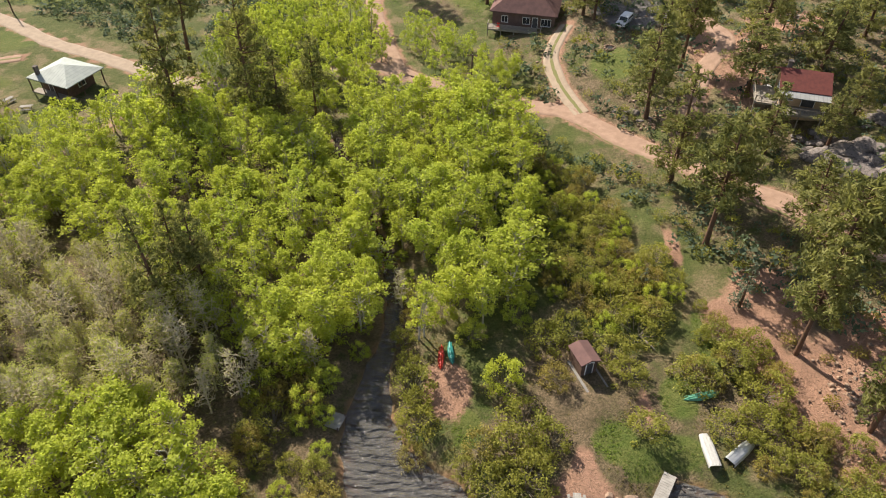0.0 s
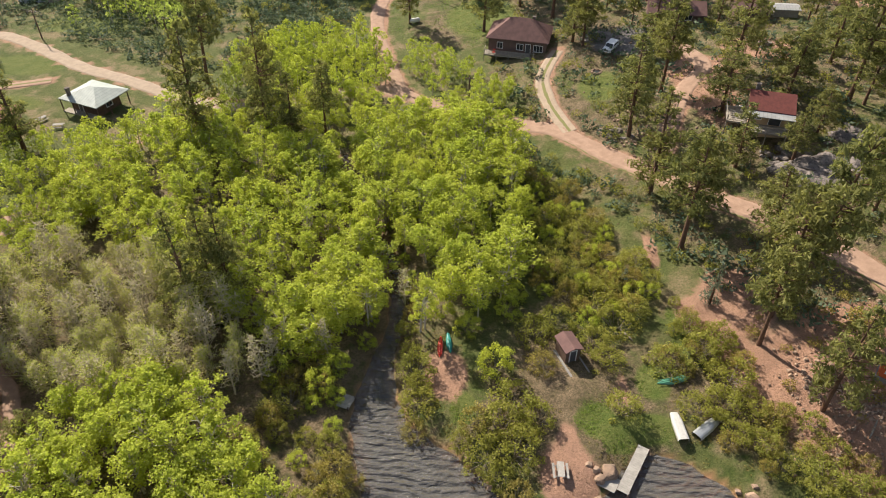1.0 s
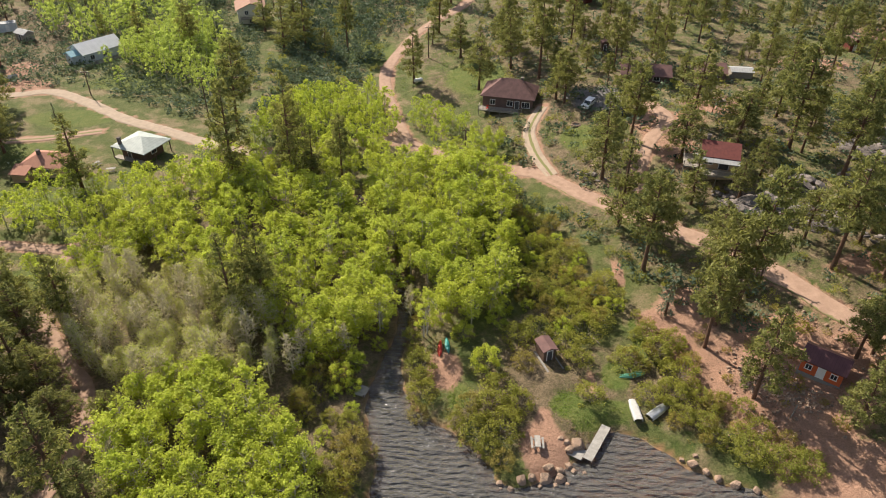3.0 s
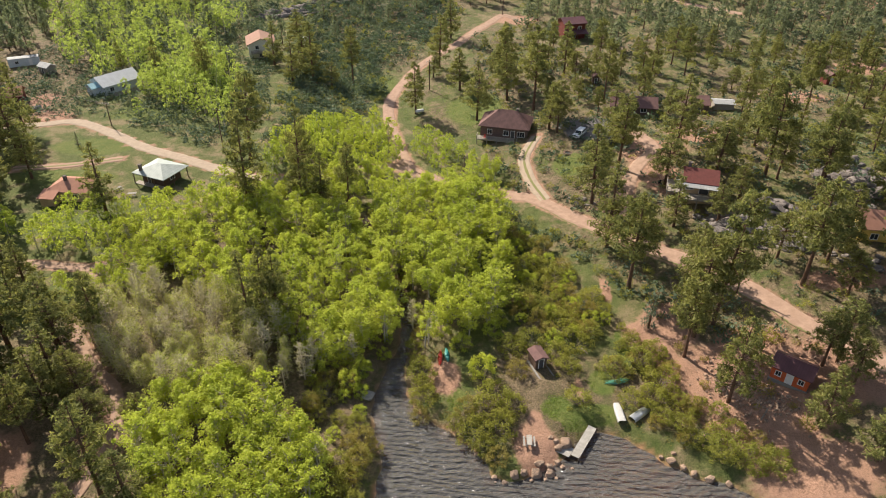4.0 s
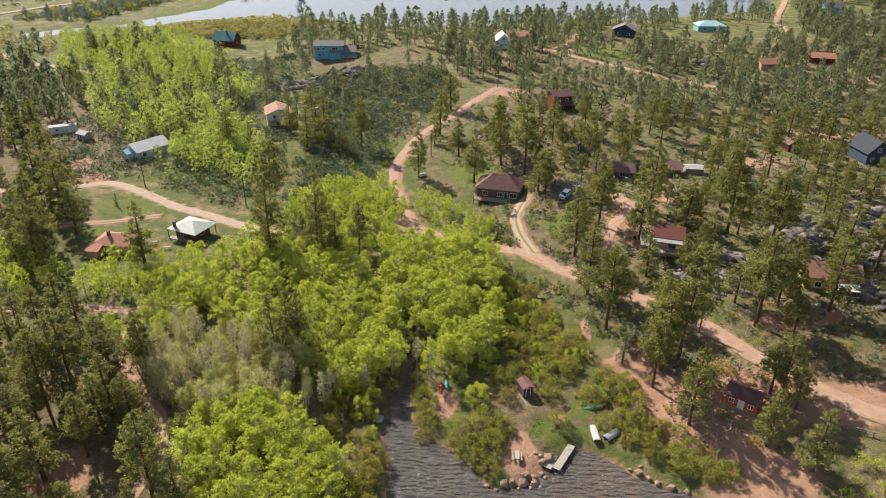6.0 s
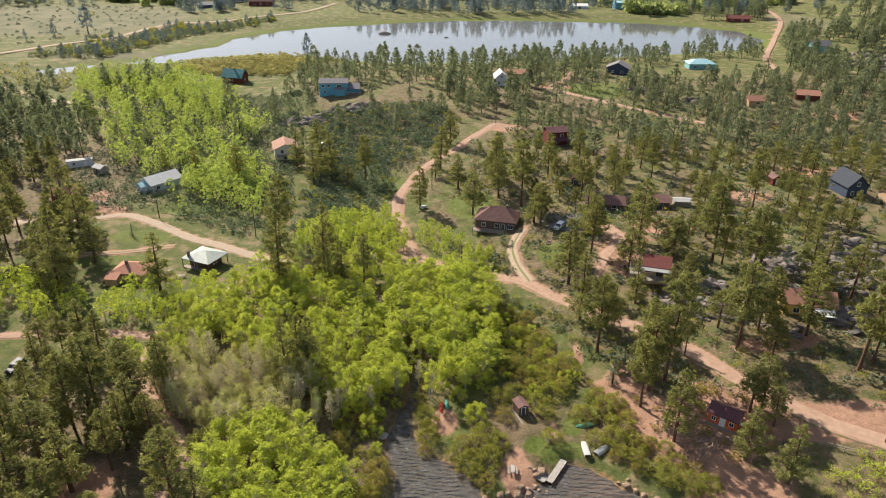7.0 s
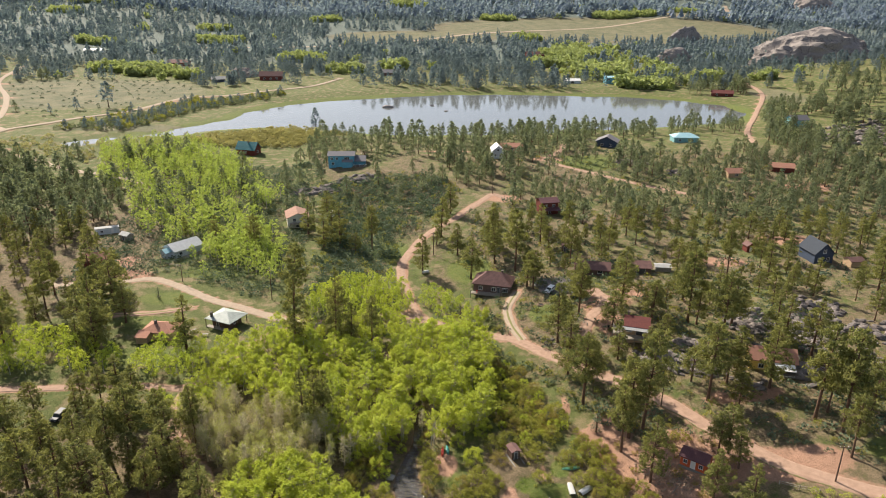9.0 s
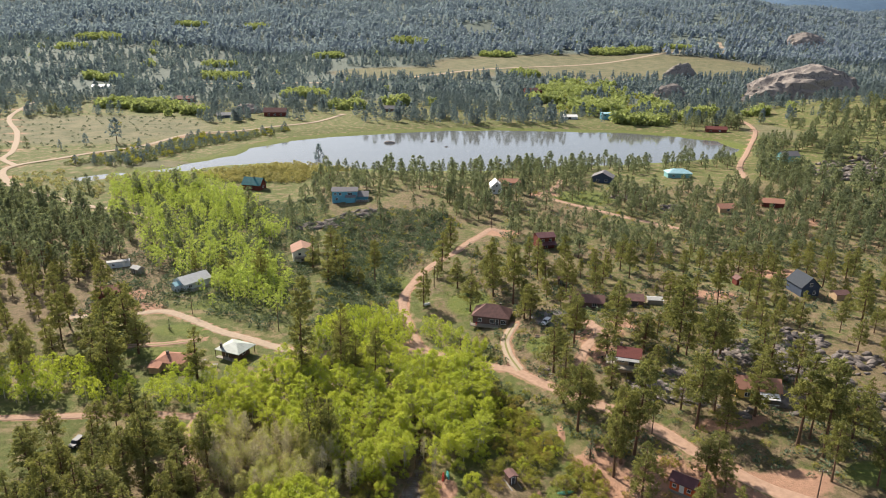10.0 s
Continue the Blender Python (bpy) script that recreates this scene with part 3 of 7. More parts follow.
def aspen_kit(seed, tall=8.5, wide=2.0, clumps=26, leaves=40, size=0.20, bare=0.3, stems=1):
    """Aspen: pale stems, rising limbs, a crown of leaf clumps with gaps between them."""
    r = np.random.default_rng(seed)
    wood, centres, sizes = [], [], []
    for s in range(stems):
        foot = np.array([r.uniform(-0.6, 0.6), r.uniform(-0.6, 0.6), 0.0]) * (stems > 1)
        lean = r.normal(0, 0.07, 2) * tall
        top = tall * r.uniform(0.85, 1.0)
        axis = lambda u: foot + np.array([lean[0] * u * u, lean[1] * u * u, top * u])
        wood.append(tapered([axis(u) - np.array([0, 0, 0.3 if u == 0 else 0]) for u in (0, 0.3, 0.65, 0.95)], (0.13, 0.10, 0.06, 0.015), 6))
        a, b = [], []
        n = clumps // stems
        for i in range(n):
            u = bare + (1 - bare) * (i + 0.5) / n
            v = (u - bare) / (1 - bare)
            reach = wide * math.sin(math.pi * min(0.97, 0.16 + 0.80 * v)) ** 0.8 * r.uniform(0.35, 1.05)
            ang = i * 2.4 + r.uniform(-0.5, 0.5)
            end = axis(u) + np.array([math.cos(ang) * reach, math.sin(ang) * reach, reach * 0.35])
            a.append(axis(max(0.1, u - 0.12)))
            b.append(end)
            centres.append(end)
            sizes.append(r.uniform(0.38, 0.85) * (1.0 if v < 0.8 else 0.7))
        wood.append(sticks(np.array(a), np.array(b), 0.035, 0.008))
    return join(*wood), leaf_set(puffs(centres, sizes, leaves, size, r, 0.9, 0.95, 0.45, 0.3, 0.5))


def sparse_kit(seed, tall=8.0, wide=1.7, leaves=9):
    """A tree just coming into leaf: many pale twigs and few small leaves."""
    r = np.random.default_rng(seed)
    lean = r.normal(0, 0.05, 2) * tall
    axis = lambda u: np.array([lean[0] * u * u, lean[1] * u * u, tall * u])
    wood = [tapered([axis(u) - np.array([0, 0, 0.3 if u == 0 else 0]) for u in (0, 0.3, 0.65, 1.0)], (0.14, 0.10, 0.06, 0.012), 6)]
    a, b, tips = [], [], []
    for i in range(46):
        u = 0.18 + 0.8 * (i + r.random()) / 46
        reach = wide * (1.05 - u) ** 0.6 * r.uniform(0.6, 1.15)
        ang = i * 2.4 + r.uniform(-0.4, 0.4)
        start, end = axis(u), axis(u) + np.array([math.cos(ang) * reach, math.sin(ang) * reach, reach * r.uniform(0.2, 0.7)])
        a.append(start)
        b.append(end)
        for k in range(5):
            p = start + (end - start) * r.uniform(0.35, 1.0)
            q = p + r.normal(0, 0.3, 3) + np.array([0, 0, 0.22])
            a.append(p)
            b.append(q)
            tips.append(q)
    wood.append(sticks(np.array(a), np.array(b), 0.045, 0.02))
    c = np.repeat(np.array(tips), leaves, 0)
    return join(*wood), leaf_set(cards(c + r.normal(0, 0.24, c.shape), 0.10, r, 0.9))


def bush_kit(seed, tall=2.2, wide=1.6, clumps=30, leaves=48, size=0.092):
    """A willow clump: stems fanning from the ground under a broken dome of leaves."""
    r = np.random.default_rng(seed)
    a, b, cs, ss = [], [], [], []
    for i in range(clumps):
        ang, el = i * 2.4, r.uniform(0.12, 1.0)
        rad = wide * math.sqrt(1 - (el * 0.95) ** 2) * r.uniform(0.7, 1.1)
        tip = np.array([math.cos(ang) * rad, math.sin(ang) * rad, tall * el * r.uniform(0.8, 1.1)])
        a.append(np.array([math.cos(ang) * 0.2, math.sin(ang) * 0.2, -0.15]))
        b.append(tip)
        cs.append(tip)
        ss.append(r.uniform(0.3, 0.6))
    p = puffs(cs, ss, leaves, size, r, 1.05, 0.9, 0.6, 0.3, 0.45)
    p[:, 2] = np.maximum(p[:, 2], 0.03)
    return sticks(np.array(a), np.array(b), 0.03, 0.01), leaf_set(p)


def part(name, mesh, parent, label=""):
    ob = new(name, mesh)
    ob.parent = parent
    if label:
        ob["label"] = label
    return ob


def plant(name, kit, wood_material, leaf_material, label, category, group, wood_name="trunk", leaf_name="crown"):
    """One plant as a thing; its meshes are shared by every copy of it."""
    root = new(name)
    part(wood_name, quads_mesh(wood_name, *kit[0], wood_material), root)
    part(leaf_name, quads_mesh(leaf_name, *kit[1], leaf_material), root)
    root.matrix_basis = pose(0, 0, -500)
    return tagged(root, label, category, group)


class Planter:
    """Sets copies of a few kinds of plant, the first of each being the kind itself."""

    def __init__(self, kinds, tall):
        self.kinds, self.tall, self.fresh = kinds, tall, [True] * len(kinds)

    def set(self, x, y, tall, which=None, wide=1.0, tilt=0.0):
        k = int(rng.integers(len(self.kinds))) if which is None else which
        s = tall / self.tall
        m = pose(x, y, height(x, y) - 0.05, tilt, 0, rng.uniform(0, 360)) @ Matrix.Diagonal((s * wide, s * wide, s, 1))
        if self.fresh[k]:
            self.fresh[k] = False
            self.kinds[k].matrix_basis = m
            return self.kinds[k]
        return copy_thing(self.kinds[k], m)

    def clear(self):
        for k, fresh in zip(self.kinds, self.fresh):
            if fresh:
                for o in (*k.children_recursive, k):
                    bpy.data.objects.remove(o)


def inside(x, y, ring):
    return outline_distance(np.array([x]), np.array([y]), ring)[0] < 0


HOUSES = []  # x, y, clear radius
LEDGES = [(88, 94, 8), (56, 79, 5), (64, 74, 4), (88, 70, 5), (95, 90, 8), (103, 97, 7), (108, 108, 7), (98, 84, 6), (100, 72, 4.5), (118, 92, 5), (-62, 250, 8), (-44, 262, 7), (288, 396, 14), (332, 420, 14), (300, 352, 12), (262, 366, 10), (455, 780, 60), (292, 850, 22)]


def blocked(x, y, room=1.5):
    p = np.array([x]), np.array([y])
    if road_distance(*p)[0] < room or outline_distance(*p, POND)[0] < room * 0.6 or outline_distance(*p, LAKE)[0] < 4:
        return True
    return any((x - hx) ** 2 + (y - hy) ** 2 < (hr + room) ** 2 for hx, hy, hr in HOUSES)


def scatter(ring, gap, count=10000, room=1.5, keep=1.0):
    """Points inside an outline, no two nearer than gap, clear of roads, water and houses."""
    x0, x1, y0, y1 = min(p[0] for p in ring), max(p[0] for p in ring), min(p[1] for p in ring), max(p[1] for p in ring)
    tries = int((x1 - x0) * (y1 - y0) / gap**2 * 3.5)
    X, Y = rng.uniform(x0, x1, tries), rng.uniform(y0, y1, tries)
    ok = outline_distance(X, Y, ring) < 0
    ok &= road_distance(X, Y) > room
    ok &= (outline_distance(X, Y, POND) > room * 0.45) & (outline_distance(X, Y, LAKE) > 4)
    for hx, hy, hr in list(HOUSES) + (LEDGES if room > 1 else []):
        ok &= (X - hx) ** 2 + (Y - hy) ** 2 > (hr + room) ** 2
        if room > 1:  # open ground on the valley side of each house
            far_off = math.hypot(hx, hy + 70)
            ux, uy = -hx / far_off, -(hy + 70) / far_off
            ahead, aside = (X - hx) * ux + (Y - hy) * uy, np.abs((X - hx) * uy - (Y - hy) * ux)
            ok &= (ahead < 0) | (ahead > hr + 11 + 0.05 * hy) | (aside > hr * 0.75)
    if room > 1:  # the far side of the woods is cut back along the roads
        for k in (4.0, 8.0, 12.0, 16.0, 20.0):
            ok &= (road_distance(X + k * X / (Y + 70 + 1e-6), Y + k) > 0.4) | (Y < 175)
    cells, out = {}, []
    for x, y in zip(X[ok], Y[ok]):
        c = (int(x // gap), int(y // gap))
        if any((x - q[0]) ** 2 + (y - q[1]) ** 2 < gap * gap for i in (-1, 0, 1) for j in (-1, 0, 1) for q in cells.get((c[0] + i, c[1] + j), ())):
            continue
        cells.setdefault(c, []).append((x, y))
        if rng.random() < keep:
            out.append((x, y))
        if len(out) >= count:
            break
    return out


def stand(name, kit_list, places, talls, base_tall, materials, label, category, wood=True):
    """Many far plants joined into one mesh of stuff, each turned and sized by itself."""
    VL, VW, FW, n = [], [], [], 0
    z = ground(np.array([p[0] for p in places]), np.array([p[1] for p in places]))
    for (x, y), t, gz in zip(places, talls, z):
        k = kit_list[int(rng.integers(len(kit_list)))]
        s, a = t / base_tall, rng.uniform(0, 6.283)
        wide = s * rng.uniform(0.9, 1.3)
        turn = np.array([[math.cos(a) * wide, -math.sin(a) * wide, 0], [math.sin(a) * wide, math.cos(a) * wide, 0], [0, 0, s]])
        at = np.array([x, y, gz - 0.1])
        VL.append(k[1][0] @ turn.T + at)
        if wood:
            VW.append(k[0][0] @ turn.T + at)
            FW.append(k[0][1] + n)
            n += len(k[0][0])
    V = np.concatenate(VL)
    ob = new(name, quads_mesh(name, V, np.arange(len(V)).reshape(-1, 3), materials[1]))
    tagged(ob, label, category, kind="stuff")
    if wood:
        part("trunks", quads_mesh("trunks", np.concatenate(VW), np.concatenate(FW), materials[0]), ob)["kind"] = "stuff"
    return ob

# ---- building kit ----


def bm_mesh(name, bm, material):
    bmesh.ops.recalc_face_normals(bm, faces=bm.faces)
    me = bpy.data.meshes.new(name)
    bm.to_mesh(me)
    bm.free()
    me.materials.append(material)
    return me


def add_box(bm, x0, x1, y0, y1, z0, z1):
    v = [bm.verts.new(p) for p in ((x0, y0, z0), (x1, y0, z0), (x1, y1, z0), (x0, y1, z0), (x0, y0, z1), (x1, y0, z1), (x1, y1, z1), (x0, y1, z1))]
    for f in ((0, 3, 2, 1), (4, 5, 6, 7), (0, 1, 5, 4), (1, 2, 6, 5), (2, 3, 7, 6), (3, 0, 4, 7)):
        bm.faces.new([v[i] for i in f])


def box_part(name, parent, material, *boxes, label=""):
    bm = bmesh.new()
    for b in boxes:
        add_box(bm, *b)
    return part(name, bm_mesh(name, bm, material), parent, label)


def prism(bm, profile, start, end, axis):
    """A closed outline in the upright plane across the axis, drawn out along it."""
    put = (lambda a, z, l: (l, a, z)) if axis == "x" else (lambda a, z, l: (a, l, z))
    rings = [[bm.verts.new(put(a, z, l)) for a, z in profile] for l in (start, end)]
    bm.faces.new(rings[0])
    bm.faces.new(rings[1][::-1])
    for i in range(len(profile)):
        j = (i + 1) % len(profile)
        bm.faces.new((rings[0][i], rings[0][j], rings[1][j], rings[1][i]))


def gable_roof(w, d, z, rise, over, ridge="x", thick=0.16):
    bm = bmesh.new()
    half, length = (d / 2, w / 2) if ridge == "x" else (w / 2, d / 2)
    drop = rise / half * over
    prism(bm, [(-half - over, z - drop), (0, z + rise), (half + over, z - drop), (half + over, z - drop + thick), (0, z + rise + thick), (-half - over, z - drop + thick)],
          -length - over, length + over, ridge)
    return bm


def hip_roof(w, d, z, rise, over, thick=0.16):
    bm = bmesh.new()
    a, b, r = w / 2 + over, d / 2 + over, max(0.0, (w - d) / 2)
    low = [bm.verts.new(p) for p in ((-a, -b, z), (a, -b, z), (a, b, z), (-a, b, z))]
    eave = [bm.verts.new(p) for p in ((-a, -b, z + thick), (a, -b, z + thick), (a, b, z + thick), (-a, b, z + thick))]
    top = [bm.verts.new((-r, 0, z + rise)), bm.verts.new((max(r, 0.02), 0, z + rise))]
    bm.faces.new(low[::-1])
    for i in range(4):
        bm.faces.new((low[i], low[(i + 1) % 4], eave[(i + 1) % 4], eave[i]))
    bm.faces.new((eave[0], eave[1], top[1], top[0]))
    bm.faces.new((eave[1], eave[2], top[1]))
    bm.faces.new((eave[2], eave[3], top[0], top[1]))
    bm.faces.new((eave[3], eave[0], top[0]))
    return bm


def opening(root, side, w, d, u, z, ow, oh, door=False, frame_material=None, leaf_material=None, bars=1):
    """A window with frame and pane, or a door with its leaf, on one wall of a house."""
    face = {"front": ((u, -d / 2), 0), "back": ((-u, d / 2), 180), "left": ((-w / 2, -u), -90), "right": ((w / 2, u), 90)}[side]
    t = 0.09
    bm = bmesh.new()
    a, q = ow / 2, z if door else z - t
    ring = [(-a, z), (-a, z + oh), (a, z + oh), (a, z)], [(-a - t, q), (-a - t, z + oh + t), (a + t, z + oh + t), (a + t, q)]
    grid = [[[bm.verts.new((px, py, pz)) for px, pz in r] for py in (-0.07, 0.05)] for r in ring]
    for i in range(3 if door else 4):
        j = (i + 1) % 4
        bm.faces.new((grid[0][0][i], grid[0][0][j], grid[1][0][j], grid[1][0][i]))
        bm.faces.new((grid[0][1][i], grid[1][1][i], grid[1][1][j], grid[0][1][j]))
        bm.faces.new((grid[0][0][i], grid[0][1][i], grid[0][1][j], grid[0][0][j]))
        bm.faces.new((grid[1][0][i], grid[1][0][j], grid[1][1][j], grid[1][1][i]))
    name = "door" if door else "window"
    ob = part(name, bm_mesh("door_frame" if door else "window_frame", bm, frame_material or M_WHITE), root)
    ob.matrix_basis = pose(face[0][0], face[0][1], 0, 0, 0, face[1])
    if door:
        box_part("leaf", ob, leaf_material or M_WHITE, (-a + 0.005, a - 0.005, -0.035, 0.02, z + 0.005, z + oh - 0.005))
        return ob
    box_part("sill", ob, frame_material or M_WHITE, (-a - t - 0.04, a + t + 0.04, -0.13, -0.072, z - t, z - 0.02))
    for k in range(bars + 1):
        c, e = -a + ow * k / (bars + 1), -a + ow * (k + 1) / (bars + 1)
        box_part("pane", ob, M_GLASS, (c + 0.033, e - 0.033, -0.035, 0.02, z + 0.005, z + oh - 0.005))
        if k:
            box_part("mullion", ob, frame_material or M_WHITE, (c - 0.03, c + 0.03, -0.065, 0.02, z + 0.002, z + oh - 0.002))
    return ob


def house(name, label, x, y, turn, w, d, tall, wall, roof, rise=1.6, style="x", over=0.45, openings=(), foot=None, category="house", clear=None, chimney=None, floor=0.0, trim=None):
    """Walls, roof, windows and doors round the middle of the floor plan; the front faces the house's own -y."""
    z = height(x, y) if foot is None else foot
    root = new(name)
    root.matrix_basis = pose(x, y, z, 0, 0, turn)
    tagged(root, label, category)
    HOUSES.append((x, y, clear if clear is not None else max(w, d) * 0.62 + 0.5))
    bm = bmesh.new()
    if style == "hip":
        add_box(bm, -w / 2, w / 2, -d / 2, d / 2, floor - 1.5, tall)
        roof_bm = hip_roof(w, d, tall, rise, over)
    else:
        half, length = (d / 2, w / 2) if style == "x" else (w / 2, d / 2)
        prism(bm, [(-half, floor - 1.5), (half, floor - 1.5), (half, tall), (0, tall + rise - 0.02), (-half, tall)], -length, length, style)
        roof_bm = gable_roof(w, d, tall, rise, over, style)
    part("wall", bm_mesh("wall", bm, wall), root)
    part("roof", bm_mesh("roof", roof_bm, roof), root)
    for o in openings:
        side, u, oz, ow, oh, *rest = o
        opening(root, side, w, d, u, oz, ow, oh, "door" in rest, trim, M_DOOR if "dark" in rest else None, 1 if ow < 1.6 else 2)
    if chimney:
        cx, cy, cz = chimney
        box_part("chimney", root, M_STONE, (cx - 0.3, cx + 0.3, cy - 0.3, cy + 0.3, tall - 0.3, cz), (cx - 0.36, cx + 0.36, cy - 0.36, cy + 0.36, cz, cz + 0.12))
    return root


def deck(root, x0, x1, y0, y1, z, low, material, rail=True, sides=("front", "left", "right"), rail_material=None):
    """A timber deck on posts, its boards, rail posts and rails each a part."""
    n = max(3, int((y1 - y0) / 0.3))
    for k in range(n):
        a = y0 + (y1 - y0) * k / n
        box_part("board", root, material, (x0, x1, a, a + (y1 - y0) / n - 0.015, z - 0.05, z))
    for a in (y0 + 0.05, y1 - 0.15):
        box_part("beam", root, material, (x0, x1, a, a + 0.1, z - 0.3, z - 0.052))
    m = max(2, int((x1 - x0) / 2.2) + 1)
    for k in range(m):
        c = x0 + 0.08 + (x1 - x0 - 0.16) * k / (m - 1)
        box_part("post", root, material, (c - 0.07, c + 0.07, y0 + 0.02, y0 + 0.16, low, z + (0.95 if rail else -0.05)))
    if rail:
        rm = rail_material or material
        box_part("rail", root, rm, (x0, x1, y0 + 0.05, y0 + 0.12, z + 0.92, z + 1.0))
        box_part("rail", root, rm, (x0, x1, y0 + 0.06, y0 + 0.10, z + 0.15, z + 0.22))
        for s, c in (("left", x0), ("right", x1)):
            if s in sides:
                box_part("rail", root, rm, (c - 0.04, c + 0.04, y0, y1, z + 0.92, z + 1.0))
        q = int((x1 - x0) / 0.35)
        for k in range(q):
            c = x0 + 0.2 + (x1 - x0 - 0.4) * k / max(1, q - 1)
            box_part("baluster", root, rm, (c - 0.02, c + 0.02, y0 + 0.06, y0 + 0.10, z + 0.2, z + 0.93))


M_DOOR = plain("dark_door", (0.05, 0.05, 0.055), (0.08, 0.08, 0.085), 0.5)
M_STONE = plain("chimney_stone", (0.20, 0.17, 0.15), (0.13, 0.11, 0.10), 0.9)
M_RED = ribbed("red_boards", (0.55, 0.125, 0.045), (0.46, 0.10, 0.04), 0.65, 0.25)
M_MAROON_METAL = ribbed("maroon_metal_roof", (0.125, 0.058, 0.062), (0.095, 0.046, 0.050), 0.45, 0.4)
M_BROWN_ROOF = plain("brown_shingles", (0.20, 0.118, 0.105), (0.145, 0.088, 0.082), 0.85, scale=1.0, fine=12, bump=0.7)
M_TAN_ROOF = plain("tan_red_shingles", (0.42, 0.22, 0.155), (0.35, 0.185, 0.135), 0.85, scale=1.0, fine=12, bump=0.7)
M_ORANGE_ROOF = plain("orange_shingles", (0.36, 0.225, 0.17), (0.30, 0.19, 0.145), 0.9, scale=1.0, fine=12, bump=0.7)
M_RED_ROOF = plain("red_metal_roof", (0.19, 0.06, 0.05), (0.14, 0.047, 0.04), 0.75)
M_PALE_ROOF = ribbed("pale_green_metal_roof", (0.36, 0.39, 0.36), (0.29, 0.32, 0.295), 0.6, 0.6)
M_GREY_ROOF = ribbed("galvanised_roof", (0.34, 0.34, 0.33), (0.27, 0.27, 0.265), 0.7, 0.6)
M_LIGHT_ROOF = ribbed("bright_metal_roof", (0.52, 0.53, 0.53), (0.44, 0.45, 0.45), 0.6, 0.6)
M_TEAL_ROOF = ribbed("teal_metal_roof", (0.03, 0.17, 0.18), (0.025, 0.13, 0.15), 0.45, 0.6)
M_SLATE_ROOF = plain("slate_grey_roof", (0.075, 0.085, 0.10), (0.055, 0.062, 0.075), 0.95)
M_GREY_SHINGLE = plain("grey_shingles", (0.22, 0.21, 0.22), (0.17, 0.165, 0.17), 0.85)
M_CYAN_ROOF = ribbed("pale_cyan_metal_roof", (0.34, 0.55, 0.60), (0.30, 0.48, 0.53), 0.5, 0.6)
M_LOG = ribbed("brown_siding", (0.16, 0.105, 0.09), (0.12, 0.08, 0.068), 0.8, 0.22, axis=2)
M_CREAM = ribbed("cream_siding", (0.70, 0.66, 0.55), (0.62, 0.58, 0.48), 0.7, 0.25, axis=2)
M_YELLOW = ribbed("yellow_siding", (0.66, 0.47, 0.13), (0.56, 0.39, 0.11), 0.7, 0.25, axis=2)
M_TAN = ribbed("tan_siding", (0.50, 0.36, 0.22), (0.43, 0.30, 0.19), 0.75, 0.25, axis=2)
M_OFFWHITE = ribbed("white_siding", (0.58, 0.61, 0.62), (0.50, 0.53, 0.55), 0.7, 0.25, axis=2)
M_BLUE = ribbed("blue_siding", (0.13, 0.36, 0.46), (0.11, 0.30, 0.40), 0.65, 0.25, axis=2)
M_DARKBLUE = ribbed("slate_blue_siding", (0.06, 0.08, 0.12), (0.05, 0.065, 0.10), 0.65, 0.25, axis=2)
M_BLUEGREEN = ribbed("blue_green_siding", (0.20, 0.40, 0.40), (0.17, 0.34, 0.35), 0.65, 0.25, axis=2)
M_OXBLOOD = ribbed("oxblood_siding", (0.17, 0.045, 0.035), (0.13, 0.04, 0.03), 0.7, 0.25, axis=2)

# ---- buildings near the pond ----
outhouse = house("outhouse", "small brown wooden outhouse with a reddish-brown roof", 14.9, 48.4, 20, 1.9, 2.6, 2.0, M_DARKWOOD, M_BROWN_ROOF, 0.35, "y", 0.25,
                 [("front", 0.0, 0.05, 0.8, 1.8, "door", "dark")], category="outhouse", clear=2.0)
box_part("ramp", outhouse, M_CONCRETE, (-1.35, -1.05, -4.2, 1.0, -0.1, 0.10), (1.05, 1.25, -3.6, 0.5, -0.1, 0.08))
red_cabin = house("cabin", "small red board cabin with dark metal roof and white door", 53.0, 43.2, -38, 5.4, 3.8, 2.4, M_RED, M_MAROON_METAL, 1.1, "x", 0.35,
                  [("front", 0.0, 0.1, 0.9, 1.95, "door"), ("front", -1.65, 0.9, 0.75, 0.8), ("front", 1.65, 0.9, 0.75, 0.8), ("right", 0.0, 0.9, 0.8, 0.8)], category="cabin", clear=3.6)
box_part("plinth", red_cabin, M_CONCRETE, (-2.85, 2.85, -2.05, 2.05, -0.6, 0.08))

hip = house("house", "brown sided house with a hipped brown roof and a front deck", 15.6, 133.5, -13, 12.0, 8.0, 3.0, M_LOG, M_BROWN_ROOF, 3.3, "hip", 0.55,
            [("front", -3.6, 1.0, 1.1, 1.2), ("front", 0.6, 1.0, 1.3, 1.2), ("front", 2.3, 0.3, 0.95, 2.0, "door", "dark"), ("front", 4.4, 0.9, 1.8, 1.3), ("right", 0.0, 1.0, 1.4, 1.2)], chimney=(2.6, 1.2, 6.2), foot=3.4)
deck(hip, -6.6, 3.8, -6.2, -4.02, 0.3, -2.6, M_WOOD)
cabin = house("cabin", "hillside cabin with maroon and white roof and raised deck", 51.9, 91.8, -16, 6.0, 6.0, 2.7, M_TAN, M_RED_ROOF, 1.5, "x", 0.5,
              [("front", -1.9, 0.9, 1.4, 1.1), ("front", 0.9, 0.1, 1.7, 2.0, "door", "dark"), ("left", 0.0, 1.0, 1.0, 1.0)], foot=10.0, floor=-2.6, category="cabin", chimney=(-2.4, 0.6, 5.1))
bm = bmesh.new()
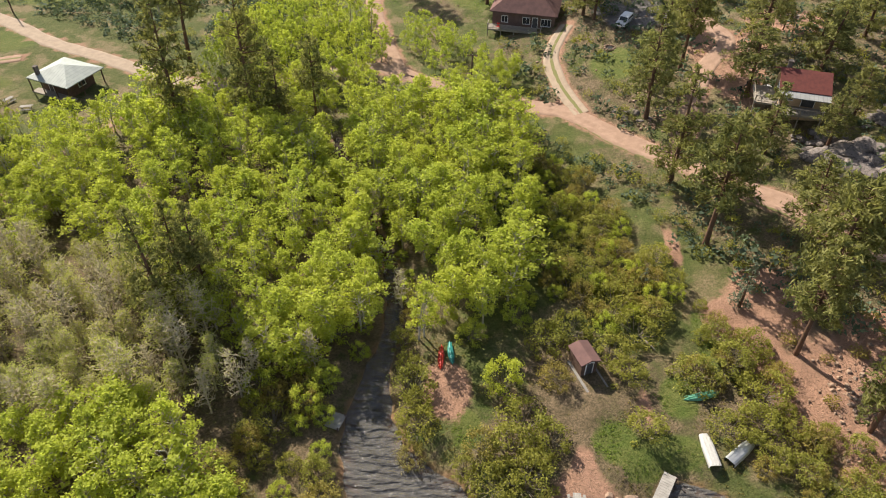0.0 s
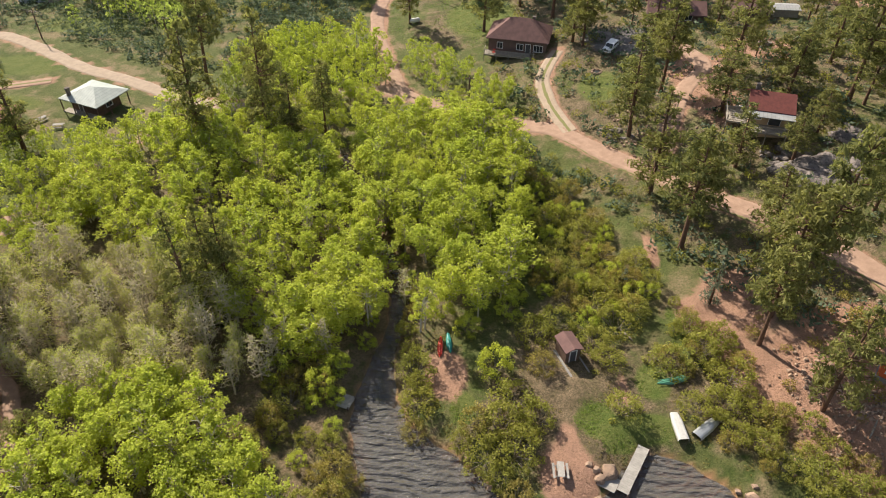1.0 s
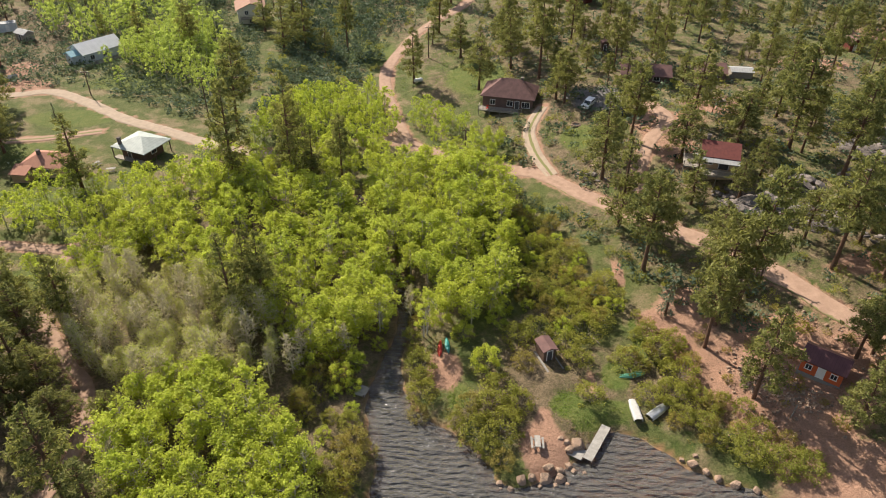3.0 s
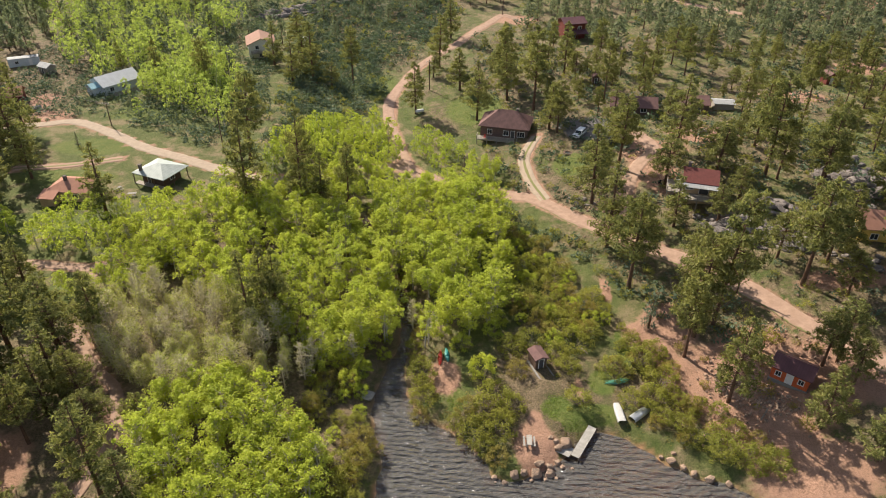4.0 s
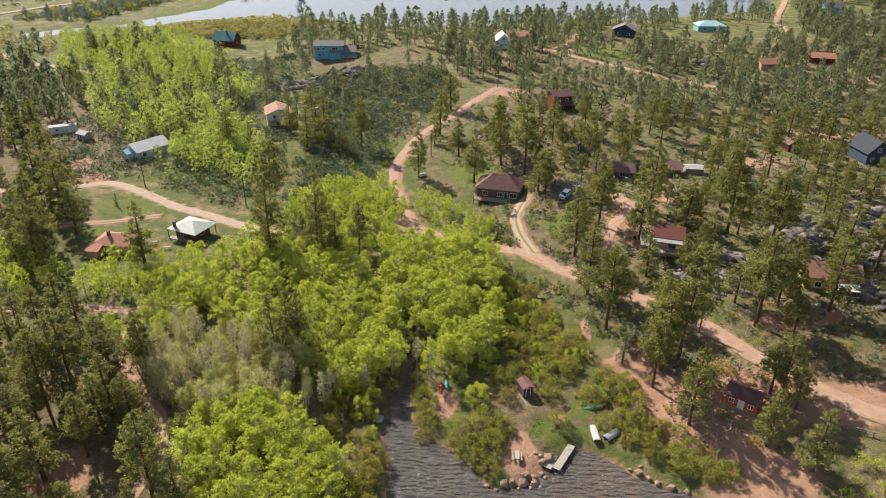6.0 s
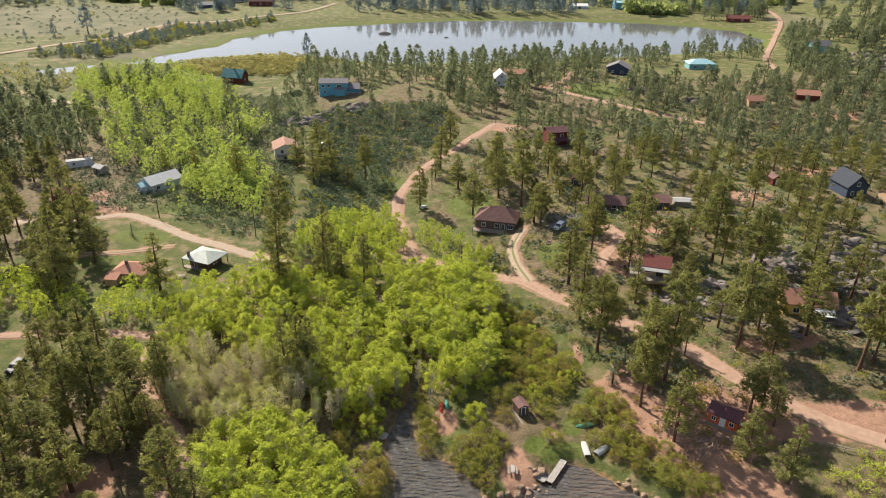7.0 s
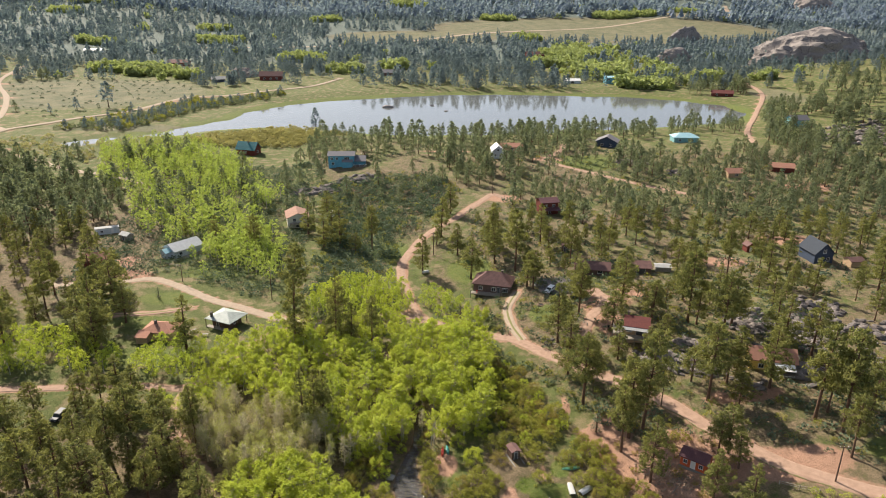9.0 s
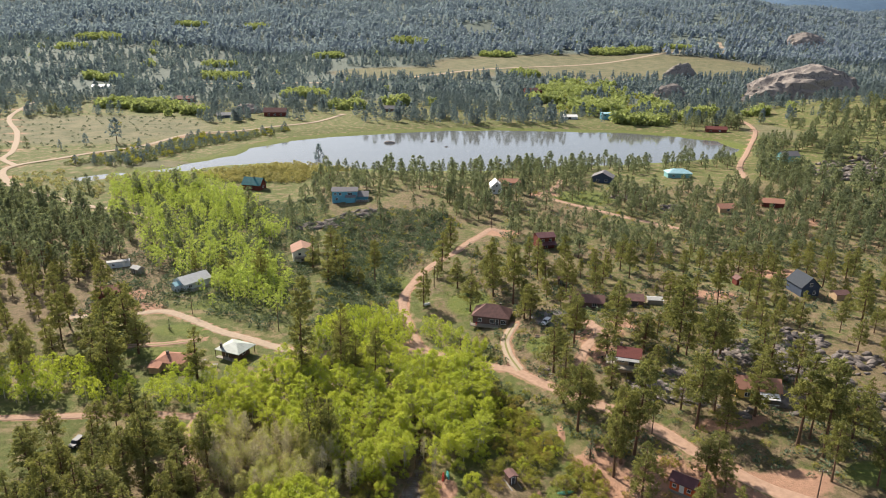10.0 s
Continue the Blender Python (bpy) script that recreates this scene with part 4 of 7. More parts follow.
prism(bm, [(-4.7, 2.0), (-3.05, 2.5), (-3.05, 2.62), (-4.7, 2.12)], -3.5, 3.5, "x")
part("porch_roof", bm_mesh("porch_roof", bm, M_GREY_ROOF), cabin, "pale corrugated metal porch roof")
deck(cabin, -3.2, 2.8, -5.7, -3.02, 0.0, -4.6, M_WOOD)
deck(cabin, -6.2, -3.1, -3.0, 2.4, -0.1, -4.0, M_WOOD, sides=("left",))
yellow = house("house", "yellow house with a faded red roof and a white porch", 80.6, 74.0, -12, 10.5, 6.2, 3.3, M_YELLOW, M_TAN_ROOF, 2.0, "x", 0.5,
               [("left", 0.0, 1.1, 1.0, 1.1), ("left", 1.6, 1.1, 0.8, 1.1), ("front", -2.6, 1.0, 1.2, 1.1), ("front", 1.4, 1.0, 1.2, 1.1)], foot=9.6)
deck(yellow, 0.2, 4.6, -6.0, -3.12, 0.0, -3.0, M_WOOD, rail_material=M_WHITE)
bm = bmesh.new()
prism(bm, [(-6.0, 2.2), (-3.3, 2.8), (-3.3, 2.92), (-6.0, 2.32)], 0.2, 4.8, "x")
part("porch_roof", bm_mesh("porch_roof", bm, M_WHITE), yellow, "white porch roof")

# ---- buildings of the west valley ----
pavilion = house("house", "dark cabin under a broad pale green metal roof", -66.4, 110.2, -24, 6.4, 5.4, 2.6, M_DARKWOOD, M_PALE_ROOF, 1.7, "hip", 1.5,
                 [("front", -1.2, 0.1, 0.9, 2.0, "door", "dark"), ("right", 0.0, 1.0, 1.4, 1.0)], chimney=(-2.9, -3.0, 4.6), clear=6.0)
for px, py in ((-4.5, -4.0), (-1.5, -4.0), (1.5, -4.0), (4.5, -4.0), (4.5, -1.0), (4.5, 3.6), (-4.5, 3.6)):
    box_part("post", pavilion, M_DARKWOOD, (px - 0.08, px + 0.08, py - 0.08, py + 0.08, -0.3, 2.62))
box_part("deck", pavilion, M_WOOD, (-4.6, 4.6, -4.15, -2.72, -0.2, 0.14))
tan = house("house", "tan house with a faded red hipped roof and a dark chimney", -83.2, 102.6, -6, 8.6, 6.4, 2.4, M_TAN, M_TAN_ROOF, 1.9, "hip", 0.5,
            [("front", -2.4, 0.9, 1.1, 1.0), ("front", 1.8, 0.9, 1.4, 1.0)], chimney=(-1.2, -0.6, 4.9))
bm = bmesh.new()
prism(bm, [(-6.2, 1.9), (-3.0, 2.7), (-3.0, 2.84), (-6.2, 2.04)], -5.2, -1.4, "x")
part("wing_roof", bm_mesh("wing_roof", bm, M_TAN_ROOF), tan)
box_part("wing", tan, M_TAN, (-4.9, -1.7, -5.8, -3.22, -1.0, 2.0))
white_house = house("house", "white house with a galvanised metal roof among aspens", -100.6, 169.6, 51, 11.5, 8.0, 2.9, M_OFFWHITE, M_LIGHT_ROOF, 1.9, "x", 0.5,
                    [("left", 0.6, 0.1, 0.9, 2.0, "door", "dark"), ("left", -2.2, 1.0, 1.1, 1.0), ("front", -3.4, 1.0, 1.2, 1.1), ("front", 0.5, 1.0, 1.6, 1.1)])
bm = bmesh.new()
prism(bm, [(-2.2, 2.3), (0, 3.4), (2.2, 2.3), (2.2, 2.44), (0, 3.54), (-2.2, 2.44)], -8.6, -5.7, "x")
part("entry_roof", bm_mesh("entry_roof", bm, M_CYAN_ROOF), white_house, "pale blue metal entry roof")
box_part("entry", white_house, M_OFFWHITE, (-8.2, -5.77, -1.9, 1.9, -0.8, 2.32))
deck(white_house, -4.0, 4.4, -6.4, -4.02, 0.2, -0.6, M_WOOD)
orange = house("house", "cream house with an orange shingle roof over a dark porch", -64.0, 204.5, 16, 8.6, 10.0, 4.6, M_CREAM, M_ORANGE_ROOF, 1.8, "y", 0.6,
               [("front", -1.5, 2.9, 1.1, 1.2), ("front", 1.5, 2.9, 1.1, 1.2), ("front", 0.2, 0.2, 2.2, 1.9, "door", "dark"), ("left", 2.0, 2.9, 1.1, 1.1)])
deck(orange, -3.6, 3.6, -7.2, -5.02, 2.2, -0.6, M_WOOD)
house("house", "low house with a faded red roof behind the pines", -128.0, 158.0, 20, 9.0, 6.0, 2.4, M_OXBLOOD, M_TAN_ROOF, 1.6, "x", 0.5, [("front", 0.0, 1.0, 1.4, 1.0)])
house("trailer", "white metal trailer parked between pines", -139.0, 190.0, 25, 9.0, 2.8, 2.5, M_OFFWHITE, M_GREY_ROOF, 0.2, "x", 0.1, [("front", -2.0, 1.0, 1.0, 0.8), ("front", 2.0, 0.2, 0.8, 1.9, "door")], category="trailer")
house("shed", "grey shed with a galvanised roof", -128.0, 183.0, -30, 4.5, 3.2, 2.2, M_WOOD, M_GREY_ROOF, 0.8, "x", 0.3, [("front", 0.0, 0.1, 1.0, 1.9, "door", "dark")], category="shed")
house("shed", "small white well house on the hillside", -50.5, 214.5, 10, 1.8, 1.8, 2.0, M_OFFWHITE, M_WHITE, 0.6, "y", 0.2, [("front", 0.0, 0.1, 0.7, 1.6, "door")], category="shed", clear=1.5)

# ---- buildings on the knoll and round the lake ----
blue_house = house("house", "two-storey blue house on the rocky knoll", -56.0, 285.0, 4, 13.5, 8.0, 5.6, M_BLUE, M_GREY_SHINGLE, 1.4, "x", 0.5,
                   [("front", -5.0, 3.5, 1.2, 1.2), ("front", -2.4, 3.5, 1.2, 1.2), ("front", 2.8, 3.5, 2.4, 1.3), ("front", -4.4, 0.8, 1.2, 1.2), ("front", 3.0, 0.6, 3.4, 1.5), ("left", 0.0, 3.4, 1.1, 1.1)])
box_part("bay", blue_house, M_BLUE, (0.6, 5.8, -6.4, -4.02, -1.5, 2.9))
bm = bmesh.new()
prism(bm, [(-6.9, 2.75), (-4.02, 3.5), (-4.02, 3.62), (-6.9, 2.87)], 0.3, 6.1, "x")
part("bay_roof", bm_mesh("bay_roof", bm, M_GREY_SHINGLE), blue_house)
box_part("wing", blue_house, M_BLUE, (6.77, 12.5, -2.5, 3.5, -1.5, 2.9))
bm = bmesh.new()
prism(bm, [(-4.6, 2.6), (0.5, 4.6), (4.2, 2.9), (4.2, 3.04), (0.5, 4.76), (-4.6, 2.74)], 6.8, 12.9, "x")
part("wing_roof", bm_mesh("wing_roof", bm, M_GREY_SHINGLE), blue_house)
deck(blue_house, 6.2, 13.2, -6.6, -2.52, 0.4, -1.6, M_DARKWOOD, rail_material=M_WHITE)
house("cabin", "dark red cabin with a teal metal roof", -119.0, 333.0, -15, 12.0, 7.5, 3.4, M_OXBLOOD, M_TEAL_ROOF, 3.6, "x", 0.6, [("right", 0.0, 1.0, 1.4, 1.2), ("front", 0.0, 1.0, 1.4, 1.1)], category="cabin", chimney=(0.6, -0.6, 7.6))
tall_red = house("house", "tall oxblood house with stepped dark roofs", 42.6, 206.0, 14, 7.5, 6.5, 5.2, M_OXBLOOD, M_MAROON_METAL, 1.2, "x", 0.5, [("front", -1.6, 3.2, 1.1, 1.0), ("front", 1.6, 3.2, 1.1, 1.0), ("front", 0.0, 0.3, 1.0, 2.0, "door", "dark")])
bm = bmesh.new()
prism(bm, [(-6.2, 2.3), (-3.2, 3.1), (-3.2, 3.22), (-6.2, 2.42)], -3.9, 3.9, "x")
part("porch_roof", bm_mesh("porch_roof", bm, M_MAROON_METAL), tall_red)
for px in (-3.6, 0.0, 3.6):
    box_part("post", tall_red, M_DARKWOOD, (px - 0.08, px + 0.08, -6.0, -5.84, -0.8, 2.4))
house("house", "long low brown-roofed house under pines", 48.6, 137.6, -8, 11.0, 6.0, 2.3, M_LOG, M_BROWN_ROOF, 1.5, "x", 0.6, [("front", -2.5, 0.9, 1.4, 1.0), ("front", 2.5, 0.9, 1.4, 1.0)])
house("garage", "low brown-roofed garage under pines", 65.0, 139.5, -4, 6.5, 6.0, 2.3, M_LOG, M_BROWN_ROOF, 1.3, "x", 0.4, [("front", 0.0, 0.1, 2.6, 2.0, "door", "dark")], category="garage")
house("shed", "open shed with a pale sheet roof", 73.0, 140.0, -6, 5.0, 3.4, 1.8, M_WOOD, M_GREY_ROOF, 0.4, "x", 0.3, category="shed")
house("shed", "small dark privy among the pines", 43.0, 160.0, 0, 1.8, 1.8, 2.2, M_DARKWOOD, M_BROWN_ROOF, 0.5, "y", 0.2, [("front", 0.0, 0.1, 0.7, 1.7, "door", "dark")], category="shed", clear=1.5)
house("house", "slate-blue gabled house with a dark roof", 131.6, 154.0, 8, 7.0, 9.0, 4.0, M_DARKBLUE, M_SLATE_ROOF, 3.4, "y", 0.5, [("front", -1.6, 1.0, 1.0, 1.2), ("front", 1.6, 1.0, 1.0, 1.2), ("front", 0.0, 4.0, 1.0, 1.2)])
house("shed", "small dark red shed with a white gable", 111.0, 162.0, 10, 3.0, 3.0, 2.4, M_OXBLOOD, M_BROWN_ROOF, 0.9, "y", 0.3, [("front", 0.0, 0.1, 0.8, 1.8, "door")], category="shed")
house("shed", "brown shed beside the pines", 142.0, 148.0, 10, 5.0, 4.0, 2.2, M_TAN, M_BROWN_ROOF, 0.9, "x", 0.3, category="shed")
house("house", "white gabled house on the lake ridge", 27.4, 300.0, 3, 6.0, 9.0, 4.4, M_OFFWHITE, M_WHITE, 2.6, "y", 0.4, [("front", -1.4, 1.2, 1.0, 1.2), ("front", 1.4, 1.2, 1.0, 1.2), ("front", 0.0, 4.2, 1.0, 1.0)])
house("house", "low house with a faded tan roof on the lake ridge", 37.0, 318.0, 0, 12.0, 7.0, 2.6, M_TAN, M_TAN_ROOF, 1.5, "x", 0.5, [("front", 0.0, 1.0, 1.6, 1.0)])
house("house", "grey house with a grey shingle roof", 95.5, 334.0, -20, 12.0, 9.0, 3.6, M_DARKBLUE, M_GREY_SHINGLE, 2.8, "y", 0.6, [("front", -2.5, 1.0, 1.4, 1.2), ("front", 2.5, 1.0, 1.4, 1.2)])
house("house", "house with a pale cyan metal roof", 148.0, 355.0, 0, 15.0, 9.0, 3.2, M_BLUEGREEN, M_CYAN_ROOF, 2.4, "hip", 0.6, [("front", -4, 1.0, 1.4, 1.2), ("front", 2.0, 1.0, 1.6, 1.2)])
house("house", "blue-green house at the foot of the rocky slope", 252.0, 427.0, 10, 13.0, 9.0, 4.6, M_BLUEGREEN, M_GREY_SHINGLE, 2.6, "x", 0.6, [("front", -3.5, 2.6, 1.4, 1.2), ("front", 3.0, 2.6, 1.4, 1.2)])
house("house", "long maroon cabin beside the lake", 250.0, 568.0, -12, 18.0, 8.0, 3.0, M_OXBLOOD, M_RED_ROOF, 2.0, "x", 0.7, [("front", -5, 1.0, 1.6, 1.2), ("front", 3.0, 1.0, 1.6, 1.2)])
house("house", "small house with a red roof in the pines", 145.0, 266.0, 8, 9.0, 6.0, 2.6, M_TAN, M_TAN_ROOF, 1.6, "x", 0.5, [("front", 0.0, 1.0, 1.6, 1.0)])
house("house", "faded red roofed house in the pines", 174.0, 277.0, -12, 11.0, 7.0, 2.6, M_OXBLOOD, M_TAN_ROOF, 1.6, "x", 0.5, [("front", 0.0, 1.0, 1.6, 1.0)])
house("house", "turquoise two-storey house across the lake", 166.0, 647.0, 5, 13.0, 9.0, 6.0, M_BLUE, M_CYAN_ROOF, 1.2, "x", 0.5, [("front", -3.5, 3.6, 1.6, 1.4), ("front", 3.0, 3.6, 1.6, 1.4)])
house("barn", "low white metal barn across the lake", 126.0, 646.0, 3, 16.0, 9.0, 2.6, M_OFFWHITE, M_WHITE, 1.8, "x", 0.4, [("front", 0.0, 0.1, 3.0, 2.2, "door", "dark")], category="barn")
house("house", "dark red house above the west end of the lake", -178.0, 643.0, 4, 22.0, 11.0, 4.6, M_OXBLOOD, M_BROWN_ROOF, 3.6, "x", 0.8, [("front", -6, 1.2, 2.0, 1.6), ("front", 0, 1.2, 2.0, 1.6), ("front", 6, 1.2, 2.0, 1.6)])
house("house", "blue-grey roofed house beside the meadow", -231.0, 640.0, 20, 13.0, 8.0, 3.0, M_DARKBLUE, M_GREY_ROOF, 2.2, "x", 0.6, [("front", 0, 1.0, 2.0, 1.2)])
house("house", "dark red house at the meadow's far edge", -322.0, 782.0, 0, 24.0, 11.0, 4.0, M_OXBLOOD, M_RED_ROOF, 3.0, "x", 0.8, [("front", -5, 1.2, 2.0, 1.6), ("front", 5, 1.2, 2.0, 1.6)])
house("barn", "long white roofed barn in the far trees", -470.0, 880.0, 8, 22.0, 9.0, 3.0, M_OFFWHITE, M_WHITE, 2.4, "x", 0.5, category="barn")
house("house", "dark roofed house behind the lake", -60.0, 690.0, 0, 20.0, 10.0, 3.6, M_LOG, M_GREY_SHINGLE, 2.6, "x", 0.7, [("front", -4, 1.2, 2.0, 1.4), ("front", 4, 1.2, 2.0, 1.4)])
house("house", "brown house by the green thicket", 118.0, 905.0, 10, 24.0, 12.0, 4.5, M_OXBLOOD, M_BROWN_ROOF, 3.4, "x", 0.8, [("front", 0, 1.2, 3.0, 1.6)])

# ---- trees that stand by themselves: x, y, height ----
PINES_POND = [(42.7, 39.8, 16.5), (38.9, 49.8, 17.0), (41.5, 54.0, 13.0), (58.0, 44.6, 11.0), (60.8, 40.4, 9.0), (53.5, 33.7, 11.5), (58.3, 27.7, 13.2),
              (33.6, 67.7, 12.5), (45.3, 56.5, 16.5), (45.5, 67.0, 12.0), (61.6, 62.1, 13.0), (60.0, 69.5, 12.0), (67.5, 66.8, 14.0),
              (70.6, 69.2, 13.0), (76.2, 63.5, 11.0), (67.1, 58.0, 10.5), (81.1, 51.5, 15.0), (84.5, 46.5, 15.5), (90, 60, 14), (95, 54, 13), (96, 66, 12)]
PINES_BENCH = [(32.0, 80.7, 15.0), (34.5, 84.5, 12.5), (37.3, 75.8, 14.5), (31.4, 95.6, 12.0), (33.0, 102, 12.5), (45.3, 83.2, 9.5), (53.5, 82.6, 8.0), (58.9, 88.0, 9.5),
               (47.0, 97.6, 11.5), (58.2, 99.5, 12.0), (59.8, 105.4, 11.0), (67.5, 97.0, 14.5), (52, 109.5, 12.5), (38.9, 106.7, 11.0), (39.5, 119.5, 12.0), (26.3, 130.5, 10.5),
               (28, 128, 9), (23.6, 143.2, 14.5), (8.4, 142.5, 14.0), (17.1, 152, 14.0), (69.7, 96, 10), (86.7, 80.5, 14.0), (93.5, 79, 16), (88, 88, 12), (79, 95, 12), (73, 86, 13)]
PINES_VALLEY = [(-42.6, 95.7, 15.0), (-31.4, 98.1, 16.0), (-48.2, 120.5, 14.5), (-32.0, 53.7, 15.0), (-30.0, 56.1, 16.0), (-28.0, 56.6, 15.5), (-21.5, 99.3, 9.5),
                (-73.3, 94.6, 14.0), (-32.4, 103.2, 14.5), (-29, 175, 11.5), (-42, 178, 15), (-48, 176, 12), (-35, 171, 8.5), (-51.5, 208, 14), (-2.2, 182, 11), (-8.5, 150.4, 10), (-4, 175, 7.5),
                (16.9, 166, 11), (4, 163, 12), (16, 161, 11.5), (1.5, 205, 13), (-27, 98, 11), (-46, 186, 13), (-57, 192, 12), (-97, 110, 13), (-101, 99, 14), (-104, 119, 14), (-97, 91, 12)]

pines = Planter([plant("pine_tree", pine_kit(100 + i, 11.0, (3.2, 2.9, 3.4, 2.5, 3.0, 2.7)[i], (0.25, 0.16, 0.31, 0.12, 0.22, 0.40)[i], 3, 23, 0.19, (0.80, 0.92, 0.65, 0.95, 0.75, 0.6)[i]), M_BARK, M_PINE,
                       ("olive-green ponderosa pine with a reddish trunk and open crown", "tall ponderosa pine with limbs low on the trunk", "broad ponderosa pine with a bare lower trunk",
                        "narrow dark green pine with dense low limbs", "olive-green ponderosa pine with a ragged crown", "pine with a long bare trunk and tufted top")[i], "pine tree", "pines") for i in range(6)], 11.0)
pines_set = 0
for x, y, t in PINES_POND + PINES_BENCH + PINES_VALLEY:
    if not blocked(x, y, 0.2):
        pines.set(x, y, t, wide=min(1.12, 14.0 / t) * (0.85 if -33 < x < -20 else 1.05), tilt=rng.uniform(-3, 3))
        pines_set += 1
pines.set(60.2, 44.8, 14.0, 2, 1.0, 0)
# pines in stands
SOUTHWEST = [(-100, 66), (-78, 72), (-66, 56), (-52, 50), (-44, 40), (-38, 20), (-46, 5), (-100, 0)]
NORTHWEST = [(-260, 300), (-190, 276), (-150, 230), (-134, 185), (-122, 165), (-104, 118), (-101, 104), (-102, 86), (-150, 84), (-240, 160)]
BENCH = [(10, 150), (36, 130), (60, 112), (80, 100), (100, 84), (125, 100), (150, 130), (190, 200), (215, 290), (200, 330), (150, 318), (118, 300), (98, 312), (80, 300), (60, 330), (32, 318), (34, 262), (26, 215), (4, 180)]
ASPEN_GAPS = [(-86, 150), (-62, 170), (-84, 214), (-110, 300), (-190, 310), (-150, 240), (-115, 180)]
SOUTH_SHORE = [(40, 372), (85, 332), (140, 372), (205, 396), (192, 436), (150, 424), (90, 404), (20, 388)]
KNOLL = [(-72, 214), (-86, 262), (-70, 282), (-20, 276), (4, 252), (-2, 236), (-30, 224), (-52, 192)]
RIDGE = [(-88, 286), (-40, 292), (-10, 284), (16, 262), (34, 266), (60, 310), (85, 330), (60, 378), (10, 372), (-40, 374), (-80, 360)]
EASTSIDE = [(78, 40), (120, 20), (190, 60), (230, 160), (240, 270), (216, 290), (190, 200), (150, 128), (125, 98), (100, 70), (84, 60)]
SADDLE = [(0, 264), (8, 242), (20, 242), (36, 262), (44, 300), (20, 310), (-5, 290)]
HIGH_BENCH = [(34, 215), (60, 190), (110, 165), (160, 180), (205, 250), (205, 310), (120, 300), (90, 290), (60, 262)]
stand_sets = []
for ring, gap, low, high in ((SOUTHWEST, 4.6, 7, 13), (NORTHWEST, 6.0, 7, 13), (BENCH, 6.4, 5, 12), (RIDGE, 6.4, 7, 13), (EASTSIDE, 6.6, 5, 12), (SOUTH_SHORE, 6.8, 7, 13), (KNOLL, 8.5, 6, 11), (ASPEN_GAPS, 12.0, 8, 13), (SADDLE, 6.0, 7, 13), (HIGH_BENCH, 8.0, 5, 11)):
    for x, y in scatter(ring, gap, room=1.2):
        if waves(x, y, 26.0, 81) + rng.uniform(-0.5, 0.5) > -0.45:
            stand_sets.append((x, y, low + (high - low) * rng.random() ** 1.3))
stand_sets.sort(key=lambda p: math.hypot(p[0], p[1] - 30))
for x, y, t in stand_sets[: 290 - pines_set]:
    pines.set(x, y, t, wide=rng.uniform(0.85, 1.1) * (1.15 if x < 0 else 1.0), tilt=rng.uniform(-2, 2))
rest = stand_sets[290 - pines_set:]


def slim(kit, keep=36):
    """The same tree with its trunk alone for wood."""
    v, f = kit[0]
    return (v[:keep], f[(f < keep).all(1)]), kit[1]


mid_kits = [slim(pine_kit(140 + i, 11.0, (3.1, 2.8, 3.3, 2.6)[i], (0.23, 0.15, 0.28, 0.16)[i], 2, 13, 0.28, (0.8, 0.92, 0.65, 0.95)[i])) for i in range(4)]
thin_kits = [slim(pine_kit(150 + i, 11.0, (3.1, 2.8, 3.2)[i], (0.2, 0.14, 0.24)[i], 1, 7, 0.50, (0.8, 0.92, 0.7)[i])) for i in range(3)]
near_rest, far_rest = [p for p in rest if p[1] < 190], [p for p in rest if p[1] >= 190]
for group_, kits_, needles in ((near_rest, mid_kits, M_PINE), (far_rest, thin_kits, M_PINE_MID)):
    stand("pine_wood", kits_, [(x, y) for x, y, _ in group_], [t for *_, t in group_], 11.0, (M_BARK, needles), "open wood of ponderosa pines on the slopes", "pine wood")
# spruces
spruces = Planter([plant("spruce_tree", spruce_kit(160), M_BARK, M_SPRUCE, "young blue-grey spruce with branches to the ground", "spruce tree", "spruces")], 7.0)
for x, y, t in ((34.8, 57.0, 7.0), (-94, 128, 4.0), (24, 60.5, 3.5), (70, 64, 5.0), (-99, 118, 5.0)):
    spruces.set(x, y, t)

# ---- aspens ----
ASPEN_EAST = [(-4.2, 50), (-6, 60), (-9, 71), (-13, 82), (-17, 96), (-4, 106), (9, 101), (12, 90), (12, 80), (10.5, 66), (5, 54)]
ASPEN_WEST = [(-10, 52), (-8.5, 64), (-13, 78), (-18, 94), (-32, 94), (-47, 106), (-58, 92), (-58, 80), (-46, 66), (-34, 60), (-26, 50), (-18, 46)]
ASPEN_FRONT = [(-42, 38), (-31, 43), (-24, 36), (-17, 28), (-15, 12), (-28, 8), (-40, 24)]
ASPEN_TAN = [(-84, 79), (-82, 91), (-72, 95), (-60, 99), (-58, 84), (-66, 77)]
ASPEN_MID = [(-47, 98), (-45, 110), (-16, 117), (-12, 106), (-20, 97)]
ASPEN_LOW = [(-72, 66), (-60, 58), (-52, 70), (-57, 84), (-64, 73)]
ASPEN_LEFT = [(-126, 80), (-126, 100), (-102, 98), (-88, 86), (-88, 78)]
ASPEN_ROAD = [(-44, 128), (-36, 139), (-18, 142), (-13, 130), (-11, 116), (-24, 106), (-42, 110)]
ASPEN_FORK = [(-10, 132), (-3, 133), (8, 122), (13, 112), (11, 106), (-4, 109)]
ASPEN_NORTH = [(-86, 146), (-68, 152), (-60, 166), (-72, 190), (-84, 214), (-78, 240), (-96, 262), (-110, 300), (-150, 330), (-200, 322), (-178, 264), (-150, 240), (-129, 194), (-112, 178), (-90, 158)]
SPARSE = [(-62, 54), (-56, 66), (-40, 62), (-26, 51), (-22, 40), (-32, 42), (-40, 39), (-52, 44)]
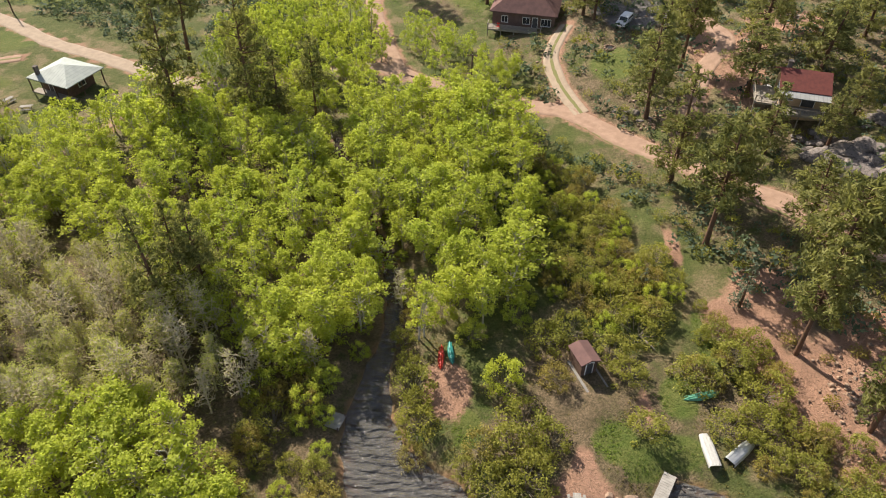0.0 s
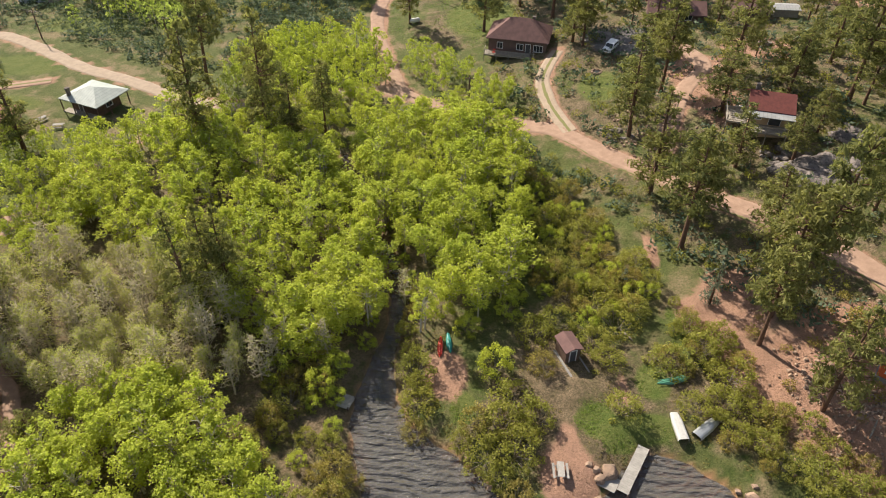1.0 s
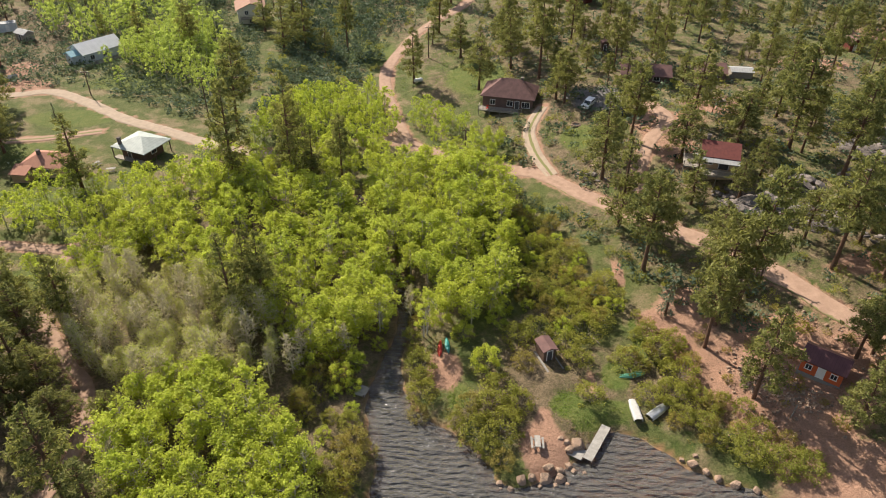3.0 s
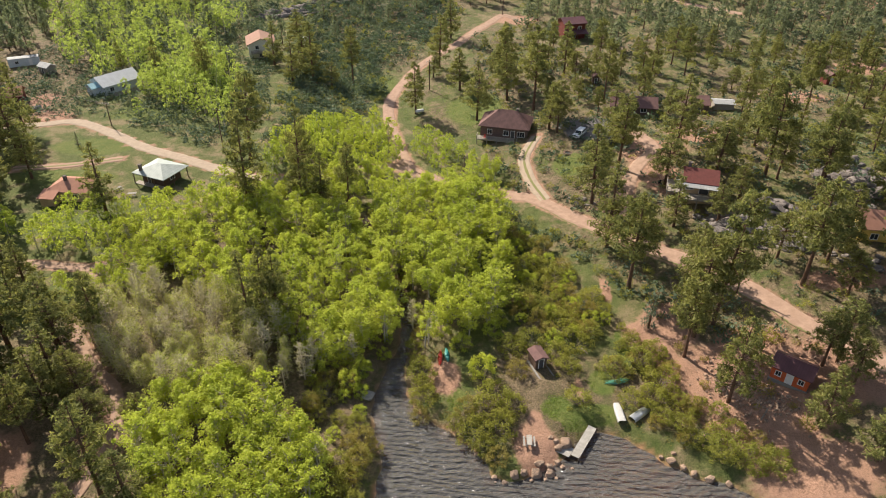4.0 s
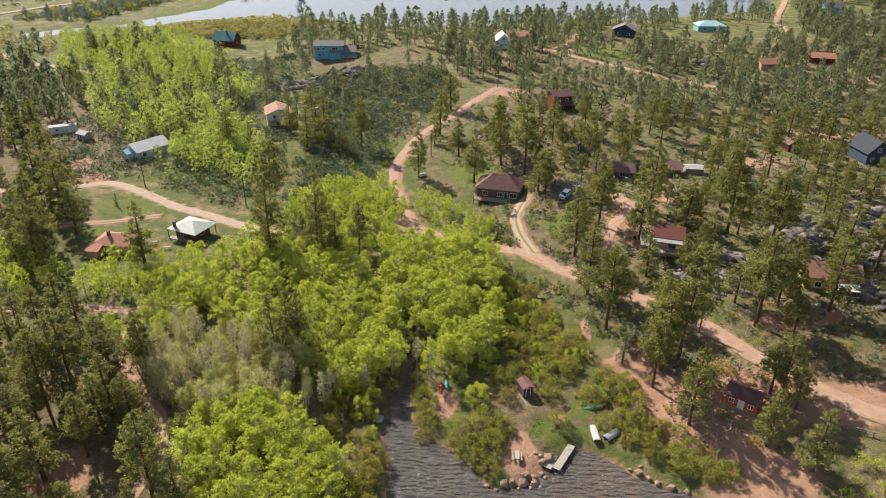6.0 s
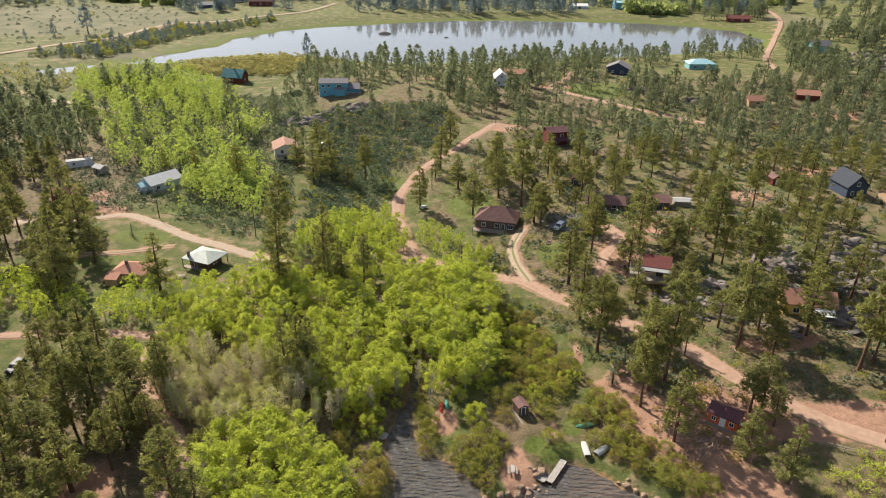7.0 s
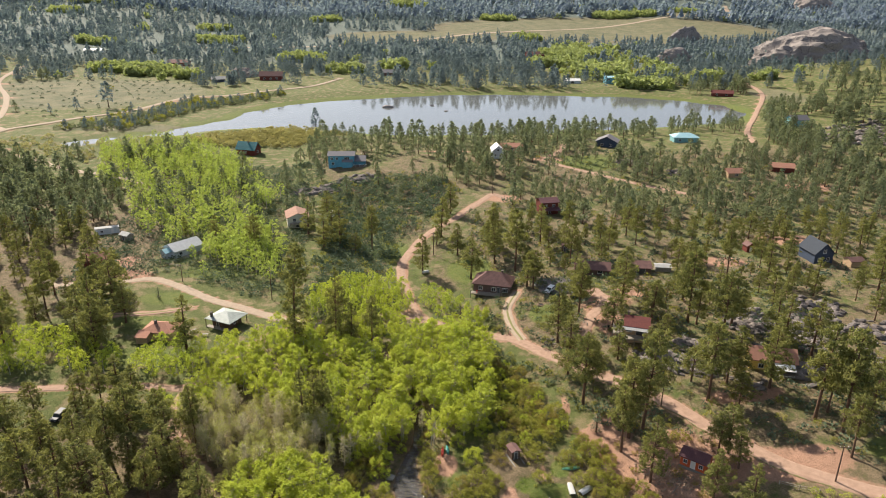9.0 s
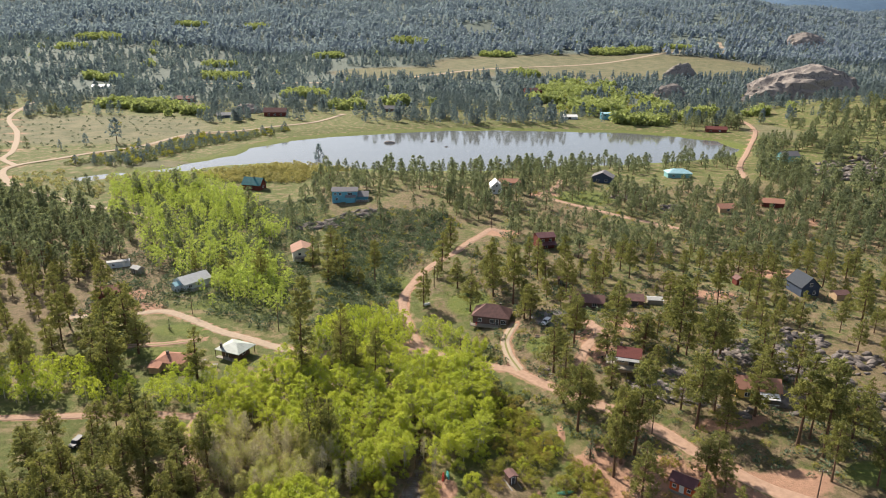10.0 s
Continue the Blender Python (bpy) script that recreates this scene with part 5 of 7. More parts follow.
aspen_kits = [aspen_kit(200 + i, 8.5, (2.1, 2.4, 1.9, 2.3)[i], 50, 42, 0.16, (0.3, 0.25, 0.35, 0.2)[i], (1, 2, 1, 3)[i]) for i in range(4)]
aspens = Planter([plant("aspen_tree", k, M_PALE, M_ASPEN, "aspen with pale bark and bright spring-green leaves", "aspen tree", "aspen grove") for k in aspen_kits], 8.5)
aspen_sets = []
for ring, gap, low, high in ((ASPEN_EAST, 2.7, 6.5, 9.5), (ASPEN_WEST, 2.8, 6, 9.0), (ASPEN_FRONT, 2.7, 7, 9.5), (ASPEN_TAN, 2.8, 5, 7.5), (ASPEN_ROAD, 2.3, 5, 7), (ASPEN_FORK, 2.7, 4, 6), (ASPEN_MID, 2.6, 4, 6.5), (ASPEN_LOW, 2.8, 5, 7.5), (ASPEN_LEFT, 3.2, 5, 8)):
    for x, y in scatter(ring, gap, room=0.25):
        if outline_distance(np.array([x]), np.array([y]), POND)[0] > (1.0 if y < 62 else 0.1):
            aspen_sets.append((x, y, rng.uniform(low, high)))
aspen_sets.sort(key=lambda p: math.hypot(p[0], p[1] - 30))
for x, y, t in aspen_sets[:300]:
    aspens.set(x, y, t, wide=rng.uniform(0.95, 1.35))
light_kits = [slim(aspen_kit(230 + i, 8.5, (2.3, 2.6, 1.9)[i], 22, 17, 0.27, 0.2, 1), 24) for i in range(3)]
near_kits = [slim(aspen_kit(240 + i, 8.5, (2.2, 2.5, 2.0)[i], 32, 24, 0.225, 0.2, 1), 24) for i in range(3)]
rest = aspen_sets[300:]
stand("aspen_wood", near_kits, [(x, y) for x, y, _ in rest], [t for *_, t in rest], 8.5, (M_PALE, M_ASPEN), "spring-green aspens along the dirt roads", "aspen wood")
HOUSE_ASPENS = [(-98, 168), (-92, 186), (-72, 188), (-58, 150), (-60, 141), (-70, 148), (-74, 160)]
VALLEY_ASPENS = [(-206, 326), (-212, 346), (-178, 366), (-150, 352), (-122, 320), (-104, 262), (-104, 236), (-124, 262), (-150, 290), (-180, 305)]
rest = [(x, y, rng.uniform(5, 9)) for x, y in scatter(HOUSE_ASPENS, 3.2, room=0.8)] + [(x, y, rng.uniform(4, 8)) for x, y in scatter(VALLEY_ASPENS, 3.4, room=0.8, keep=0.9)]
rest += [(x, y, rng.uniform(4, 11)) for x, y in scatter(ASPEN_NORTH, 3.0, room=0.8) if waves(x, y, 22.0, 83) + rng.uniform(-0.4, 0.4) > -0.15]
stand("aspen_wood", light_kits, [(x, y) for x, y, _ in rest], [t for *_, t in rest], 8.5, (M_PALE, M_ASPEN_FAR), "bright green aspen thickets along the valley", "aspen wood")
bare = Planter([plant("budding_tree", sparse_kit(250 + i, 8.0, (2.1, 2.3, 1.7)[i], (6, 9, 1)[i]), M_BUDTWIG, M_SPARSE, "pale grey tree just coming into leaf", "budding tree", "budding trees") for i in range(3)], 8.0)
for x, y in scatter(SPARSE, 2.3, room=0.4):
    bare.set(x, y, rng.uniform(6, 9), wide=rng.uniform(0.9, 1.2))
for x, y, t in ((-21.5, 43.5, 7.5), (-20.6, 46.0, 6.5), (-5.5, 58.0, 6.0), (-14.5, 47.5, 6.0), (-9.9, 73, 6.0)):
    bare.set(x, y, t, 2)

# ---- willows and brush ----
willow_kits = [bush_kit(300 + i, (2.2, 2.6, 1.8)[i], (1.6, 1.5, 1.7)[i]) for i in range(3)]
willows = Planter([plant("willow_bush", k, M_TWIG, M_WILLOW, "round willow bush in yellow-green leaf", "willow bush", "willow bushes", "stem", "foliage") for k in willow_kits], 2.2)
rust = Planter([plant("willow_bush", k, M_TWIG, M_RUST, "willow bush with rust-brown budding twigs", "willow bush", "willow bushes", "stem", "foliage") for k in willow_kits[:2]], 2.2)
green_bush = Planter([plant("leafy_bush", bush_kit(320, 2.6, 1.7, 34, 58, 0.095), M_TWIG, M_ASPEN, "bright green leafy bush", "bush", "leafy bushes", "stem", "foliage")], 2.6)
THICKET = [(12, 88), (17, 87), (25, 71), (29.5, 60), (22, 51.5), (17, 53), (11.5, 60), (9, 66), (12.5, 78)]
WEST_BANK = [(-22, 44), (-12.5, 47), (-12.5, 40), (-11.5, 34), (-11, 22), (-16, 8), (-22, 30)]
SHORE = [(30.5, 38), (31, 33.5), (35, 29.5), (42, 27), (47, 27), (44, 35), (38, 41), (31, 44)]
PATHSIDE = [(27.5, 46), (31, 44), (37, 44), (36, 52), (31, 58), (28, 56)]
for ring, gap, low, high, odds, leafy in ((THICKET, 2.0, 1.8, 2.8, 0.2, 0.32), (WEST_BANK, 2.3, 1.5, 2.6, 0.38, 0.12), (SHORE, 2.3, 1.3, 2.1, 0.25, 0.0), (PATHSIDE, 2.4, 1.3, 2.2, 0.3, 0.05)):
    for x, y in scatter(ring, gap, room=0.4):
        q = rng.random()
        (rust if q < odds else green_bush if q < odds + leafy else willows).set(x, y, rng.uniform(low, high), wide=rng.uniform(0.85, 1.2))
# the large bushes on the spit and round the lawn
for x, y, t, w in ((-3.7, 45.2, 3.4, 1.1), (-3.1, 40.4, 3.0, 1.2), (-3.6, 37.2, 2.4, 1.0), (-3.3, 42.8, 2.6, 1.0), (-4.2, 48.2, 2.6, 0.9), (6.0, 37.3, 3.6, 1.25), (1.6, 35.6, 2.2, 1.0),
                   (4.4, 33.6, 2.8, 1.2), (7.4, 29.2, 2.4, 1.1), (10.2, 38.4, 2.8, 0.9), (3.4, 37.6, 2.8, 1.1), (7.6, 40.4, 3.2, 1.1), (7.2, 34.0, 3.2, 1.15), (5.8, 31.2, 2.6, 1.0), (8.8, 36.0, 2.6, 1.0),
                   (20.0, 39.6, 3.2, 1.1), (11.6, 46.2, 2.8, 1.0), (19.4, 46.6, 3.0, 1.2), (18.2, 49.6, 3.2, 1.1), (26.9, 46.6, 2.8, 1.2), (31.1, 48.4, 3.4, 1.2), (33.5, 44.2, 3.0, 1.2), (28.4, 40.0, 2.4, 1.1),
                   (31.6, 40.4, 2.8, 1.1), (31.9, 36.2, 2.6, 1.1), (34.4, 34.8, 2.8, 1.1), (36.7, 38.6, 2.6, 1.0), (35.2, 32.4, 2.4, 1.1), (39.2, 30.6, 2.6, 1.2), (42.6, 29.0, 2.6, 1.2), (45.2, 28.2, 2.4, 1.2),
                   (30.6, 52.4, 2.6, 1.1), (34.2, 51.0, 2.6, 1.0), (11.0, 51.6, 3.0, 1.0), (14.0, 53.0, 3.2, 1.0), (-11.4, 31.6, 2.8, 1.1), (-11.6, 28.6, 2.6, 1.1), (-12.4, 25.4, 2.8, 1.1), (-14.4, 27.2, 3.0, 1.1), (-13.0, 21.6, 2.8, 1.1), (-15.4, 23.4, 3.0, 1.1), (-13.6, 17.6, 2.8, 1.2), (-12.6, 34.6, 2.6, 1.0)):
    (rust if rng.random() < 0.2 else willows).set(x, y, t * 0.86, wide=w)
for x, y, t in ((-22.6, 35.2, 3.2), (-19.5, 38.0, 2.8), (-9.9, 30.6, 2.4), (27.2, 47.6, 2.6), (24.0, 56.0, 3.0), (36.2, 47.0, 2.2)):
    rust.set(x, y, t * 0.72, wide=1.15)
for x, y, t in ((6.0, 45.4, 5.4), (8.0, 55.0, 4.0), (9.2, 58.0, 3.6), (-13.2, 45.6, 4.2), (-14.8, 50.0, 5.2), (-12.6, 52.4, 4.6), (-16.5, 47.5, 4.8), (-14.7, 42.6, 4.6), (-19.6, 44.6, 4.4), (-17.8, 53.6, 5.2), (-12.4, 37.2, 2.6), (13.5, 63, 3.6),
                (15.5, 70, 3.8), (16.8, 76, 3.4), (14.2, 82, 3.4), (20.6, 66.5, 3.4), (18.4, 60.5, 3.2), (23.6, 62.5, 3.0), (2.8, 52.0, 4.0), (-0.6, 55.0, 4.0)):
    green_bush.set(x, y, t * 0.82, wide=0.9)
for k in range(26):  # willows leaning over the creek
    u = k / 25
    x, y = np.interp(50 + 46 * u, [50, 56, 62, 70, 76, 84, 96], [-7.3, -7.0, -7.0, -9.0, -11.2, -14.2, -18]), 50 + 46 * u
    (green_bush if rng.random() < 0.35 else willows if rng.random() < 0.75 else rust).set(x + (2.2 if k % 2 else -2.3) + rng.uniform(-0.2, 0.8) * (1 if k % 2 else -1), y, rng.uniform(1.2, 2.4))
low_bush = [bush_kit(340 + i, 2.0, 1.6, 14, 16, 0.24) for i in range(2)]
FAR_WILLOW = [(-165, 362), (-150, 384), (-108, 402), (-84, 392), (-62, 378), (-80, 362), (-92, 346), (-110, 348), (-140, 348)]
MARSH = [(-290, 395), (-250, 470), (-200, 535), (-140, 575), (-146, 540), (-196, 470), (-222, 390)]
LAKE_EAST = [(110, 700), (230, 660), (240, 600), (262, 690), (250, 1000), (170, 1100), (140, 900)]
places = scatter(FAR_WILLOW, 2.8, keep=0.85)
stand("willow_thicket", low_bush, places, rng.uniform(2, 4, len(places)), 2.0, (M_TWIG, M_GOLD), "golden-orange willow thicket by the lake", "thicket", False)
FAR_MEADOW = [(-440, 480), (-300, 420), (-240, 540), (-240, 640), (-420, 660)]
places = scatter(MARSH, 13) + [p for p in scatter(LAKE_EAST, 8, keep=0.6) if waves(p[0], p[1], 45.0, 66) > 0.0] + scatter(FAR_MEADOW, 13, keep=0.05)
stand("willow_thicket", low_bush, places, rng.uniform(2.5, 6, len(places)), 2.0, (M_TWIG, M_WILLOW), "yellow-green willow thickets round the lake", "thicket", False)
MARSH_SOUTH = [(-286, 356), (-250, 326), (-200, 305), (-165, 345), (-165, 385), (-205, 366), (-240, 346), (-262, 374)]
places = scatter(MARSH_SOUTH, 5.0, keep=0.75)
stand("willow_thicket", low_bush, places, rng.uniform(1.2, 3.0, len(places)), 2.0, (M_TWIG, M_GOLD), "golden-brown willows round the marsh pool", "thicket", False)
places = scatter(MARSH, 4.4)
stand("brush", low_bush, places, rng.uniform(1.8, 4.0, len(places)), 2.0, (M_TWIG, M_PINE_MID), "dull green brush along the lake marsh", "brush", False)
places = scatter(FAR_MEADOW, 7, keep=0.5)
stand("brush", low_bush, places, rng.uniform(0.8, 1.8, len(places)), 2.0, (M_TWIG, M_SAGE), "low grey-green brush over the far meadow", "brush", False)
# low brush on open slopes
SAGE = [(-52, 122), (-20, 142), (-18, 165), (-14, 186), (0, 205), (8, 232), (0, 262), (-34, 268), (-66, 260), (-56, 212), (-50, 160)]
ROADSIDE = [(14, 96), (27, 84), (46, 66), (55, 52), (48, 50), (36, 60), (27, 76), (14, 94)]
HIGH_FLOOR = [(40, 172), (90, 132), (130, 110), (190, 200), (205, 300), (120, 320), (40, 330), (30, 280), (24, 215), (10, 205)]
BENCH_FLOOR = [(14, 106), (30, 92), (52, 72), (62, 52), (80, 40), (104, 26), (112, 50), (110, 100), (90, 130), (40, 170), (10, 200), (6, 150)]
WEST_FLOOR = [(-130, 130), (-100, 150), (-60, 128), (-50, 150), (-60, 200), (-66, 290), (-20, 300), (-150, 300), (-140, 200)]
sage_kits = [bush_kit(350 + i, 0.8, 0.75, 8, 6, 0.195) for i in range(3)]
open_slope = [p for p in scatter(SAGE, 1.25, room=0.4) if -float(outline_distance(np.array([p[0]]), np.array([p[1]]), SAGE)[0]) > rng.uniform(0, 9) and waves(p[0], p[1], 12.0, 87) + rng.uniform(-0.4, 0.4) > -0.8]
places = open_slope + scatter(ROADSIDE, 2.0, room=0.3) + scatter(BENCH_FLOOR, 3.0, room=0.4) + scatter(WEST_FLOOR, 2.0, room=0.4) + scatter(HIGH_FLOOR, 4.0, room=0.4)
stand("sagebrush", sage_kits, places, rng.uniform(0.65, 1.25, len(places)) ** 2, 0.7, (M_TWIG, M_SAGE), "grey-green sagebrush over the open slopes", "sagebrush", False)
places = scatter(HIGH_FLOOR, 11, room=0.5) + scatter(BENCH_FLOOR, 4.8, room=0.5) + scatter(ROADSIDE, 3.0, room=0.4) + scatter(SAGE, 4.5, room=0.5)
stand("brush", [bush_kit(360 + i, 1.6, 1.1, 13, 18, 0.115) for i in range(3)], places, rng.uniform(0.8, 2.2, len(places)), 1.6, (M_TWIG, M_WILLOW), "green brush scattered over the slopes", "brush", False)
places = scatter(BENCH_FLOOR, 7.0, room=0.5) + scatter(HIGH_FLOOR, 10, room=0.5) + scatter(ROADSIDE, 5.0, room=0.4)
stand("brush", [bush_kit(365 + i, 1.2, 1.3, 13, 18, 0.115) for i in range(2)], places, rng.uniform(0.7, 1.8, len(places)), 1.4, (M_TWIG, M_PINE), "dark juniper scattered over the slopes", "brush", False)
EAST_GREEN = [(62, 30), (72, 32), (84, 25), (104, 14), (104, 0), (70, 6), (57, 20)]
places = scatter(EAST_GREEN, 2.4, room=0.6, keep=0.85)
stand("brush", [bush_kit(380 + i, 1.6, 1.2, 14, 18, 0.12) for i in range(2)], places, rng.uniform(1.0, 2.4, len(places)), 1.6, (M_TWIG, M_ASPEN), "fresh green brush below the dirt road", "brush", False)
EAST_BANK = [(36, 36), (47, 30), (60, 35), (60, 46), (50, 57), (40, 60), (37, 50)]
places = scatter(EAST_BANK, 2.6, room=0.5, keep=0.6)
stand("brush", [bush_kit(370 + i, 1.1, 0.9, 14, 16, 0.12) for i in range(2)], places, rng.uniform(0.6, 1.7, len(places)), 1.1, (M_TWIG, M_RUST), "brown budding brush on the pink bank", "brush", False)
# grass
tuft = np.concatenate([cards(np.array([[math.cos(a) * 0.15, math.sin(a) * 0.15, 0.10]]), 0.13, np.random.default_rng(int(a * 10)), 1.2, np.array([[0, 0, 1.0]]), 0.5) for a in np.linspace(0, 6, 7)])
tuft_kit = [(None, leaf_set(tuft))]
MEADOW = [(-8, 36), (8, 28), (20, 33), (36, 30), (46, 30), (40, 60), (10, 52), (-3, 54)]
FLOOR_WEST = [(-20, 165), (-14, 140), (24, 100), (30, 118), (12, 128), (6, 170)]
tufts = scatter(MEADOW, 0.33, room=0.2)
lush = mask(np.array([p[0] for p in tufts]), np.array([p[1] for p in tufts]), LAWN) + rng.uniform(-0.25, 0.25, len(tufts)) > 0.35
bare_soil = mask(np.array([p[0] for p in tufts]), np.array([p[1] for p in tufts]), SOIL) > 0.5
places = [p for p, g in zip(tufts, lush) if g] + scatter(FLOOR_WEST, 0.7, room=0.2)
stand("grass", tuft_kit, places, rng.uniform(0.3, 0.9, len(places)), 1.0, (None, M_GRASS), "tufts of spring grass", "grass", False)
places = [p for p, g, b in zip(tufts, lush, bare_soil) if not g and not b and waves(p[0], p[1], 4.0, 91) + rng.uniform(-0.5, 0.5) > -0.2]
stand("grass", tuft_kit, places, rng.uniform(0.3, 0.9, len(places)), 1.0, (None, M_HAY), "dry yellowish grass between the bushes", "grass", False)

# ---- far woods ----


def far_kit(seed, n=20, size=1.7):
    """A far conifer: pointed sprays round an upright cone."""
    r = np.random.default_rng(seed)
    u = (np.arange(n) + r.random(n)) / n
    a = np.arange(n) * 2.4 + r.uniform(-0.4, 0.4, n)
    rad = 2.4 * (1 - u) ** 0.75 * r.uniform(0.6, 1.0, n)
    out = np.stack([np.cos(a), np.sin(a), np.zeros(n)], -1)
    side = np.stack([-np.sin(a), np.cos(a), r.normal(0, 0.25, n)], -1)
    p = out * rad[:, None] + np.stack([np.zeros(n), np.zeros(n), 1.2 + u * 9.2], -1)
    s = (size * r.uniform(0.7, 1.25, n) * (1.1 - 0.45 * u))[:, None]
    tip = p - out * s * 0.6 + np.array([0, 0, 1.0]) * s * 1.2
    v = np.stack([tip, p + side * s * 0.75 + out * 0.35 * s - np.array([0, 0, 0.35]) * s, p - side * s * 0.75 + out * 0.35 * s - np.array([0, 0, 0.35]) * s], 1)
    return None, leaf_set(v.reshape(-1, 3))


FAR_GROVES = [(-509, 974, 29, 20), (-759, 1509, 50, 34), (-735, 1335, 32, 24), (-356, 719, 39, 22), (-318, 690, 26, 14), (-355, 1061, 34, 26), (-183, 826, 30, 22), (-110, 713, 20, 14), (-672, 1838, 41, 30), (-520, 1908, 33, 30),
              (365, 1547, 47, 30), (431, 1560, 28, 24), (165, 918, 37, 46), (174, 725, 27, 32), (196, 620, 29, 18), (119, 806, 22, 24), (-270, 670, 14, 10), (107, 1490, 38, 24), (134, 1156, 25, 30), (-62, 757, 17, 14), (275, 681, 13, 10), (324, 655, 13, 10),
              (-420, 1240, 30, 20), (-250, 1420, 34, 24), (-90, 1640, 44, 26), (560, 1650, 50, 24)]
far_pines = [far_kit(400 + i, 14, 1.95) for i in range(6)]


def far_scatter(x0, x1, y0, y1, n, density_scale, seed, threshold):
    r = np.random.default_rng(seed)
    Y = y0 + (y1 - y0) * r.random(n)
    X = r.uniform(x0, x1, n) * (Y + 130)
    keep = waves(X, Y, density_scale, seed) + r.uniform(-0.35, 0.35, n) > threshold
    keep &= (outline_distance(X, Y, LAKE) > 14) & ((outline_distance(X, Y, LAKE_EAST) > 4) | (waves(X, Y, 45.0, 66) < -0.25)) & (road_distance(X, Y) > 6) & (mask(X, Y, STRAW, 0.0) < 1)
    for cx, cy, rx, ry in STRAW:
        keep &= np.hypot((X - cx) / rx, (Y - cy) / ry) > 1.0
    for hx, hy, hr in HOUSES:
        keep &= (X - hx) ** 2 + (Y - hy + 10) ** 2 > (hr + 9) ** 2
    for hx, hy, hr in LEDGES + [(cx, cy, 0.0) for cx, cy, *_ in FAR_GROVES]:
        keep &= (X - hx) ** 2 + (Y - hy) ** 2 > hr**2
    for cx, cy, rx, ry in FAR_GROVES:
        keep &= np.hypot((X - cx) / (rx + 4), (Y - cy + 16) / (ry + 22)) > 1.0
    return list(zip(X[keep], Y[keep]))


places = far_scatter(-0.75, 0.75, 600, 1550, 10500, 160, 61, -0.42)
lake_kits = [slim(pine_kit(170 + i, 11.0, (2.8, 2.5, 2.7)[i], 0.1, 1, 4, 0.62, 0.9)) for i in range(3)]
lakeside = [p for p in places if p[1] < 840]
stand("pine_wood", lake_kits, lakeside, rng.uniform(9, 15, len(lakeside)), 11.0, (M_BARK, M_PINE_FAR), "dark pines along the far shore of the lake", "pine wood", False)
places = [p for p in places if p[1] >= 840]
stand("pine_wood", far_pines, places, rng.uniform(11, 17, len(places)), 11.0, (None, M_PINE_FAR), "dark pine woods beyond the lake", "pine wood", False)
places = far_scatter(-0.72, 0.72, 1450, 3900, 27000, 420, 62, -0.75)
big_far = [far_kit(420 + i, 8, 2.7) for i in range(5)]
stand("pine_wood", big_far, places, rng.uniform(14, 24, len(places)), 11.0, (None, M_PINE_HAZE), "pine forest on the far hills, coloured hazy blue", "pine wood", False)
places = [p for p in far_scatter(-0.85, 0.85, 180, 640, 3600, 90, 63, -0.55) if (p[0] > 200 or p[0] < -150) and not (-330 < p[0] < -150 and p[1] > 330)]
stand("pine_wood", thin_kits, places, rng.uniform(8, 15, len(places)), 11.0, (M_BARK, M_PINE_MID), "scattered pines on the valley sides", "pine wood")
places = scatter(MARSH, 7.0) + [(-272, 485), (-96, 428), (-300, 450), (-290, 470)]
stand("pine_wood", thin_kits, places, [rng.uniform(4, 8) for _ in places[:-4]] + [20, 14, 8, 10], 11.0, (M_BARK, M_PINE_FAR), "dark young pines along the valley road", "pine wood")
places = far_scatter(-0.7, 0.7, 640, 1800, 1200, 130, 64, 0.6)
for cx, cy, rx, ry in FAR_GROVES:
    for _ in range(int(rx * ry / 11)):
        a, q = rng.uniform(0, 6.283), math.sqrt(rng.random())
        places.append((cx + math.cos(a) * q * rx, cy + math.sin(a) * q * ry))
places += [p for p in scatter(LAKE_EAST, 9.0) if waves(p[0], p[1], 45.0, 66) + rng.uniform(-0.2, 0.2) > 0.0]
stand("aspen_wood", [bush_kit(440 + i, 2.0, 1.0, 11, 9, 0.34) for i in range(3)], places, rng.uniform(6, 12, len(places)), 2.0, (None, M_GROVE), "aspen groves beyond the lake, paled by painted haze", "aspen wood", False)

# ---- rocks ----


def boulder_mesh(name, seed, material, flat=0.75, level=2):
    bm = bmesh.new()
    bmesh.ops.create_icosphere(bm, subdivisions=level, radius=1.0)
    off = Vector((seed * 3.1, seed * 1.7, seed * 0.9))
    for v in bm.verts:
        n = noise.noise(v.co * 0.9 + off) * 0.45 + noise.noise(v.co * 2.3 + off) * 0.18
        v.co = v.co * (1 + n)
        for axis in (Vector((1, 0.3, 0.2)), Vector((-0.5, 1, 0.1)), Vector((0.2, -0.9, 0.6)), Vector((0, 0.1, 1)), Vector((-0.9, -0.4, 0.3))):
            a = axis.normalized()
            over = v.co.dot(a) - 0.72
            if over > 0:
                v.co -= a * over * 0.85
        v.co.z *= flat
    return bm_mesh(name, bm, material)


outcrop_meshes = [boulder_mesh("boulder", 10 + i, M_ROCK) for i in range(6)]
shore_meshes = [boulder_mesh("boulder", 30 + i, M_BOULDER, 0.8, 3) for i in range(5)]


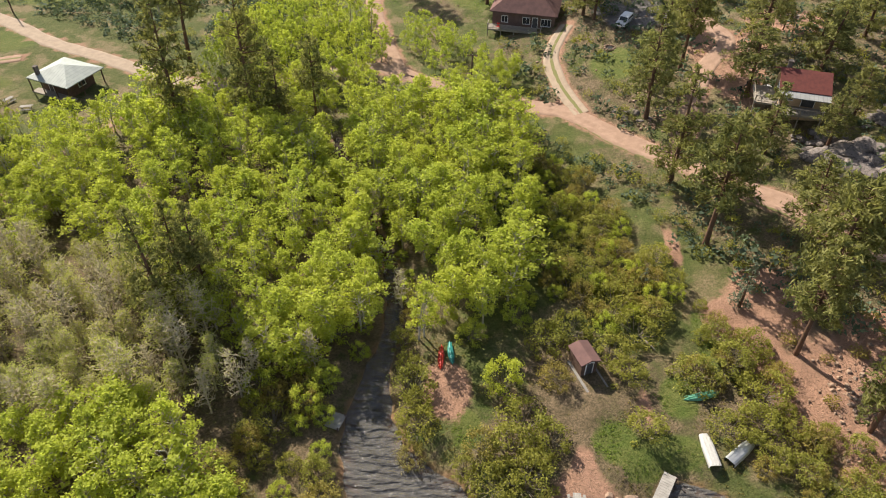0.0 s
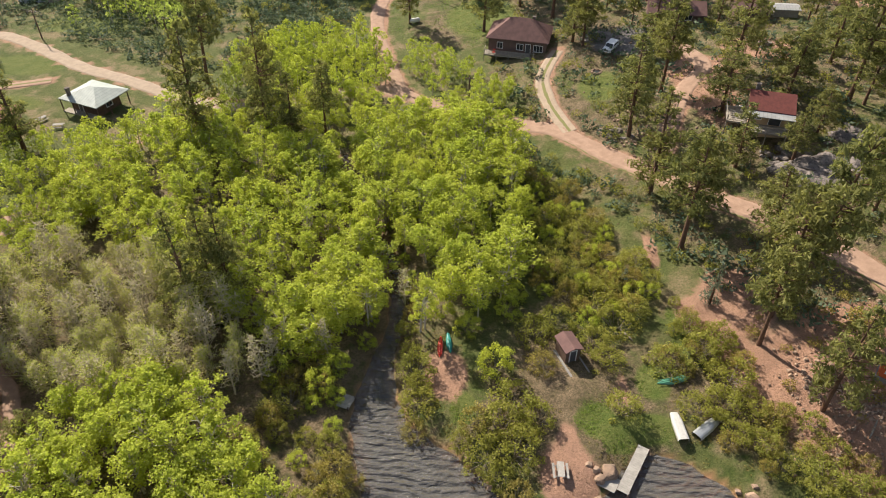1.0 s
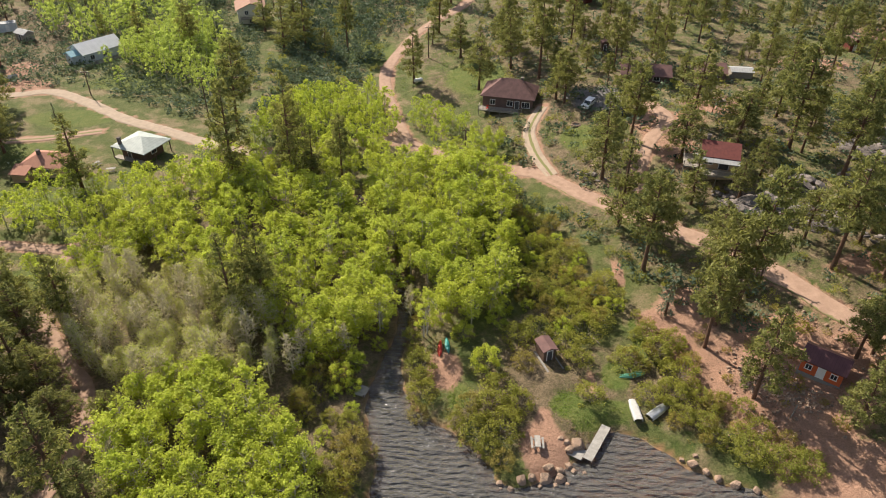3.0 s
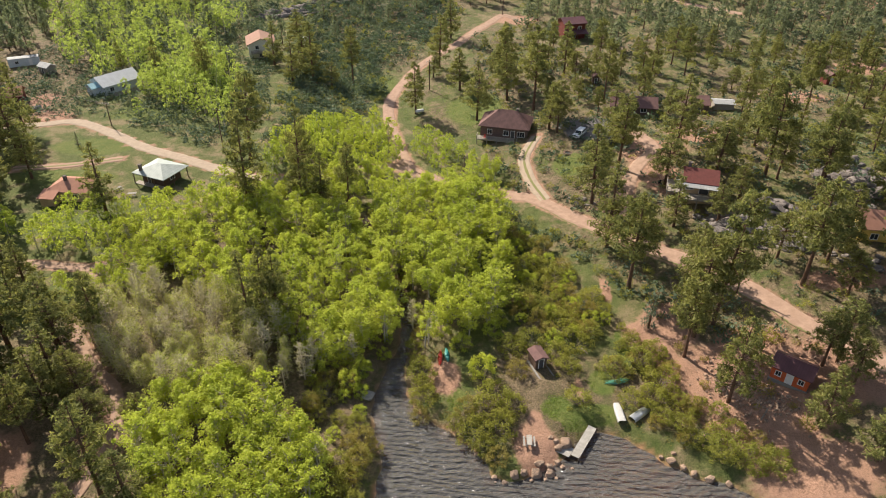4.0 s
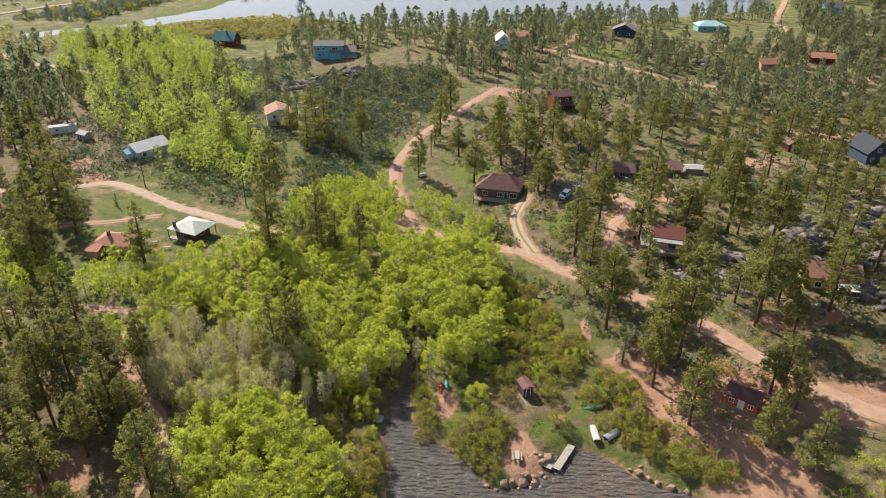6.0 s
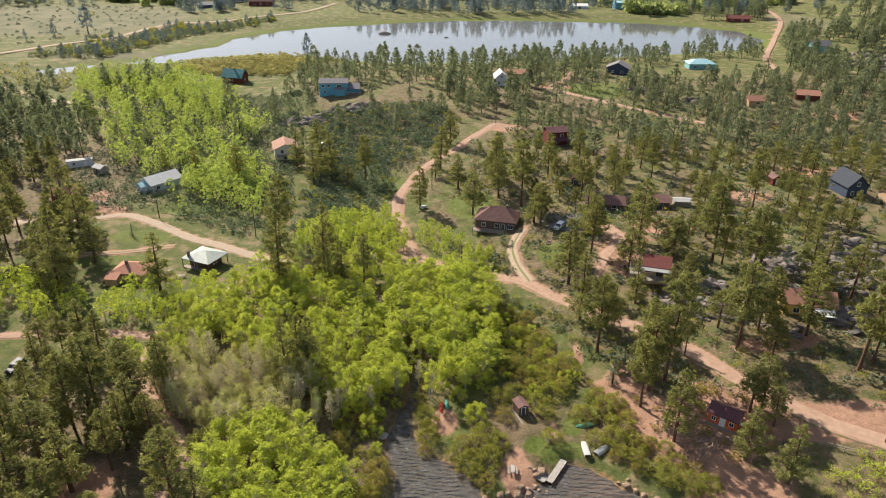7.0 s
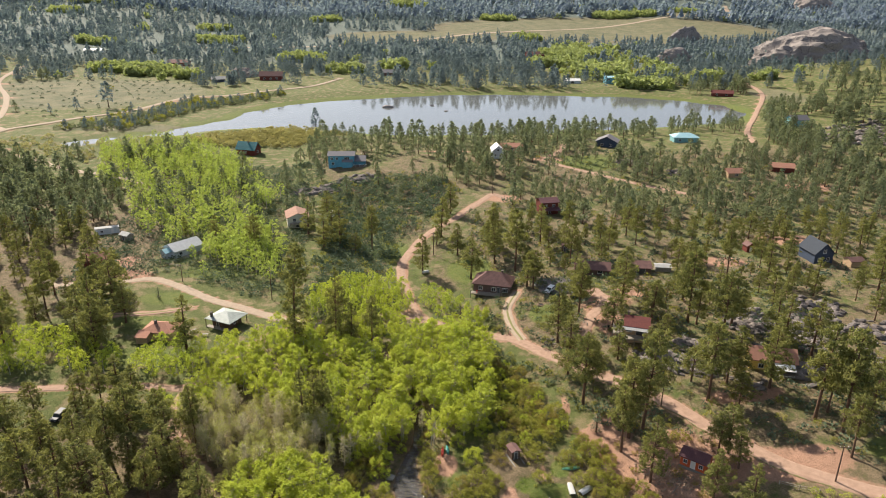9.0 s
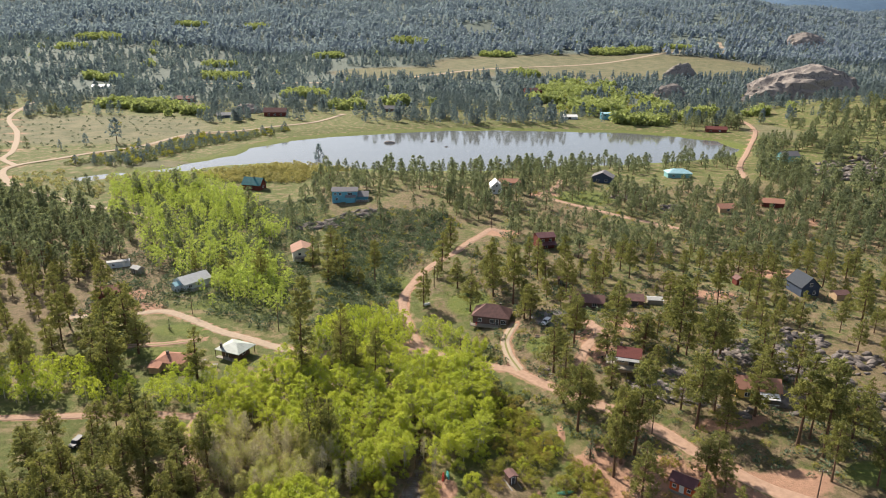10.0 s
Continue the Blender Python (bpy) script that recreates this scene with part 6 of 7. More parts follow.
def outcrop(x, y, rx, ry, count, low, high, turn, label="jumbled grey-pink granite outcrop among pines"):
    root = new("rock_outcrop")
    z = height(x, y)
    root.matrix_basis = pose(x, y, z)
    tagged(root, label, "rock outcrop", "granite outcrops")
    for _ in range(count):
        a, r = rng.uniform(0, 6.283), math.sqrt(rng.random())
        dx, dy = math.cos(a) * r * rx, math.sin(a) * r * ry
        c, s = math.cos(radians(turn)), math.sin(radians(turn))
        px, py = dx * c - dy * s, dx * s + dy * c
        if road_distance(np.array([x + px]), np.array([y + py]))[0] < 1.0:
            continue
        size = rng.uniform(low, high) * (1.15 - 0.5 * r)
        ob = part("boulder", outcrop_meshes[int(rng.integers(6))], root)
        ob.matrix_basis = pose(px, py, height(x + px, y + py) - z + size * 0.12, rng.uniform(-28, 28), rng.uniform(-28, 28), turn + rng.uniform(-35, 35)) @ Matrix.Diagonal((size * 1.7, size * 0.85, size * 0.75, 1))
    return root


for spec in ((87, 94, 9, 6, 60, 0.8, 2.2, -25), (56, 79, 9, 4, 60, 0.7, 1.9, -45), (64, 74, 6, 3.5, 36, 0.7, 1.8, -40), (73, 66, 5, 3, 26, 0.4, 1.1, -35), (88, 70, 6, 8, 50, 0.8, 2.2, 20), (95, 90, 8, 9, 55, 0.9, 2.4, 15),
             (108, 108, 9, 8, 50, 0.7, 2.0, 20), (100, 72, 6, 6, 36, 0.6, 1.6, 0), (86, 103, 7, 4, 30, 0.6, 1.6, 30), (30, 97, 4, 2.5, 14, 0.3, 0.8, -40), (118, 92, 8, 8, 36, 0.8, 2.0, 0), (80, 82, 9, 5, 44, 0.6, 1.8, -40), (102, 98, 9, 6, 44, 0.7, 2.0, -30), (108, 74, 7, 8, 44, 0.7, 2.0, 20), (64, 84, 6, 4, 26, 0.5, 1.5, -40)):
    outcrop(*spec)
for spec in ((-62, 250, 14, 6, 46, 1.0, 2.6, 10), (-44, 262, 12, 6, 36, 1.0, 2.4, 5), (60, 168, 5, 3, 14, 0.6, 1.4, 20), (100, 290, 10, 6, 26, 0.8, 2.2, 0), (118, 270, 8, 6, 20, 0.8, 2.0, 0)):
    outcrop(*spec, label="dark lichened granite ledges on the slope")
for spec in ((288, 400, 40, 26, 130, 1.2, 3.4, 30), (335, 420, 36, 30, 100, 1.2, 3.6, 20), (300, 350, 36, 22, 80, 1.2, 3.2, 10), (264, 366, 26, 20, 60, 1.0, 2.6, 25), (320, 385, 40, 20, 90, 1.2, 3.0, 20)):
    outcrop(*spec, label="broken granite ledges on the steep hillside")
rubble = []
for _ in range(1500):
    cx, cy, sx, sy = ((44.5, 45, 4.5, 3.5), (46, 41, 5, 4), (62, 50, 10, 8), (49, 39, 4, 2), (42, 34, 5, 4), (33, 96, 4, 4), (70, 100, 40, 35), (50, 120, 30, 30))[int(rng.integers(8))]
    x, y = rng.normal(cx, sx * 0.6), rng.normal(cy, sy * 0.6)
    if not blocked(x, y, 0.1):
        rubble.append((x, y))
boulder_low = []
for k in range(3):
    bm = bmesh.new()
    bmesh.ops.create_cube(bm, size=1.0)
    bmesh.ops.bevel(bm, geom=bm.edges[:], offset=0.2, segments=1, affect="EDGES")
    for v in bm.verts:
        v.co *= 1 + 0.4 * noise.noise(v.co * 1.5 + Vector((k * 5, 0, 0)))
    boulder_low.append(bm)
VR, FR, nr = [], [], 0
for x, y in rubble:
    b = boulder_low[int(rng.integers(3))]
    b.verts.index_update()
    m = pose(x, y, height(x, y) + 0.05, *rng.uniform(0, 360, 3)) @ Matrix.Scale(0.1 + 0.38 * rng.random() ** 2, 4)
    VR += [tuple(m @ v.co) for v in b.verts]
    FR += [[v.index + nr for v in f.verts] for f in b.faces]
    nr += len(b.verts)
me = bpy.data.meshes.new("rubble")
me.from_pydata(VR, [], FR)
me.materials.append(M_BOULDER)
tagged(new("rubble", me), "broken pink rubble on the bank", "rubble", kind="stuff")
for b in boulder_low:
    b.free()


def dome(x, y, w, d, tall, turn, seed, label):
    bm = bmesh.new()
    bmesh.ops.create_icosphere(bm, subdivisions=5, radius=1.0)
    for v in bm.verts:
        p = v.co.copy()
        n = noise.noise(p * 1.2 + Vector((seed, 0, 0))) * 0.22 - 0.14 * abs(noise.noise(p * 2.6 + Vector((0, seed, 0)))) + noise.noise(p * 6.0) * 0.045
        slab = (p.z * 4.2 + 0.35 * p.x + 1.4 * noise.noise(p * 1.7 + Vector((seed, seed, 0)))) % 1.0
        n += 0.055 * slab - 0.05 * (slab > 0.9)
        v.co = p * (1 + n)
        v.co.x *= w
        v.co.y *= d
        v.co.z *= tall
    ob = new("granite_dome", bm_mesh("granite_dome", bm, M_DOME))
    ob.matrix_basis = pose(x, y, height(x, y) - tall * 0.15, 0, 0, turn)
    return tagged(ob, label, "rock dome")


dome(474, 850, 74, 50, 50, -10, 3.0, "great rounded granite dome above the pines")
dome(408, 806, 36, 24, 24, 10, 7.0, "lower granite shoulder beside the dome")
dome(392, 1130, 28, 18, 30, 0, 11.0, "dark granite crag in the pines")
dome(300, 880, 24, 14, 20, 0, 15.0, "dark granite crag above the thicket")
dome(900, 1750, 60, 40, 40, 0, 19.0, "far granite knob on the ridge")
dome(-215, 668, 16, 10, 10, 0, 23.0, "dark granite knob beside the lake house")
for ix, iy, iw in ((-49, 505, 5.0), (-13, 516, 2.0), (-1, 490, 1.6)):
    islet = dome(ix, iy, iw, iw * 0.5, iw * 0.35, 0, 27.0 + iw, "small dark rock standing out of the lake")
    islet.matrix_basis = pose(ix, iy, 1.6)

# ---- far mountains ----
mx = np.linspace(-4200, 4200, 90)
rows = []
for depth, lift in ((0.0, 0.0), (0.4, 0.55), (1.0, 1.0)):
    top = 250 + 70 * waves(mx, mx * 0, 1900, 71) + 30 * waves(mx, mx * 0, 500, 72)
    rows.append(np.stack([mx, np.full_like(mx, 4150 + depth * 450), 60 + (top - 60) * lift], -1))
# The ridge's blue is haze, painted in as its base colour.
M_MOUNTAIN = plain("haze_blue_mountain", (0.16, 0.24, 0.33), (0.13, 0.20, 0.29), 1.0, scale=0.004, fine=0.03, bump=0.3, depth=8.0)
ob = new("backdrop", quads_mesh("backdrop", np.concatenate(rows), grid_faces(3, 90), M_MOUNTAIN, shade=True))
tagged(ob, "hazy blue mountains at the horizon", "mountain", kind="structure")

# ---- things by the pond ----


def shell(name, parent, length, width, depth, material, label="", over=0.0, sharp=2.0, squared=False):
    """A boat's hull: cross sections from bow to stern, open above, with a rim."""
    n, m = 15, 9
    V = []
    for i in range(n):
        u = i / (n - 1)
        w = (1 - abs(2 * u - 1) ** sharp) if not squared else (0.72 + 0.28 * min(1.0, (1 - u) * 2.8) if u > 0.6 else 1.0)
        w = max(w, 0.03) * width / 2
        lift = (0.35 * depth * (2 * u - 1) ** 4) if not squared else (0.5 * depth * max(0, u - 0.75) * 2)
        for j in range(m):
            a = math.pi * j / (m - 1)
            V.append(((u - 0.5) * length, -math.cos(a) * w, depth - max(0.0, math.sin(a)) ** (0.22 if squared else 0.6) * depth + lift))
    for i in range(n):
        u = i / (n - 1)
        for j in range(m):
            x, y, z = V[i * m + j]
            V.append((x * 0.97, y * 0.92, z + 0.03))
    F = []
    for s in (0, n * m):
        for i in range(n - 1):
            for j in range(m - 1):
                a = s + i * m + j
                F.append((a, a + 1, a + m + 1, a + m))
    for i in range(n - 1):
        for j in (0, m - 1):
            a = i * m + j
            F.append((a, a + m, a + m + n * m, a + n * m))
    return part(name, quads_mesh(name, np.array(V), np.array(F), material, shade=True), parent, label)


def boat(name, label, x, y, turn, length, width, depth, material, sharp=2.0, squared=False, upside=False, roll=0, category="boat", seats=2):
    root = new(name)
    z = height(x, y)
    tip = 180 if upside else roll
    root.matrix_basis = pose(x, y, z + (depth if upside else 0.04), tip, 0, turn)
    tagged(root, label, category)
    shell("hull", root, length, width, depth, material, sharp=sharp, squared=squared)
    for k in range(seats):
        c = (k - (seats - 1) / 2) * length * 0.26
        box_part("seat", root, M_ALUMINIUM if squared else M_WOOD, (c - 0.12, c + 0.12, -width * 0.42, width * 0.42, depth * 0.62, depth * 0.70))
    if upside:
        for k in (-1, 0, 1):
            box_part("keel", root, material, (-length * 0.46, length * 0.38, k * width * 0.25 - 0.02, k * width * 0.25 + 0.02, -0.03, 0.02))
    return root


M_KAYAK_RED = plain("red_plastic", (0.62, 0.035, 0.02), (0.52, 0.03, 0.02), 0.4, bump=0.03)
M_KAYAK_TEAL = plain("teal_plastic", (0.02, 0.27, 0.24), (0.02, 0.22, 0.20), 0.4, bump=0.03)
M_CANOE = plain("faded_green_plastic", (0.14, 0.40, 0.26), (0.12, 0.34, 0.22), 0.5, bump=0.03)
M_BOATWHITE = plain("chalky_white_paint", (0.50, 0.49, 0.465), (0.43, 0.42, 0.40), 0.6, bump=0.05)
boat("rowing_boat", "white flat-bottomed boat turned over on the grass", 25.9, 37.6, 93, 3.7, 1.25, 0.5, M_BOATWHITE, squared=True, upside=True)
boat("rowing_boat", "grey aluminium boat turned over beside the willows", 28.9, 37.4, 38, 3.6, 1.25, 0.5, M_ALUMINIUM, squared=True, upside=True)
boat("canoe", "faded green canoe lying in the bushes", 26.9, 44.2, 14, 4.2, 0.9, 0.38, M_CANOE, 2.4, upside=True, category="canoe")
for n_, l_, x_, y_, a_, m_ in (("kayak", "red plastic kayak on the bank", -0.7, 49.4, 88, M_KAYAK_RED), ("kayak", "teal plastic kayak on the bank", 0.4, 50.0, 96, M_KAYAK_TEAL)):
    k_ = boat(n_, l_, x_, y_, a_, 3.5, 0.75, 0.34, m_, 2.2, upside=True, category="kayak", seats=0)

# dock of grey boards
dock = new("dock")
dock.matrix_basis = pose(20.0, 32.7, 0.55, 0, 0, 58)
tagged(dock, "L-shaped floating dock of weathered grey boards", "dock")
for k in range(24):
    box_part("board", dock, M_DOCK, (-3.6 + k * 0.28, -3.6 + k * 0.28 + 0.262, -0.62, 0.62, -0.02, 0.04)) if k else None
for k in range(9):
    box_part("board", dock, M_DOCK, (-3.9 + k * 0.2, -3.9 + k * 0.2 + 0.185, 0.66, 2.6, -0.02, 0.04))
box_part("frame", dock, M_DARKWOOD, (-3.5, 3.2, -0.62, -0.54, -0.22, -0.024), (-3.5, 3.2, 0.54, 0.62, -0.22, -0.024), (-3.9, -2.1, 2.5, 2.6, -0.22, -0.024))
for px, py in ((-3.3, -0.7), (0.0, -0.7), (2.8, -0.7), (-3.8, 2.68)):
    box_part("pile", dock, M_DARKWOOD, (px - 0.06, px + 0.06, py - 0.06, py + 0.06, -1.4, 0.35))

platform = new("platform")
platform.matrix_basis = pose(-11.7, 41.4, 0.45, 0, 0, -20)
tagged(platform, "small grey fishing platform at the creek's edge", "platform")
for k in range(8):
    box_part("board", platform, M_DOCK, (-0.9, 0.9, -0.95 + k * 0.24, -0.95 + k * 0.24 + 0.225, -0.02, 0.04))
for px, py in ((-0.8, -0.9), (0.8, -0.9), (-0.8, 0.85), (0.8, 0.85)):
    box_part("post", platform, M_DARKWOOD, (px - 0.06, px + 0.06, py - 0.06, py + 0.06, -1.3, 0.3))

table = new("picnic_table")
table.matrix_basis = pose(12.0, 31.8, height(12.0, 31.8), 0, 0, 88)
tagged(table, "weathered wooden picnic table with two benches", "picnic table")
for k in range(5):
    box_part("tabletop_board", table, M_DOCK, (-0.9, 0.9, -0.37 + k * 0.15, -0.37 + k * 0.15 + 0.138, 0.71, 0.75))
for s in (-1, 1):
    box_part("bench", table, M_DOCK, (-0.9, 0.9, s * 0.72 - 0.13, s * 0.72 + 0.13, 0.42, 0.46))
for cx in (-0.65, 0.65):
    for s in (-1, 1):
        box_part("leg", table, M_DOCK, (cx - 0.03, cx + 0.03, s * 0.30 - 0.05, s * 0.30 + 0.05, -0.05, 0.71))
    box_part("crossbeam", table, M_DOCK, (cx - 0.035, cx + 0.035, -0.8, 0.8, 0.34, 0.418))

# boulders on the shore
SHORE_ROCKS = [(17.3, 32.1, 1.15), (16.2, 31.3, 0.75), (15.9, 32.2, 0.5), (15.2, 32.8, 0.45), (13.2, 28.6, 0.75), (12.6, 27.2, 0.95), (14.6, 28.4, 0.65), (14.5, 27.3, 0.85), (15.8, 29.2, 0.6),
               (16.3, 28.5, 0.5), (10.9, 27.2, 0.65), (9.6, 26.8, 0.8), (11.8, 26.2, 0.4), (13.8, 26.4, 0.4), (15.3, 26.6, 0.35), (6.9, 26.6, 0.5), (8.2, 25.8, 0.5), (7.0, 25.9, 0.3), (17.7, 28.3, 0.35),
               (31.6, 29.4, 0.7), (33.0, 28.4, 0.6), (34.2, 27.4, 0.6), (36.2, 26.6, 0.7), (30.4, 30.2, 0.4), (4.6, 30.6, 0.4), (2.2, 33.9, 0.35), (38.5, 25.8, 0.6), (32.2, 30.6, 0.4)]
for i, (x, y, s) in enumerate(SHORE_ROCKS):
    ob = new("boulder", shore_meshes[i % 5])
    ob.matrix_basis = pose(x, y, max(height(x, y), -0.15) + s * 0.25, rng.uniform(-10, 10), rng.uniform(-10, 10), rng.uniform(0, 360)) @ Matrix.Diagonal((s, s * 0.85, s * 0.8, 1))
    tagged(ob, "rounded tan boulder at the water's edge", "boulder", "shore boulders")

# fallen logs and dead sticks
logs = [(22.8, 51.5, 30, 2.4), (-6.8, 66.5, 100, 4.5), (-8.6, 70, 70, 3.6), (36.5, 38.2, -30, 2.2), (-15.5, 84, 20, 4.0), (-19, 97, 15, 5.0), (44, 92, 60, 3.0), (47, 37, -40, 3.5)]
for x, y, a, l in logs:
    v, f = tapered([(0, 0, -l / 2), (0.04, 0, 0), (0, 0.05, l / 2)], (0.14, 0.12, 0.08), 8)
    ob = new("fallen_log", quads_mesh("fallen_log", v, f, M_TWIG, shade=True))
    ob.matrix_basis = pose(x, y, max(height(x, y), 0.0) + 0.12, 90, 0, a)
    tagged(ob, "bleached fallen log on the ground", "log", "fallen logs")

# ---- clutter about the yards ----


def lawn_chair(x, y, z, turn, material, label):
    root = new("chair")
    root.matrix_basis = pose(x, y, z, 0, 0, turn)
    tagged(root, label, "chair", "deck chairs")
    box_part("seat", root, material, (-0.28, 0.28, -0.28, 0.28, 0.38, 0.43))
    box_part("backrest", root, material, (-0.28, 0.28, 0.28, 0.33, 0.43, 0.95))
    for sx in (-0.25, 0.25):
        for sy in (-0.25, 0.25):
            box_part("leg", root, material, (sx - 0.025, sx + 0.025, sy - 0.025, sy + 0.025, 0.0, 0.38))


for x, y, a in ((46.0, 97.6, 20), (47.2, 98.6, -40), (48.6, 98.2, 70)):
    lawn_chair(x, y, height(x, y), a, M_BLACK, "dark folding chair behind the cabin")
lawn_chair(9.9, 129.0, 3.7, -13, M_KAYAK_RED, "red plastic chair on the house deck")
bin_ = new("storage_bin")
bin_.matrix_basis = pose(49.6, 97.2, height(49.6, 97.2), 0, 0, 15)
tagged(bin_, "pale green plastic storage bin behind the cabin", "storage bin")
box_part("body", bin_, M_CANOE, (-0.6, 0.6, -0.35, 0.35, 0, 0.6))
box_part("lid", bin_, M_WHITE, (-0.64, 0.64, -0.39, 0.39, 0.605, 0.68))


def rail_fence(label, points, rails=2):
    """Posts and rails between them."""
    root = new("rail_fence")
    x0, y0 = points[0]
    z0 = height(x0, y0)
    root.matrix_basis = pose(x0, y0, z0)
    tagged(root, label, "fence")
    tops = [Vector((x - x0, y - y0, height(x, y) - z0)) for x, y in points]
    for p in tops:
        box_part("post", root, M_WOOD, (p.x - 0.07, p.x + 0.07, p.y - 0.07, p.y + 0.07, p.z - 0.3, p.z + 1.1))
    for a, b in zip(tops[:-1], tops[1:]):
        for k in range(rails):
            up = Vector((0, 0, 0.5 + 0.45 * k))
            v, f = sticks(np.array([list(a + up)]), np.array([list(b + up)]), 0.06, 0.05)
            part("rail", quads_mesh("rail", v, f, M_WOOD), root)


rail_fence("weathered rail fence at the edge of the dirt lot", [(66.5, 34.5), (69.5, 32.5), (72.5, 30.8)])
rail_fence("weathered rail fence beside the white house", [(-109, 160.5), (-105, 158.2), (-101, 156.0), (-97, 154.6)])
rail_fence("grey rail fence across the yard", [(36.5, 106.5), (38.5, 103.5), (40.5, 100.8)])
for x, y, a in ((-70.5, 102.2, 10), (-74.6, 104.6, 60)):
    t2 = copy_thing(table, pose(x, y, height(x, y), 0, 0, a))
    tagged(t2, "weathered picnic table beside the green-roofed cabin", "picnic table")
tank = new("propane_tank")
tank.matrix_basis = pose(-7.4, 150.6, height(-7.4, 150.6), 0, 0, 25)
tagged(tank, "white steel propane tank in the brush", "propane tank")
v_, f_ = tapered([(0, 0, -1.3), (0, 0, -1.25), (0, 0, -1.0), (0, 0, 1.0), (0, 0, 1.25), (0, 0, 1.3)], (0.02, 0.3, 0.5, 0.5, 0.3, 0.02), 14)
body_ = part("body", quads_mesh("body", v_, f_, M_WHITE, shade=True), tank)
body_.matrix_basis = pose(0, 0, 0.75, 0, 90, 0)
for s in (-0.8, 0.8):
    box_part("foot", tank, M_CONCRETE, (s - 0.1, s + 0.1, -0.35, 0.35, -0.1, 0.32))
for i, (x, y, a) in enumerate(((58, 166, 10), (63, 172, 50), (62, 121, -20), (84, 133, 15))):
    pile = new("wood_pile")
    pile.matrix_basis = pose(x, y, height(x, y), 0, 0, a)
    tagged(pile, "stacked split firewood under the pines", "wood pile", "wood piles")
    for r_ in range(4):
        for c_ in range(9):
            v_, f_ = tapered([(0, 0, -0.25), (0, 0, 0.25)], (0.13, 0.12), 6)
            l_ = part("split_log", bpy.data.meshes.get("split_log") or quads_mesh("split_log", v_, f_, M_WOOD), pile)
            l_.matrix_basis = pose(-1.1 + c_ * 0.26 + (r_ % 2) * 0.13, 0, 0.13 + r_ * 0.23, 90, 0, 0)

# ---- vehicles ----
M_CAR = plain("white_car_paint", (0.78, 0.78, 0.77), (0.74, 0.74, 0.73), 0.25, bump=0.0)
M_CARDARK = plain("dark_car_paint", (0.04, 0.045, 0.06), (0.05, 0.055, 0.07), 0.55, bump=0.0)
M_LAMPGLASS = plain("lamp_glass", (0.6, 0.6, 0.6), (0.5, 0.5, 0.5), 0.15, bump=0.0)


def wheel(root, x, y, r=0.36):
    w = part("wheel", quads_mesh("tyre", *tapered([(0, 0, -0.12), (0, 0, -0.12), (0, 0, 0.12), (0, 0, 0.12)], (r * 0.6, r, r, r * 0.6), 16), M_BLACK), root)
    w.matrix_basis = pose(x, y, r, 90, 0, 0)
    part("rim", quads_mesh("rim", *tapered([(0, 0, -0.125), (0, 0, -0.125), (0, 0, 0.125), (0, 0, 0.125)], (0.01, r * 0.58, r * 0.58, 0.01), 12), M_ALUMINIUM), w)


def car(label, x, y, turn, paint, style="suv", z=None):
    root = new("car")
    root.matrix_basis = pose(x, y, height(x, y) if z is None else z, 0, 0, turn)
    tagged(root, label, "car")
    bm = bmesh.new()
    low = [(-2.3, 0.35), (-2.35, 0.75), (-2.2, 1.0), (2.1, 1.0) if style == "suv" else (2.2, 1.0), (2.3, 0.75), (2.28, 0.35)]
    prism(bm, low, -0.92, 0.92, "y")
    top = [(-1.25, 0.98), (-0.65, 1.62), (1.85, 1.66), (2.12, 0.98)] if style == "suv" else [(-1.0, 0.98), (-0.5, 1.62), (0.6, 1.62), (0.8, 0.98)]
    prism(bm, top, -0.82, 0.82, "y")
    bmesh.ops.bevel(bm, geom=bm.edges[:], offset=0.06, segments=2, affect="EDGES")
    part("body", bm_mesh("body", bm, paint), root)
    end = 1.75 if style == "suv" else 0.5
    for s in (-1, 1):
        box_part("side_window", root, M_GLASS, (-0.5, end, s * 0.835 - 0.01, s * 0.835 + 0.01, 1.1, 1.52))
    bm = bmesh.new()
    prism(bm, [(-1.21, 1.06), (-1.19, 1.04), (-0.70, 1.56), (-0.72, 1.58)], -0.7, 0.7, "y")
    part("windscreen", bm_mesh("windscreen", bm, M_GLASS), root)
    for s in (-1, 1):
        box_part("headlight", root, M_LAMPGLASS, (-2.37, -2.3, s * 0.65 - 0.18, s * 0.65 + 0.18, 0.68, 0.82))
        for wx in (-1.4, 1.4):
            wheel(root, wx, s * 0.84)
    box_part("grille", root, M_BLACK, (-2.375, -2.3, -0.4, 0.4, 0.6, 0.78))
    box_part("bumper", root, paint, (-2.42, -2.28, -0.85, 0.85, 0.4, 0.55))
    return root


car("white sport utility car parked on the gravel yard", 33.0, 124.6, 58, M_CAR)
cart = new("utility_cart")
cart.matrix_basis = pose(39.2, 118.4, height(39.2, 118.4), 0, 0, 65)
tagged(cart, "small dark utility cart with a white canopy", "utility cart")
box_part("body", cart, M_CARDARK, (-1.2, 1.2, -0.6, 0.6, 0.3, 0.75), (0.2, 1.2, -0.6, 0.6, 0.75, 1.0))
box_part("canopy", cart, M_WHITE, (-0.6, 0.7, -0.62, 0.62, 1.78, 1.84))
for s in (-1, 1):
    for px in (-0.55, 0.65):
        box_part("post", cart, M_BLACK, (px - 0.03, px + 0.03, s * 0.57 - 0.03, s * 0.57 + 0.03, 0.75, 1.78))
    for px in (-0.8, 0.8):
        wheel(cart, px, s * 0.6, 0.28)
car("dark pickup truck parked by the lake", 238, 496, 10, M_CARDARK, "pickup")
